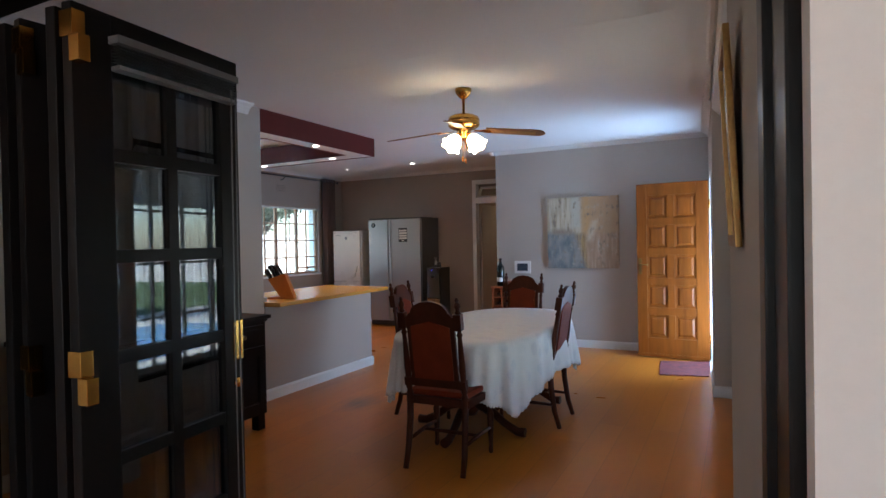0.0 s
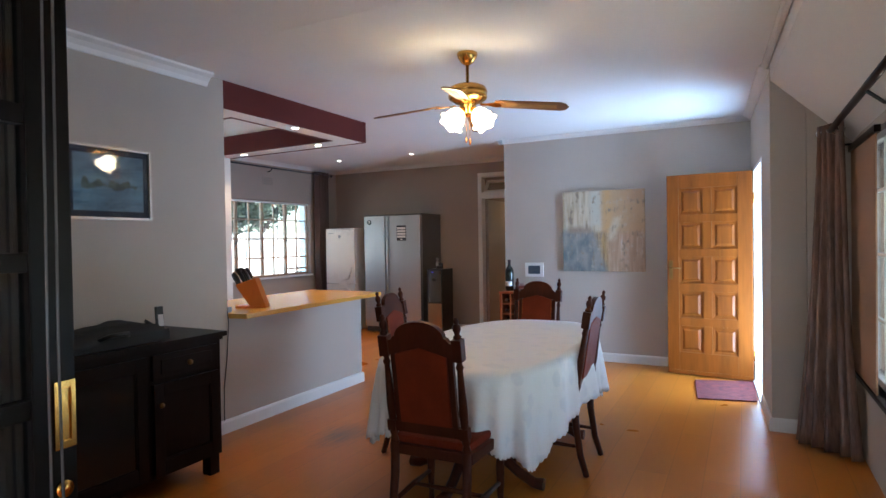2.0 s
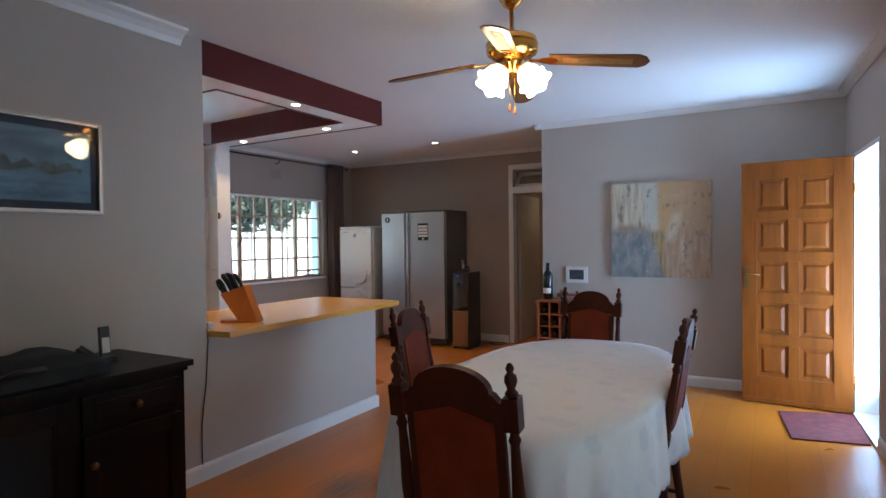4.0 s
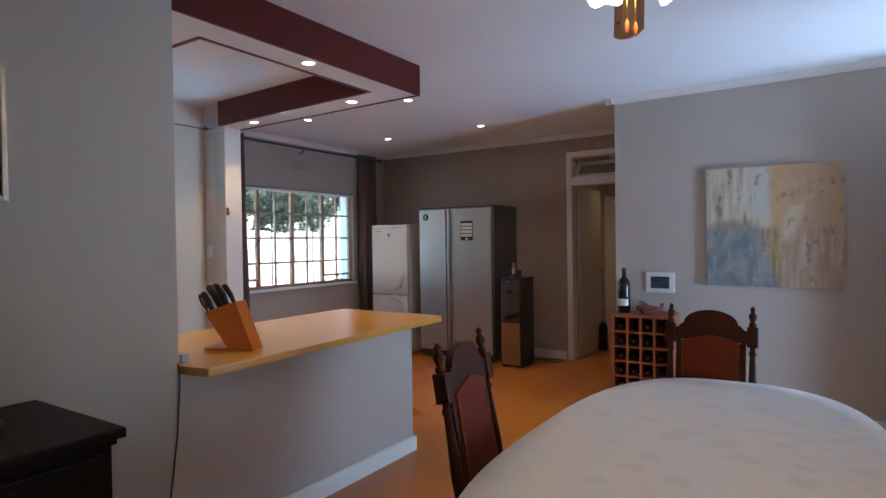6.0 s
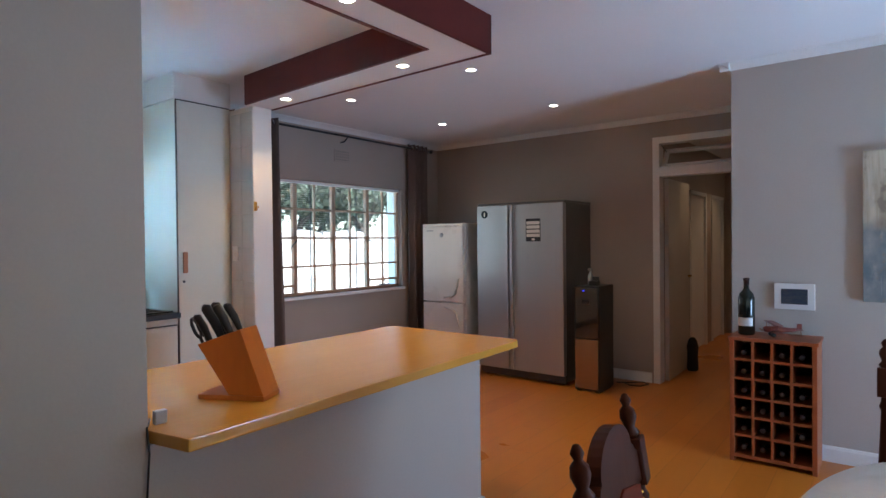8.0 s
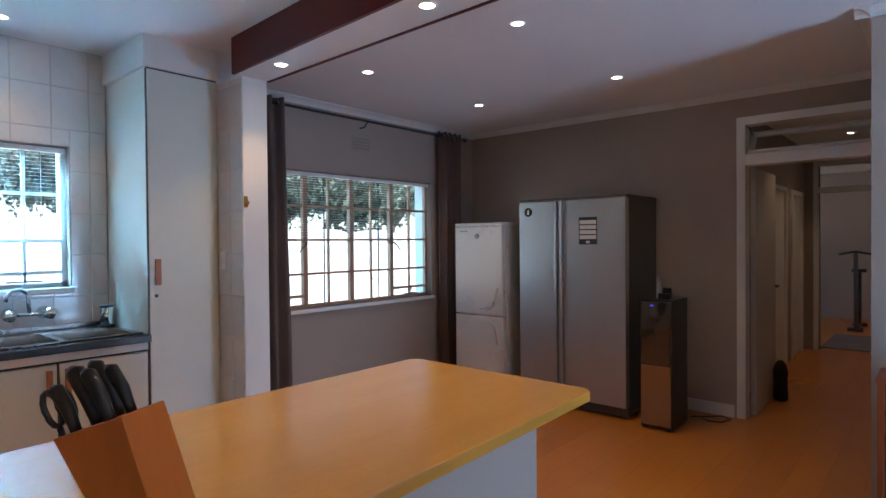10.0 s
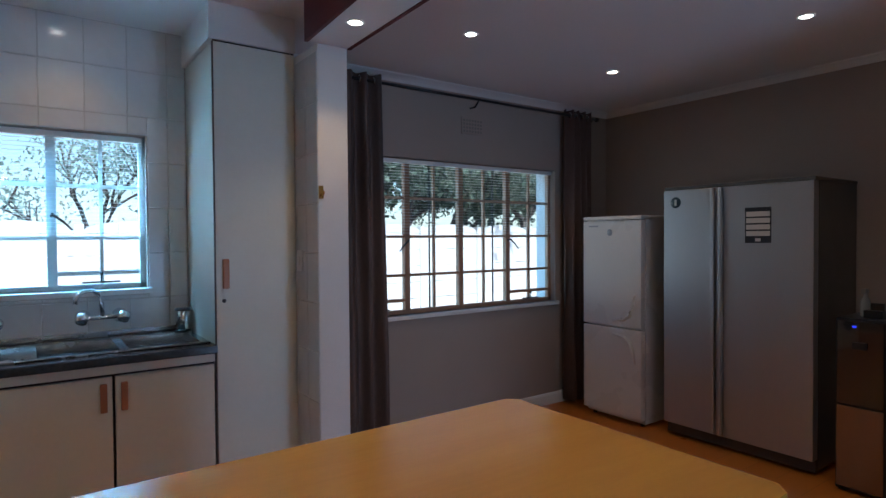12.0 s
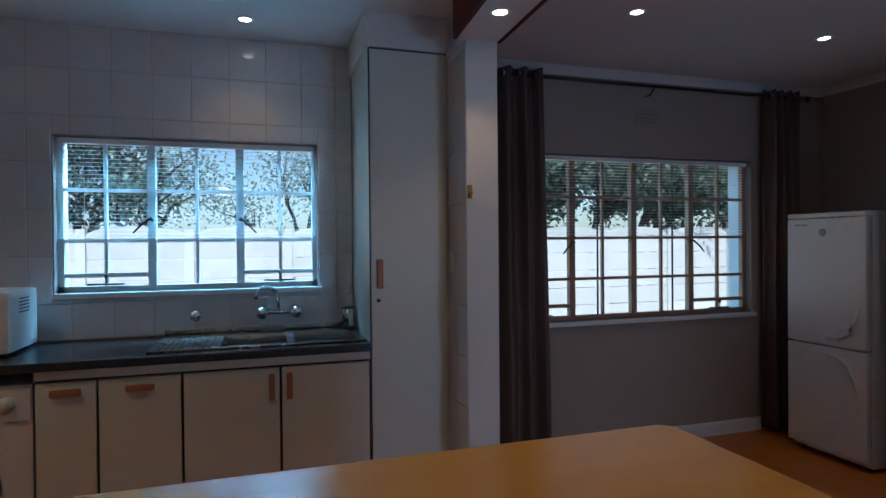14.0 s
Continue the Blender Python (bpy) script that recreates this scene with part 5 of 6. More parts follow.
# ---------------------------------------------------------------- painting wall
def painting_material():
    m, n, l, p = material("abstract_oil_paint", 0.6)
    co, sp = n.new("ShaderNodeTexCoord"), n.new("ShaderNodeSeparateXYZ")
    l.new(co.outputs["Object"], sp.inputs[0])

    def noise_at(sx, sz, detail=5):
        mp, t = n.new("ShaderNodeMapping"), n.new("ShaderNodeTexNoise")
        mp.inputs["Scale"].default_value = (sx, 1, sz)
        t.inputs["Scale"].default_value, t.inputs["Detail"].default_value = 1.0, detail
        l.new(co.outputs["Object"], mp.inputs[0])
        l.new(mp.outputs[0], t.inputs["Vector"])
        return t.outputs[0]

    def ramp(v, a, b):
        r = n.new("ShaderNodeMapRange")
        r.interpolation_type = "SMOOTHSTEP"
        r.inputs[1].default_value, r.inputs[2].default_value = a, b
        l.new(v, r.inputs[0])
        return r.outputs[0]

    def lin(x, kx, z, kz, extra=None, ke=0.0):
        a, b = n.new("ShaderNodeMath"), n.new("ShaderNodeMath")
        a.operation = b.operation = "MULTIPLY_ADD"
        l.new(x, a.inputs[0])
        a.inputs[1].default_value, a.inputs[2].default_value = kx, 0
        l.new(z, b.inputs[0])
        b.inputs[1].default_value = kz
        l.new(a.outputs[0], b.inputs[2])
        out = b.outputs[0]
        if extra is not None:
            c = n.new("ShaderNodeMath")
            c.operation = "MULTIPLY_ADD"
            l.new(extra, c.inputs[0])
            c.inputs[1].default_value = ke
            l.new(out, c.inputs[2])
            out = c.outputs[0]
        return out

    def mix(f, a, c):
        k = n.new("ShaderNodeMix")
        k.data_type = "RGBA"
        l.new(f, k.inputs[0])
        for sock, v in ((6, a), (7, c)):
            if isinstance(v, tuple):
                k.inputs[sock].default_value = (*v, 1)
            else:
                l.new(v, k.inputs[sock])
        return k.outputs[2]

    def both(a, b):
        k = n.new("ShaderNodeMath")
        k.operation = "MULTIPLY"
        l.new(a, k.inputs[0])
        l.new(b, k.inputs[1])
        return k.outputs[0]

    X, Z = sp.outputs["X"], sp.outputs["Z"]
    streak, blot, fine = noise_at(26, 2.6), noise_at(6, 5), noise_at(42, 26)

    rag = n.new("ShaderNodeMath")
    rag.operation = "MULTIPLY_ADD"
    l.new(fine, rag.inputs[0])
    rag.inputs[1].default_value = 0.5
    half = n.new("ShaderNodeMath")
    half.operation = "MULTIPLY"
    l.new(noise_at(9, 4, 6), half.inputs[0])
    half.inputs[1].default_value = 0.5
    l.new(half.outputs[0], rag.inputs[2])
    ragged = rag.outputs[0]

    def patch(*edges):
        """A soft-edged patch: the product of one ramp for each edge (kx, kz, start, wobble)."""
        f = None
        for kx, kz, start, wobble in edges:
            r = ramp(lin(X, kx, Z, kz, ragged, wobble), start + wobble * 0.5 - 0.045, start + wobble * 0.5 + 0.045)
            f = r if f is None else both(f, r)
        return f

    col = mix(ramp(streak, 0.35, 0.68), (0.58, 0.52, 0.40), (0.40, 0.33, 0.23))
    col = mix(patch((1, 0, -0.14, 0.10), (-1, 0, -0.04, 0.10), (0, 1, 0.05, 0.2)), col, (0.50, 0.50, 0.44))
    col = mix(patch((1, 0.05, 0.0, 0.10)), col, mix(blot, (0.50, 0.34, 0.19), (0.42, 0.30, 0.19)))
    col = mix(patch((1, 0, 0.0, 0.05), (-1, 0, -0.10, 0.05), (0, 1, -0.05, 0.1)), col, mix(fine, (0.54, 0.34, 0.15), (0.48, 0.31, 0.15)))
    col = mix(patch((1, 0.1, 0.02, 0.2), (0, -1, 0.02, 0.3)), col, mix(ramp(streak, 0.35, 0.7), (0.36, 0.24, 0.16), (0.48, 0.35, 0.25)))
    col = mix(patch((1, -0.35, 0.08, 0.10), (-1, 0.35, -0.15, 0.10), (0, 1, -0.10, 0.2), (0, -1, -0.16, 0.2)), col, (0.54, 0.46, 0.34))
    col = mix(patch((1, 0, -0.15, 0.08), (-1, 0, -0.05, 0.10), (0, -1, 0.02, 0.12)), col, mix(ramp(streak, 0.42, 0.6), (0.19, 0.12, 0.05), (0.42, 0.28, 0.12)))
    col = mix(patch((-1, -0.30, 0.09, 0.10), (0, -1, -0.005, 0.12)), col, mix(ramp(noise_at(9, 5, 6), 0.3, 0.7), (0.13, 0.165, 0.185), (0.29, 0.285, 0.27)))
    col = mix(patch((-1, 0, 0.13, 0.05), (1, 0, -0.40, 0.05), (0, -1, -0.045, 0.03), (0, 1, -0.01, 0.03)), col, mix(fine, (0.16, 0.10, 0.07), (0.36, 0.28, 0.22)))
    col = mix(both(ramp(streak, 0.62, 0.78), ramp(lin(X, 0.0, Z, -1, fine, 0.3), 0.10, 0.3)), col, (0.50, 0.48, 0.44))
    col = mix(both(ramp(noise_at(13, 8, 7), 0.50, 0.75), ramp(fine, 0.30, 0.75)), col, (0.46, 0.42, 0.35))
    col = mix(both(ramp(noise_at(15, 11, 8), 0.54, 0.66), ramp(streak, 0.35, 0.65)), col, (0.25, 0.20, 0.15))
    l.new(col, p.inputs["Base Color"])
    b = n.new("ShaderNodeBump")
    b.inputs["Strength"].default_value, b.inputs["Distance"].default_value = 0.5, 0.004
    l.new(fine, b.inputs["Height"])
    l.new(b.outputs[0], p.inputs["Normal"])
    return m


pa = thing("canvas_painting", (-1.59, PY - 0.004, 1.495), "unframed abstract painting in beige, ochre and grey blue", "painting")
part("canvas", cube(-0.46, -0.035, -0.462, 0.46, 0.0, 0.462, bevel=0.004), painting_material(), pa)
ps = thing("photo_frame", (-2.415, PY - 0.002, 1.045), "small white framed seaside photograph on the wall", "picture")
part("frame", cube(-0.115, -0.018, -0.085, 0.115, 0, 0.085, bevel=0.003), TRIM, ps)
part("photo", cube(-0.075, -0.0205, -0.05, 0.075, -0.0185, 0.05), surface("blue_photo", (0.03, 0.05, 0.085), (0.09, 0.09, 0.09), 0.7, spec=0.1, scale=9, fine=40, stretch=(1, 1, 4)), ps)

rk = thing("wine_rack", (-2.74, 7.055, 0), "reddish pine wine rack of twenty-four cells beside the wall", "wine rack")
RW, RD, RH = 0.478, 0.315, 0.80
part("top_board", cube(-0.008, -0.008, RH - 0.022, RW + 0.008, RD, RH, bevel=0.004), RACKWOOD, rk)
part("base_board", cube(0.02, 0, 0.03, RW - 0.02, RD, 0.05), RACKWOOD, rk)
for x in (0.0, RW - 0.026):
    part("side_panel", cube(x, 0, 0, x + 0.026, RD, RH - 0.022, bevel=0.003), RACKWOOD, rk)
part("back_panel", cube(0.02, RD - 0.008, 0.04, RW - 0.02, RD - 0.002, RH - 0.02), DARKWOOD, rk)
cw, ch = (RW - 0.052) / 4, (RH - 0.022 - 0.05) / 6
for k in range(1, 4):
    part("divider", cube(0.026 + cw * k - 0.007, 0.004, 0.05, 0.026 + cw * k + 0.007, RD - 0.01, RH - 0.022), RACKWOOD, rk)
for k in range(1, 6):
    part("shelf", cube(0.026, 0.006, 0.05 + ch * k - 0.007, RW - 0.026, RD - 0.01, 0.05 + ch * k + 0.007), RACKWOOD, rk)
BOTTLE = plain("dark_green_glass", (0.008, 0.012, 0.009), 0.08)
FOIL = plain("bottle_foil", (0.05, 0.035, 0.035), 0.3, 0.6)
first = None
rnd = random.Random(12)
for i in range(4):
    for j in range(6):
        place = Matrix.Translation((-2.74 + 0.026 + cw * (i + 0.5), 7.055 + 0.30, 0.05 + ch * j + 0.007 + 0.0375)) @ Matrix.Rotation(radians(90), 4, "X") @ Matrix.Rotation(rnd.uniform(0, 6), 4, "Z")
        if rnd.random() < 0.12:
            continue
        if first is None:
            first = thing("wine_bottle", place, "dark wine bottle lying in the rack", "bottle", "bottles in the rack")
            part("glass_body", lathe(bmesh.new(), [(0.0, 0.004), (0.030, 0.0), (0.036, 0.006), (0.0365, 0.17), (0.030, 0.195), (0.016, 0.215), (0.0135, 0.225), (0.0135, 0.245)], 18), BOTTLE, first)
            part("foil_cap", lathe(bmesh.new(), [(0.0142, 0.236), (0.0145, 0.285), (0.0, 0.286)], 14), FOIL, first)
        else:
            copy_thing(first, place)
bt = thing("magnum_bottle", (-2.665, 7.20, RH), "tall dark wine bottle with a white label on the rack", "bottle")
part("glass_body", lathe(bmesh.new(), [(0.0, 0.006), (0.044, 0.0), (0.050, 0.008), (0.050, 0.235), (0.042, 0.268), (0.022, 0.292), (0.0165, 0.305), (0.0165, 0.34)], 26), BOTTLE, bt)
part("foil_cap", lathe(bmesh.new(), [(0.0175, 0.318), (0.0175, 0.352), (0.020, 0.354), (0.020, 0.368), (0.0175, 0.372), (0.0, 0.373)], 18), FOIL, bt)
bm = bmesh.new()
for k in range(9):
    a0, a1 = radians(200 + 14 * k), radians(214 + 14 * k)
    r = 0.0506
    bm.faces.new([bm.verts.new((r * math.cos(a), r * math.sin(a), z)) for a, z in ((a0, 0.06), (a1, 0.06), (a1, 0.115), (a0, 0.115))])
part("label", bm, ENAMEL, bt, "white paper label")

bp = thing("model_biplane", Matrix.Translation((-2.47, 7.21, RH)) @ Matrix.Rotation(radians(22), 4, "Z"), "small red wooden model biplane on the rack", "model plane")
RED = surface("red_stained_wood", (0.22, 0.045, 0.03), (0.15, 0.03, 0.02), 0.4, scale=15, fine=80)
part("fuselage", tube(bmesh.new(), [(-0.10, 0, 0.045), (-0.085, 0, 0.047), (-0.02, 0, 0.047), (0.05, 0, 0.044), (0.115, 0, 0.05)], [0.014, 0.020, 0.021, 0.014, 0.005], 10), RED, bp)
for z in (0.036, 0.085):
    part("wing", cube(-0.065, -0.125, z - 0.002, -0.015, 0.125, z + 0.002, bevel=0.001), RED, bp)
for x in (-0.06, -0.02):
    for y in (-0.09, -0.03, 0.03, 0.09):
        part("strut", tube(bmesh.new(), [(x, y, 0.036), (x, y, 0.085)], 0.0018, 5), RACKWOOD, bp)
part("tail_plane", cube(0.085, -0.045, 0.049, 0.115, 0.045, 0.052), RED, bp)
part("fin", cube(0.09, -0.0015, 0.05, 0.118, 0.0015, 0.085), RED, bp)
for y in (-0.035, 0.035):
    part("wheel", lathe(bmesh.new(), [(0.0, -0.004), (0.014, -0.004), (0.014, 0.004), (0.0, 0.004)], 14, Matrix.Translation((-0.05, y, 0.014)) @ Matrix.Rotation(radians(90), 4, "X")), BLACK, bp)
    part("wheel_leg", tube(bmesh.new(), [(-0.05, y, 0.014), (-0.04, y * 0.4, 0.034)], 0.002, 5), RACKWOOD, bp)
part("propeller", cube(-0.118, -0.040, 0.041, -0.114, 0.040, 0.049, bevel=0.001), RACKWOOD, bp)
part("tail_skid", tube(bmesh.new(), [(0.11, 0, 0.045), (0.12, 0, 0.0)], 0.0018, 5), RACKWOOD, bp)

# ---------------------------------------------------------------- breakfast bar
bar = thing("breakfast_bar", (0, 0, 0), "beech laminate breakfast bar top on the low wall", "countertop")
part("worktop", prism(bmesh.new(), [(-4.46, 3.775), (-3.63, 3.775), (-3.45, 3.805), (-3.515, 5.70), (-3.55, 5.74), (-4.44, 5.745), (-4.475, 5.71)], 0.852, 0.89, bevel=0.006), BEECH, bar)
part("support_panel", cube(-4.36, 3.80, 0.0, -4.33, 5.40, 0.852), MELAMINE, bar)

kb = thing("knife_block", Matrix.Translation((-3.82, 4.04, 0.89)) @ Matrix.Rotation(math.atan2(0.11, 0.21), 4, "Z"), "slanted beech knife block with black knives and scissors", "knife block")
up = Matrix(((1, 0, 0, 0), (0, 0, 1, 0), (0, 1, 0, 0), (0, 0, 0, 1)))
part("base_plank", cube(0, 0, 0, 0.245, 0.12, 0.018, bevel=0.004), BLOCKWOOD, kb)
part("block", prism(bmesh.new(), [(0.115, 0.018), (0.243, 0.018), (0.160, 0.245), (0.0, 0.19)], 0.002, 0.118, bevel=0.003, m=up), BLOCKWOOD, kb)
axis = Vector((-0.42, 0, 0.90)).normalized()
for k, (u, w, ln, r) in enumerate(((0.035, 0.025, 0.105, 0.013), (0.06, 0.055, 0.13, 0.017), (0.075, 0.09, 0.13, 0.016), (0.11, 0.03, 0.115, 0.014), (0.125, 0.07, 0.11, 0.013), (0.05, 0.10, 0.095, 0.012))):
    p = Vector((u, w, 0.19 + 0.055 * u / 0.16 - 0.004))
    kn = part("knife", tube(bmesh.new(), [p, p + axis * 0.02, p + axis * (0.5 * ln), p + axis * (0.92 * ln) + Vector((-0.008, 0, -0.004)), p + axis * ln + Vector((-0.014, 0, -0.010))],
                            [r * 0.8, r * 0.85, r * 1.05, r * 1.1, r * 0.6], 10), BLACK, kb, "knife with a black plastic handle")
for s in (0, 1):
    bm = bmesh.new()
    o = Vector((0.012, 0.012 + 0.03 * s, 0.20))
    pts = [o + axis * (0.05 + 0.036 * math.cos(t)) + Vector((0, 1, 0)) * 0.017 * math.sin(t) for t in [2 * math.pi * k / 12 for k in range(13)]]
    tube(bm, pts, 0.006, 7)
    tube(bm, [o - axis * 0.01, o + axis * 0.016], 0.006, 7)
    part("scissor_handle", bm, BLACK, kb)

pl = thing("power_adapter", (-3.66, 3.83, 0.89), "grey plug adapter with a dark cable on the bar", "adapter")
part("case", cube(-0.011, -0.018, 0.0, 0.011, 0.018, 0.040, bevel=0.005), surface("grey_plug_plastic", (0.46, 0.44, 0.42), None, 0.3), pl)
part("cable", tube(bmesh.new(), [(0.0, -0.03, 0.02), (0.055, -0.065, 0.012), (0.062, -0.062, -0.06), (0.056, -0.075, -0.30), (0.056, -0.11, -0.55), (0.058, -0.115, -0.80), (0.065, -0.11, -0.884)], 0.0032, 7), BLACK, pl)

# ---------------------------------------------------------------- kitchen
CX = -5.89
tc = thing("tall_cupboard", (0, 0, 0), "tall white broom cupboard with a wooden pull", "cupboard")
part("carcass", cube(WX + 0.002, 5.07, 0.0, CX - 0.022, 5.487, 2.455), MELAMINE, tc)
dr = part("cupboard_door", cube(CX - 0.018, 5.072, 0.08, CX, 5.484, 2.448, bevel=0.004), MELAMINE, tc)
part("edge_strip", cube(CX - 0.016, 5.0655, 0.08, CX - 0.002, 5.0715, 2.448), surface("brown_edge_band", (0.075, 0.045, 0.030), None, 0.5), dr, "thin brown edge band")
part("pull", cube(CX, 5.10, 1.225, CX + 0.018, 5.132, 1.375, bevel=0.008), HANDLEWOOD, dr)
part("keyhole", lathe(bmesh.new(), [(0.010, 0), (0.010, 0.003), (0.0, 0.0035)], 12, Matrix.Translation((CX, 5.108, 1.165)) @ Matrix.Rotation(radians(90), 4, "Y")), DARKSTEEL, dr)
# Solid black strip drawn in place of the shadow under the bulkhead.
part("painted_shadow_line", cube(CX - 0.021, 5.072, 2.4485, CX - 0.008, 5.486, 2.4575), GAPSHADE, tc)
tagged(part("cupboard_soffit", cube(WX, 5.05, 2.458, CX + 0.004, 5.49, H), WHITE_WALL), "white plastered bulkhead over the tall cupboard", "bulkhead", kind="structure")
ls = thing("light_switch", (-5.83, 5.4855, 1.357), "small white light switch on the tiled pier", "light switch")
part("plate", cube(-0.035, -0.008, -0.055, 0.035, 0.0, 0.055, bevel=0.003), TRIM, ls)
part("rocker", cube(-0.012, -0.012, -0.022, 0.012, -0.007, 0.022, bevel=0.003), ENAMEL, ls)
hk = thing("coat_hook", (-5.60, 5.502, 1.70), "small brass hook on the white pier", "hook")
part("plate", cube(-0.001, -0.012, -0.03, 0.004, 0.012, 0.035, bevel=0.001), BRASS, hk)
part("prong", tube(bmesh.new(), [(0.002, 0, -0.01), (0.022, 0, -0.022), (0.034, 0, -0.008), (0.034, 0, 0.006)], 0.004), BRASS, hk)


def base_unit(y0, y1, doors, handle, label):
    u = thing("kitchen_cabinet", (0, 0, 0), label, "cabinet", "kitchen base cabinets")
    # Black carcass and plinth carry the shade of door gaps and toe space.
    part("carcass", cube(WX + 0.002, y0 + 0.001, 0.10, CX - 0.024, y1 - 0.001, 0.908), GAPSHADE, u)
    part("plinth", cube(WX + 0.01, y0, 0.0, CX - 0.06, y1, 0.10), GAPSHADE, u)
    part("top_rail", cube(CX - 0.024, y0 + 0.001, 0.868, CX - 0.006, y1 - 0.001, 0.908), MELAMINE, u)
    n = len(doors)
    for k, side in enumerate(doors):
        a, b = y0 + (y1 - y0) * k / n + 0.006, y0 + (y1 - y0) * (k + 1) / n - 0.006
        dr = part("cabinet_door", cube(CX - 0.022, a, 0.11, CX - 0.003, b, 0.856, bevel=0.003), MELAMINE, u)
        if handle == "upright":
            y = b - 0.035 if side > 0 else a + 0.035
            part("pull", cube(CX - 0.003, y - 0.014, 0.70, CX + 0.016, y + 0.014, 0.83, bevel=0.007), HANDLEWOOD, dr)
        else:
            y = (a + b) / 2
            part("pull", cube(CX - 0.003, y - 0.06, 0.795, CX + 0.016, y + 0.06, 0.825, bevel=0.008), HANDLEWOOD, dr)
    return u


base_unit(4.18, 5.063, (1, -1), "upright", "white two-door sink cabinet with wooden pulls")
base_unit(3.83, 4.18, (1,), "flat", "white narrow base cabinet with a wooden pull")
base_unit(3.585, 3.83, (1,), "flat", "white narrow base cabinet with a wooden pull")
wt = thing("kitchen_worktop", (0, 0, 0), "dark speckled kitchen worktop along the window wall", "countertop")
part("slab", cube(WX + 0.002, 1.6, 0.912, CX + 0.03, 4.16, 0.952, bevel=0.006), GRANITE, wt)
part("slab", cube(CX - 0.075, 4.16, 0.912, CX + 0.03, 5.067, 0.952, bevel=0.006), GRANITE, wt)
part("slab", cube(WX + 0.002, 4.16, 0.912, WX + 0.07, 5.067, 0.952), GRANITE, wt)
snk = thing("kitchen_sink", (0, 0, 0), "stainless steel double-bowl sink with a ribbed drainer", "sink")
SX0, SX1 = WX + 0.06, CX - 0.06
bm = bmesh.new()
bowls = [(4.34, 4.66), (4.70, 5.02)]
ys = [4.02, *[v for b in bowls for v in b], 5.055]
xs = [SX0, SX0 + 0.07, SX1 - 0.05, SX1]
for i in range(len(ys) - 1):
    for j in range(3):
        if j == 1 and any(abs(ys[i] - b[0]) < 1e-6 for b in bowls):
            continue
        box(bm, xs[j], ys[i], 0.953, xs[j + 1], ys[i + 1], 0.957)
part("rim", bm, SINKSTEEL, snk)
part("upstand", cube(WX + 0.004, 4.02, 0.957, WX + 0.012, 5.055, 0.985, bevel=0.003), SINKSTEEL, snk)
part("edge_roll", tube(bmesh.new(), [(SX1, 4.02, 0.957), (SX1, 5.055, 0.957)], 0.005, 8), SINKSTEEL, snk)
for a, b in bowls:
    bm = bmesh.new()
    x0, x1 = xs[1], xs[2]
    t = [bm.verts.new(v) for v in ((x0, a, 0.955), (x1, a, 0.955), (x1, b, 0.955), (x0, b, 0.955))]
    l_ = [bm.verts.new(v) for v in ((x0 + 0.02, a + 0.02, 0.80), (x1 - 0.02, a + 0.02, 0.80), (x1 - 0.02, b - 0.02, 0.80), (x0 + 0.02, b - 0.02, 0.80))]
    for k in range(4):
        bm.faces.new((t[k], t[(k + 1) % 4], l_[(k + 1) % 4], l_[k]))
    bm.faces.new(l_)
    part("bowl", bm, SINKSTEEL, snk)
for k in range(9):
    part("drainer_rib", cube(xs[1] - 0.01, 4.06 + 0.028 * k, 0.957, xs[2], 4.07 + 0.028 * k, 0.961), SINKSTEEL, snk)
tp = thing("wall_tap", (WX + 0.006, 4.632, 1.066), "chrome wall-mounted mixer tap with a swan neck", "tap")
part("bridge", tube(bmesh.new(), [(0.06, -0.085, 0.0), (0.06, 0.085, 0.0)], 0.013, 10), CHROME, tp)
for y in (-0.085, 0.085):
    part("flange", lathe(bmesh.new(), [(0.038, 0), (0.037, 0.008), (0.018, 0.022), (0.015, 0.06)], 16, Matrix.Translation((0, y, 0)) @ Matrix.Rotation(radians(90), 4, "Y")), CHROME, tp)
    part("knob", lathe(bmesh.new(), [(0.016, 0.055), (0.032, 0.065), (0.034, 0.09), (0.022, 0.105), (0.0, 0.107)], 12, Matrix.Translation((0, y * 1.12, 0)) @ Matrix.Rotation(radians(90), 4, "Y"), lambda t, q: 1 + 0.08 * math.sin(4 * t)), CHROME, tp)
part("spout", tube(bmesh.new(), [(0.06, 0, 0.005), (0.062, -0.004, 0.075), (0.072, -0.018, 0.122), (0.098, -0.052, 0.148), (0.132, -0.098, 0.142), (0.148, -0.124, 0.112), (0.150, -0.128, 0.085)], 0.0115, 12), CHROME, tp)
vl = thing("wall_valve", (WX + 0.006, 4.185, 1.065), "chrome round stop valve on the tiled wall", "valve")
part("flange", lathe(bmesh.new(), [(0.030, 0), (0.030, 0.008), (0.013, 0.018), (0.013, 0.045)], 16, Matrix.Rotation(radians(90), 4, "Y")), CHROME, vl)
part("knob", lathe(bmesh.new(), [(0.014, 0.04), (0.030, 0.05), (0.031, 0.072), (0.020, 0.085), (0.0, 0.087)], 16, Matrix.Rotation(radians(90), 4, "Y"), lambda t, q: 1 + 0.07 * math.sin(5 * t)), CHROME, vl)
sd = thing("steel_canister", (WX + 0.115, 5.018, 0.957), "brushed steel canister with a black lid by the sink", "canister")
part("body", lathe(bmesh.new(), [(0.040, 0.016), (0.041, 0.02), (0.041, 0.12), (0.040, 0.124)], 26), CHROME, sd)
part("base_ring", lathe(bmesh.new(), [(0.043, 0), (0.043, 0.012), (0.040, 0.017), (0.0, 0.017)], 26), BLACK, sd)
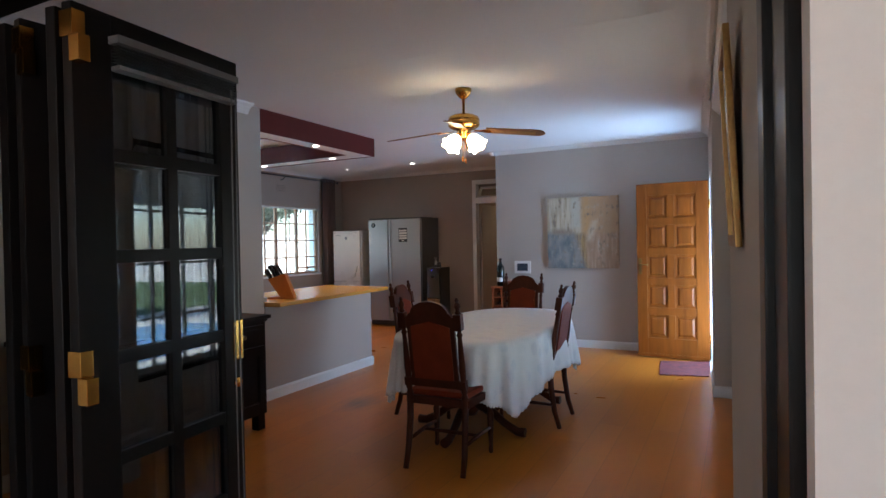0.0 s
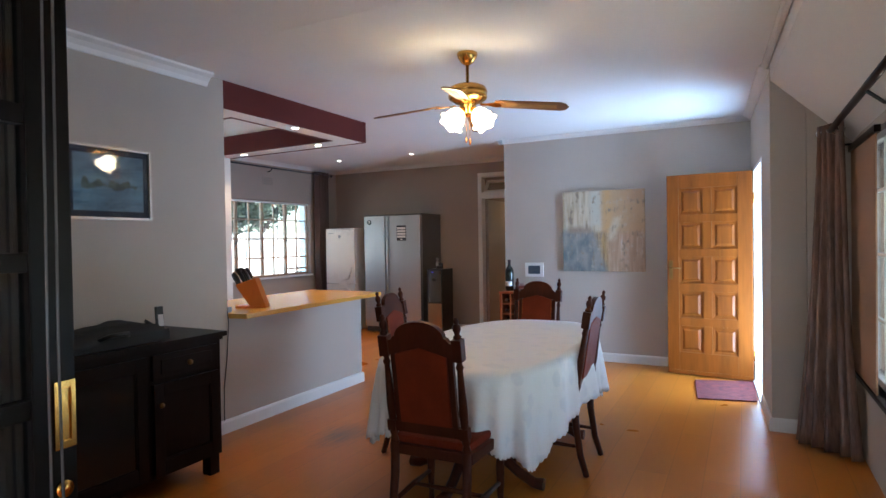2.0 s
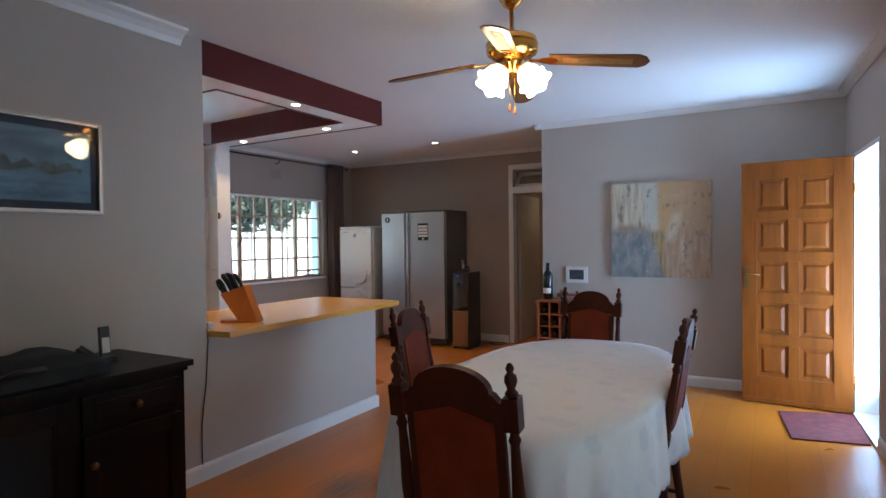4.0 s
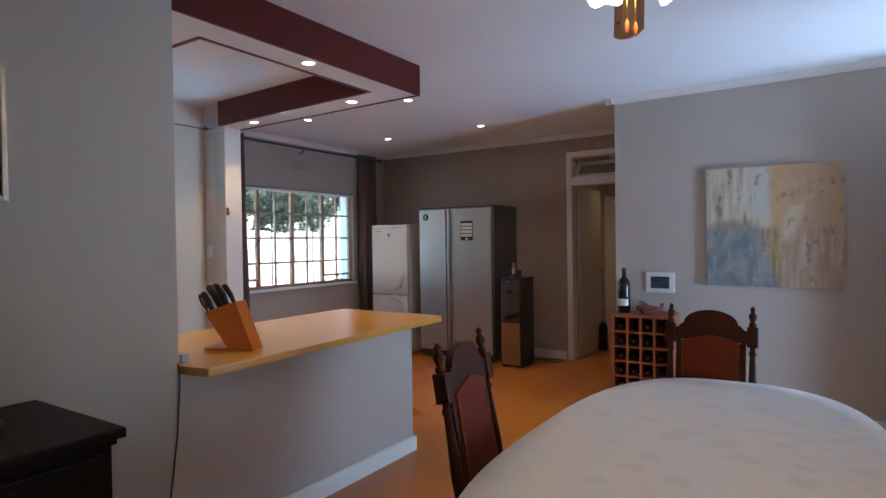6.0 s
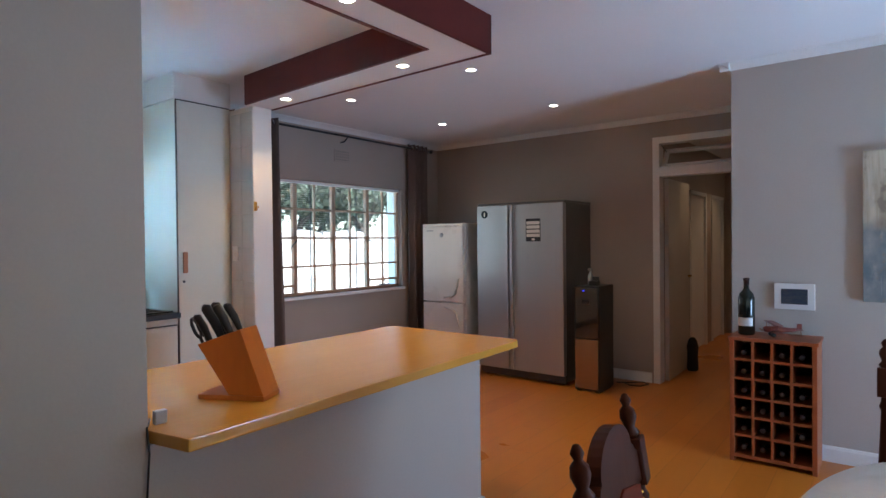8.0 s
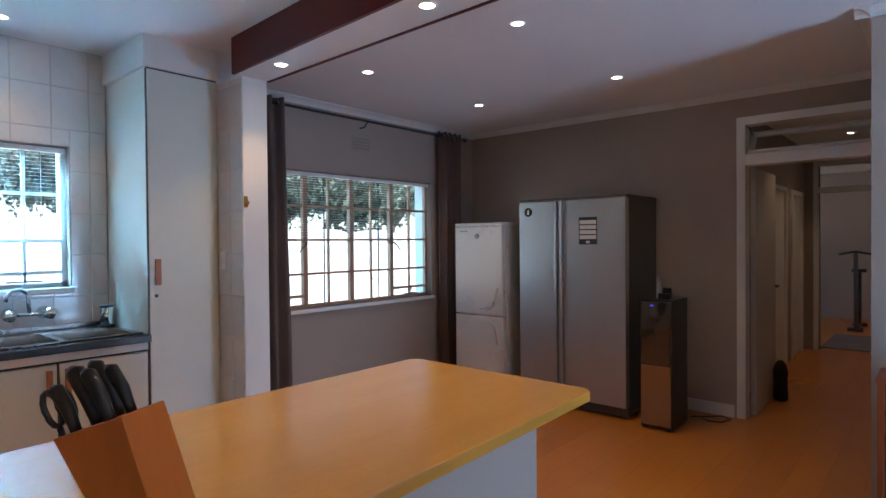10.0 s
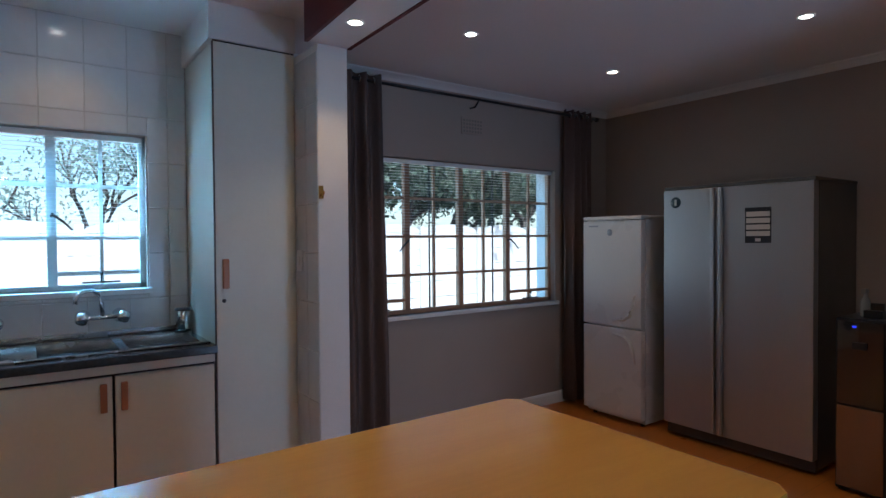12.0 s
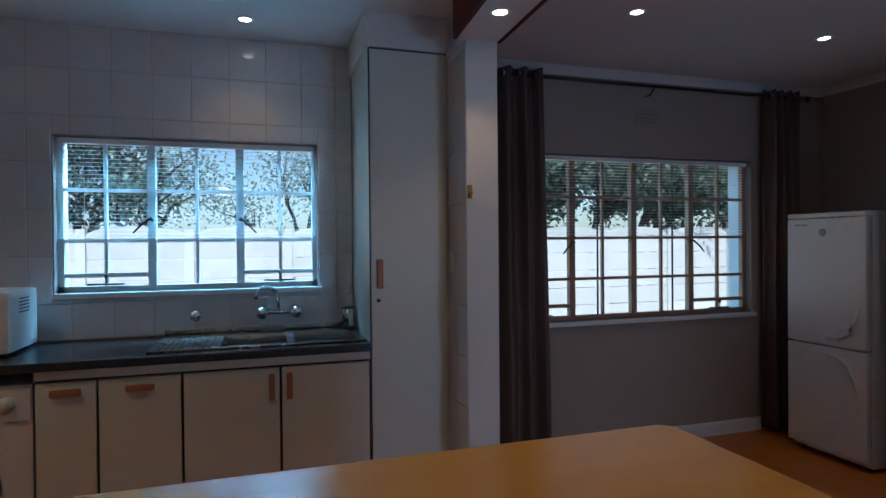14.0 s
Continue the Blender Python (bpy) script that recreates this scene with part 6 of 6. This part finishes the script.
part("lid", lathe(bmesh.new(), [(0.045, 0.122), (0.045, 0.129), (0.036, 0.135), (0.0, 0.137)], 26), BLACK, sd, "black plastic lid")
for z in (0.045, 0.085):
    part("vent_hole", lathe(bmesh.new(), [(0.006, 0.040), (0.006, 0.0418), (0.0, 0.042)], 10, Matrix.Translation((0, 0, z)) @ Matrix.Rotation(radians(-40), 4, "Z") @ Matrix.Rotation(radians(90), 4, "Y")), BLACK, sd)
mw = thing("bread_bin", (-6.42, 3.13, 0.952), "white enamel bread bin on the worktop", "bread bin")
part("body", cube(0.0, 0.0, 0.012, 0.36, 0.31, 0.30, bevel=0.03), ENAMEL, mw)
for x in (0.05, 0.31):
    for y in (0.04, 0.27):
        part("foot", lathe(bmesh.new(), [(0.014, 0), (0.014, 0.014)], 10, Matrix.Translation((x, y, 0))), BLACK, mw)
for k in range(5):
    part("vent_slot", cube(0.12, 0.3095, 0.19 + 0.016 * k, 0.24, 0.3110, 0.197 + 0.016 * k), DARKSTEEL, mw)
wm = thing("washing_machine", (-6.47, 2.985, 0), "white front-loading washing machine under the worktop", "washing machine")
part("body", cube(0, 0, 0.015, 0.565, 0.592, 0.855, bevel=0.008), ENAMEL, wm)
part("control_panel", cube(0.563, 0.004, 0.70, 0.575, 0.588, 0.845, bevel=0.004), ENAMEL, wm)
part("dial", lathe(bmesh.new(), [(0.034, 0), (0.032, 0.016), (0.0, 0.018)], 22, Matrix.Translation((0.575, 0.50, 0.775)) @ Matrix.Rotation(radians(90), 4, "Y")), ENAMEL, wm)
part("drawer", cube(0.573, 0.02, 0.725, 0.580, 0.20, 0.825, bevel=0.004), ENAMEL, wm)
part("door_ring", lathe(bmesh.new(), [(0.12, 0.0), (0.175, 0.0), (0.18, 0.012), (0.165, 0.026), (0.13, 0.026), (0.12, 0.012)], 36, Matrix.Translation((0.562, 0.296, 0.42)) @ Matrix.Rotation(radians(90), 4, "Y"), caps=False), DARKSTEEL, wm)
part("door_glass", lathe(bmesh.new(), [(0.122, 0.010), (0.08, 0.002), (0.0, -0.004)], 30, Matrix.Translation((0.562, 0.296, 0.42)) @ Matrix.Rotation(radians(90), 4, "Y")), BLACKGLOSS, wm)
for x in (0.04, 0.52):
    for y in (0.05, 0.54):
        part("foot", lathe(bmesh.new(), [(0.02, 0), (0.02, 0.018)], 10, Matrix.Translation((x, y, 0))), BLACK, wm)

# ---------------------------------------------------------------- cold appliances and water cooler
fg = thing("side_by_side_fridge", (-5.44, 8.144, 0), "brushed steel side-by-side fridge with long twin handles", "fridge")
FW, FH = 1.012, 1.83
part("body", cube(0.004, 0.075, 0.03, FW - 0.004, FY - 8.144 - 0.02, FH - 0.02, bevel=0.006), FRIDGESIDE, fg, "plain grey painted steel casing")
part("top_cap", cube(0.0, 0.02, FH - 0.022, FW, FY - 8.144 - 0.02, FH, bevel=0.005), FRIDGESIDE, fg)
part("base_grille", cube(0.005, 0.045, 0.02, FW - 0.005, 0.085, 0.095, bevel=0.004), DARKSTEEL, fg)
for a, b in ((0.003, 0.412), (0.420, FW - 0.003)):
    dr = part("fridge_door", cube(a, 0.0, 0.10, b, 0.070, FH - 0.026, bevel=0.008), STEEL, fg)
    x = b - 0.022 if a < 0.2 else a + 0.022
    part("door_handle", cube(x - 0.013, -0.030, 0.11, x + 0.013, -0.006, FH - 0.03, bevel=0.007), STEEL, dr)
    for z in (0.18, 0.95, FH - 0.12):
        part("handle_mount", cube(x - 0.008, -0.014, z, x + 0.008, 0.002, z + 0.04), STEEL, dr)
bdg = part("badge", lathe(bmesh.new(), [(0.040, 0), (0.040, 0.003), (0.0, 0.0032)], 26, Matrix.Translation((0.10, 0.0, 1.715)) @ Matrix.Rotation(radians(90), 4, "X")), plain("dark_blue_badge", (0.02, 0.05, 0.07), 0.4), fg, "round dark blue badge")
part("badge_mark", cube(-0.008, -0.0045, -0.022, 0.008, -0.0034, 0.022, m=Matrix.Translation((0.10, 0, 1.715))), ENAMEL, bdg)
st = part("energy_sticker", cube(0.60, -0.0018, 1.425, 0.765, 0.001, 1.655), plain("dark_sticker", (0.02, 0.025, 0.035), 0.5), fg, "dark and white energy sticker")
for k in range(4):
    part("sticker_bar", cube(0.608, -0.0030, 1.470 + 0.042 * k, 0.757, -0.0019, 1.502 + 0.042 * k), ENAMEL, st)
part("sticker_bar", cube(0.665, -0.0030, 1.435, 0.70, -0.0019, 1.455), ENAMEL, st)
for x in (0.06, FW - 0.06):
    for y in (0.12, 0.60):
        part("foot", lathe(bmesh.new(), [(0.022, 0), (0.022, 0.032)], 10, Matrix.Translation((x, y, 0))), BLACK, fg)

fz = thing("fridge_freezer", (-6.15, 8.085, 0), "white two-door fridge freezer in the corner", "fridge freezer")
ZW, ZH = 0.56, 1.635
part("body", cube(0.0, 0.055, 0.025, ZW, 0.62, ZH - 0.03, bevel=0.008), ENAMEL, fz)
part("top_cap", cube(0.0, 0.0, ZH - 0.032, ZW, 0.60, ZH, bevel=0.010), ENAMEL, fz)
for a, b in ((0.06, 0.752), (0.762, ZH - 0.036)):
    dr = part("freezer_door", cube(0.0, 0.0, a, ZW, 0.050, b, bevel=0.012), ENAMEL, fz)
    zc, s = (b - 0.05, -1) if a < 0.5 else (a + 0.05, 1)
    pts = [(ZW - 0.26, -0.004, zc), (ZW - 0.16, -0.010, zc + s * 0.012), (ZW - 0.10, -0.012, zc + s * 0.05), (ZW - 0.07, -0.012, zc + s * 0.13), (ZW - 0.055, -0.004, zc + s * 0.21)]
    part("moulded_grip", tube(bmesh.new(), pts, [0.008, 0.014, 0.018, 0.014, 0.008], 8), ENAMEL, dr)
part("logo_plate", cube(0.06, -0.0015, ZH - 0.085, 0.155, 0.002, ZH - 0.072), plain("grey_print", (0.35, 0.36, 0.38), 0.4), fz)
part("logo_drop", lathe(bmesh.new(), [(0.026, 0), (0.026, 0.002), (0.0, 0.0022)], 18, Matrix.Translation((0.27, 0.0, ZH - 0.13)) @ Matrix.Rotation(radians(90), 4, "X")), plain("grey_mark", (0.34, 0.36, 0.40), 0.4), fz)
for x in (0.05, ZW - 0.05):
    for y in (0.09, 0.55):
        part("foot", lathe(bmesh.new(), [(0.018, 0), (0.018, 0.028)], 10, Matrix.Translation((x, y, 0))), BLACK, fz)

wc = thing("water_cooler", (-4.295, 8.085, 0), "tall black water cooler with a bronze front panel", "water cooler")
CW_, CD_, CH_ = 0.245, 0.36, 1.0
part("body", cube(0, 0.012, 0.015, CW_, CD_, CH_, bevel=0.010), BLACK, wc)
part("lower_panel", cube(0.010, 0.0, 0.035, CW_ - 0.010, 0.016, 0.50, bevel=0.004), GREYPANEL, wc)
part("upper_panel", cube(0.010, 0.004, 0.51, CW_ - 0.010, 0.016, 0.985, bevel=0.004), DARKMIRROR, wc, "dark mirror-like glass panel")
part("display", cube(0.085, 0.0015, 0.950, 0.105, 0.0045, 0.960), glowing("blue_display", (0.05, 0.06, 0.9), 0.6), wc)
part("spout", cube(0.09, -0.015, 0.83, CW_ - 0.09, 0.006, 0.87, bevel=0.005), BLACK, wc)
for x in (0.03, CW_ - 0.03):
    part("foot", cube(x - 0.02, 0.03, 0.0, x + 0.02, CD_ - 0.03, 0.016), BLACK, wc)
sp = thing("spray_bottle", (-4.20, 8.25, CH_), "small clear spray bottle on the water cooler", "bottle")
part("bottle", lathe(bmesh.new(), [(0.024, 0), (0.026, 0.01), (0.024, 0.09), (0.010, 0.12), (0.010, 0.135)], 16), surface("cloudy_plastic", (0.42, 0.42, 0.40), None, 0.25), sp)
part("nozzle", cube(-0.012, -0.035, 0.132, 0.012, 0.018, 0.160, bevel=0.004), surface("grey_nozzle", (0.30, 0.29, 0.28), None, 0.4), sp)
bx = thing("filter_holder", (-4.14, 8.20, CH_), "small black plastic holder on the water cooler", "holder")
part("cup", prism(bmesh.new(), [(-0.045, -0.03), (0.045, -0.03), (0.045, 0.03), (-0.045, 0.03)], 0, 0.045, bevel=0.006), BLACK, bx)
part("back", cube(-0.02, 0.0, 0.04, 0.045, 0.02, 0.085, bevel=0.004), BLACK, bx)
cb = thing("power_cable", (0, 0, 0), "black mains cable looped on the floor", "cable")
pts = [(-4.05, 8.52, 0.03), (-3.98, 8.66, 0.008), (-3.88, 8.76, 0.008), (-3.80, 8.70, 0.008), (-3.84, 8.58, 0.008), (-3.93, 8.55, 0.010), (-4.02, 8.62, 0.012)]
part("cord", tube(bmesh.new(), pts, 0.0055, 7), BLACK, cb)
# Darker tone that stands in for the shade inside the vent holes.
HOLESHADE = plain("painted_hole_shade", (0.24, 0.205, 0.18), 0.9)
av = thing("air_vent", (WX, 7.185, 2.35), "pale plaster air brick above the dining window", "vent", kind="structure")
part("plate", cube(0.0, -0.11, -0.065, 0.006, 0.11, 0.065, bevel=0.002), TAUPE, av)
for i in range(7):
    for j in range(4):
        part("hole", cube(0.004, -0.092 + 0.028 * i, -0.050 + 0.028 * j, 0.0075, -0.076 + 0.028 * i, -0.034 + 0.028 * j), HOLESHADE, av)

# ---------------------------------------------------------------- outside
PAVING = surface("pale_paving", (0.60, 0.57, 0.52), (0.50, 0.47, 0.42), 0.85, scale=0.7, fine=30, bump=0.2)
GRASS = surface("dry_lawn", (0.075, 0.11, 0.035), (0.05, 0.08, 0.02), 0.95, scale=2, fine=90, bump=0.6)
BOARDWALL = surface("whitewashed_concrete", (0.72, 0.70, 0.66), (0.62, 0.60, 0.56), 0.8, scale=2, fine=40, bump=0.3, vary=0.06)
tagged(part("ground", cube(-90, -90, -0.5, 90, 90, -0.125), PAVING), "pale concrete paving and bare ground round the house", "ground", kind="structure")
tagged(part("lawn", cube(8.0, -12, -0.13, 20, 20, -0.10), GRASS), "green lawn beyond the paving", "lawn", kind="structure")
tagged(part("pool", cube(3.6, -1.0, -0.13, 6.2, 9.0, -0.105), plain("pool_blue", (0.02, 0.16, 0.42), 0.1)), "bright blue swimming pool beside the house", "pool", kind="structure")
# Unseen slab, added to stop the sun entering the bay and doorway.
tagged(part("sun_block_slab", cube(0.72, 1.0, 2.35, 3.3, 8.4, 2.43), WHITE_WALL), "unseen flat slab added to keep sun out of the bay and doorway", "roof", kind="structure")
tagged(part("porch_step", cube(0.2, 5.9, -0.13, 1.6, 7.3, -0.01), surface("green_stoep_paint", (0.03, 0.16, 0.10), None, 0.5)), "green painted concrete porch step", "step", kind="structure")
tagged(part("eaves", cube(WX - 0.75, 0.5, 2.50, WX - 0.22, 12.6, 2.56), WHITE_WALL), "white painted boarded eaves", "eaves", kind="structure")
tagged(part("roof", cube(-7.4, 0.4, H + 0.125, 0.3, 17.2, H + 0.24), surface("roof_sheet", (0.16, 0.10, 0.08), None, 0.8)), "brown sheeted roof", "roof", kind="structure")
# Second unseen slab, covers the strip where sun still reached the door.
tagged(part("sun_block_slab", cube(0.21, 5.87, 2.35, 0.715, 8.4, 2.43), WHITE_WALL), "unseen flat slab added to keep sun off the open front door", "roof", kind="structure")
gw = thing("garden_wall", (-13.2, 0, 0), "white precast concrete garden wall with posts", "wall", kind="structure")
pm = pmesh = None
for k in range(17):
    y = -9.0 + 1.55 * k
    if pm is None:
        p_ = part("post", cube(-0.07, -0.065, -0.2, 0.07, 0.065, 1.72), BOARDWALL, gw)
        pm = p_.data
    else:
        p_ = new("post", pm)
        p_.parent = gw
    p_.location.y = y
    for j in range(5):
        if pmesh is None:
            q_ = part("panel", cube(-0.025, -0.71, 0.0, 0.025, 0.71, 0.335, bevel=0.012), BOARDWALL, gw)
            pmesh = q_.data
        else:
            q_ = new("panel", pmesh)
            q_.parent = gw
        q_.location = (0, y + 0.775, -0.14 + 0.345 * j)
    if k == 0:
        arch = [(-0.71, 0.0), (0.71, 0.0)] + [(0.71 * math.cos(math.pi * i / 16), 0.03 + 0.15 * math.sin(math.pi * i / 16)) for i in range(17)]
        cap = part("arched_coping", prism(bmesh.new(), arch, -0.03, 0.03, m=Matrix(((0, 0, 1, 0), (1, 0, 0, 0), (0, 1, 0, 0), (0, 0, 0, 1)))), BOARDWALL, gw)
        cmesh = cap.data
    else:
        cap = new("arched_coping", cmesh)
        cap.parent = gw
    cap.location = (0, y + 0.775, -0.14 + 0.345 * 5)
BARK = surface("grey_bark", (0.075, 0.060, 0.048), (0.045, 0.036, 0.030), 0.9, scale=6, fine=40, stretch=(1, 1, 0.3), bump=0.8)
LEAF = surface("dusty_leaf", (0.055, 0.080, 0.048), (0.085, 0.115, 0.075), 0.55, scale=1.5, fine=25, bump=0)


# Leaf colour paled to carry the outdoor glare behind the kitchen window.
GLARELEAF = surface("glare_paled_leaf", (0.24, 0.33, 0.28), (0.17, 0.24, 0.20), 0.5, scale=1.5, fine=25, bump=0)


def tree(x, y, height, spread, leaves, seed, bare=False):
    rnd = random.Random(seed)
    t = thing("tree", (x, y, -0.13), "spreading garden tree with thin branches" if bare else "leafy garden tree with an uneven crown", "tree", "garden trees")
    bm, tips = bmesh.new(), []

    def grow(p, d, ln, r, level):
        pts, q = [p], p
        for k in range(3):
            d = (d + Vector((rnd.uniform(-.25, .25), rnd.uniform(-.25, .25), rnd.uniform(-.05, .2)))).normalized()
            q = q + d * ln / 3
            pts.append(q)
        tube(bm, pts, [r, r * 0.85, r * 0.7, r * 0.55], 6)
        if level >= 3:
            tips.append(q)
            return
        if level >= 1:
            tips.append(q)
        for k in range(3 if level else 4):
            a = rnd.uniform(0, 6.28)
            nd = (d * 0.75 + Vector((math.cos(a), math.sin(a), rnd.uniform(0.0, 0.5))) * spread).normalized()
            grow(pts[-1 if k else 2], nd, ln * rnd.uniform(0.55, 0.8), r * 0.55, level + 1)

    grow(Vector((0, 0, 0)), Vector((rnd.uniform(-.15, .15), rnd.uniform(-.15, .15), 1)), height * 0.34, height * 0.022, 0)
    part("trunk", bm, BARK, t)
    verts, faces = [], []
    for k in range(leaves):
        c = rnd.choice(tips) + Vector((rnd.gauss(0, .32), rnd.gauss(0, .32), rnd.gauss(0, .26)))
        a = Vector((rnd.uniform(-1, 1), rnd.uniform(-1, 1), rnd.uniform(-1, 1))).normalized()
        b = a.cross(Vector((rnd.uniform(-1, 1), rnd.uniform(-1, 1), rnd.uniform(-1, 1)))).normalized()
        s = rnd.uniform(0.03, 0.065) if bare else rnd.uniform(0.06, 0.13)
        i = len(verts)
        verts += [c + a * s, c + b * s * 0.5, c - a * s, c - b * s * 0.5]
        faces.append((i, i + 1, i + 2, i + 3))
    me = bpy.data.meshes.new("crown")
    me.from_pydata([tuple(v) for v in verts], [], faces)
    me.materials.append(GLARELEAF if bare else LEAF)
    cr = new("crown", me)
    cr.parent = t


tree(-15.6, 8.6, 6.0, 0.95, 9000, 1)
tree(-16.2, 11.0, 5.4, 0.95, 9000, 12)
tree(-15.2, 13.4, 5.6, 0.9, 9000, 2)
tree(-17.5, 15.5, 6.5, 0.95, 9000, 6)
tree(-18.5, 19.0, 7.0, 0.95, 9000, 9)
tree(-20.0, 12.5, 7.5, 1.0, 9000, 10)
tree(-15.0, 2.6, 4.8, 1.0, 4600, 3, True)
tree(-16.2, 4.9, 5.0, 0.95, 2400, 14, True)
tree(-23.0, 17.0, 7.0, 1.0, 9000, 15)
tree(-23.0, 22.0, 7.5, 1.0, 9000, 16)
tree(-21.5, 9.6, 6.5, 1.0, 9000, 17)
tree(-17.5, 0.6, 6.5, 0.9, 6000, 5)
tree(10.0, 4.0, 6.0, 0.9, 4200, 7)
tree(12.0, 9.0, 6.0, 0.9, 4200, 8)

# ---------------------------------------------------------------- wall tiles
TILE = surface("white_glazed_tile", (0.66, 0.66, 0.65), (0.61, 0.61, 0.60), 0.14, scale=3, fine=30, bump=0.02, vary=0.03, rough_var=0.03)
GROUT = surface("pale_grout", (0.58, 0.57, 0.55), None, 0.9)
tw = thing("wall_tiles", (WX, 0, 0), "white glazed kitchen tiles with grey joints", "tiles", kind="structure")
bm = bmesh.new()
for y0, y1, z0, z1 in ((1.6, 3.48, 0.955, H), (3.48, 4.87, 0.955, 1.17), (3.48, 4.87, 2.05, H), (4.87, 5.066, 0.955, H)):
    box(bm, 0.0005, y0, z0, 0.003, y1, z1)
part("grout_bed", bm, GROUT, tw)
shapes = {}


def tile(parent, size, matrix, name="tile"):
    key = (round(size[0], 3), round(size[1], 3))
    if key not in shapes:
        a, b, e = key[0] / 2, key[1] / 2, 0.0025
        lo = [(0, -a, -b), (0, a, -b), (0, a, b), (0, -a, b)]
        hi = [(0.004, -a + e, -b + e), (0.004, a - e, -b + e), (0.004, a - e, b - e), (0.004, -a + e, b - e)]
        me = bpy.data.meshes.new(name)
        me.from_pydata(lo + hi, [], [(4, 5, 6, 7)] + [(k, (k + 1) % 4, 4 + (k + 1) % 4, 4 + k) for k in range(4)])
        me.materials.append(TILE)
        shapes[key] = me
    o = new(name, shapes[key])
    o.parent = parent
    o.matrix_basis = matrix
    return o


def tile_field(parent, lines_a, lines_z, holes, make):
    for a0, a1 in zip(lines_a, lines_a[1:]):
        for z0, z1 in zip(lines_z, lines_z[1:]):
            pieces = [(a0, a1, z0, z1)]
            for h0, h1, h2, h3 in holes:
                if a1 > h0 and a0 < h1 and z1 > h2 and z0 < h3:
                    pieces = [(a0, h0, z0, z1), (h1, a1, z0, z1), (max(a0, h0), min(a1, h1), z0, h2), (max(a0, h0), min(a1, h1), h3, z1)]
            for p, q, r, s in pieces:
                if q - p > 0.012 and s - r > 0.012:
                    make(parent, p, q, r, s)


ZL = [0.957, 1.15, 1.40, 1.65, 1.90, 2.15, 2.40, H - 0.002]
YL = [2.77 + 0.2 * k for k in range(12)] + [5.064]
tile_field(tw, YL, ZL, [(3.485, 4.865, 1.172, 2.05)],
           lambda w, p, q, r, s: tile(w, (q - p - 0.003, s - r - 0.003), Matrix.Translation((0.002, (p + q) / 2, (r + s) / 2))))
pt = thing("pier_tiles", (0, 5.49, 0), "white glazed tiles on the side of the pier", "tiles", kind="structure")
tile_field(pt, [-5.885, -5.745, -5.602], [0.0, 0.15, 0.40, 0.65, 0.90, 1.15, 1.40, 1.65, 1.90, 2.15, 2.40], [],
           lambda w, p, q, r, s: tile(w, (q - p - 0.003, s - r - 0.003), Matrix.Translation(((p + q) / 2, -0.0005, (r + s) / 2)) @ Matrix.Rotation(radians(-90), 4, "Z")))
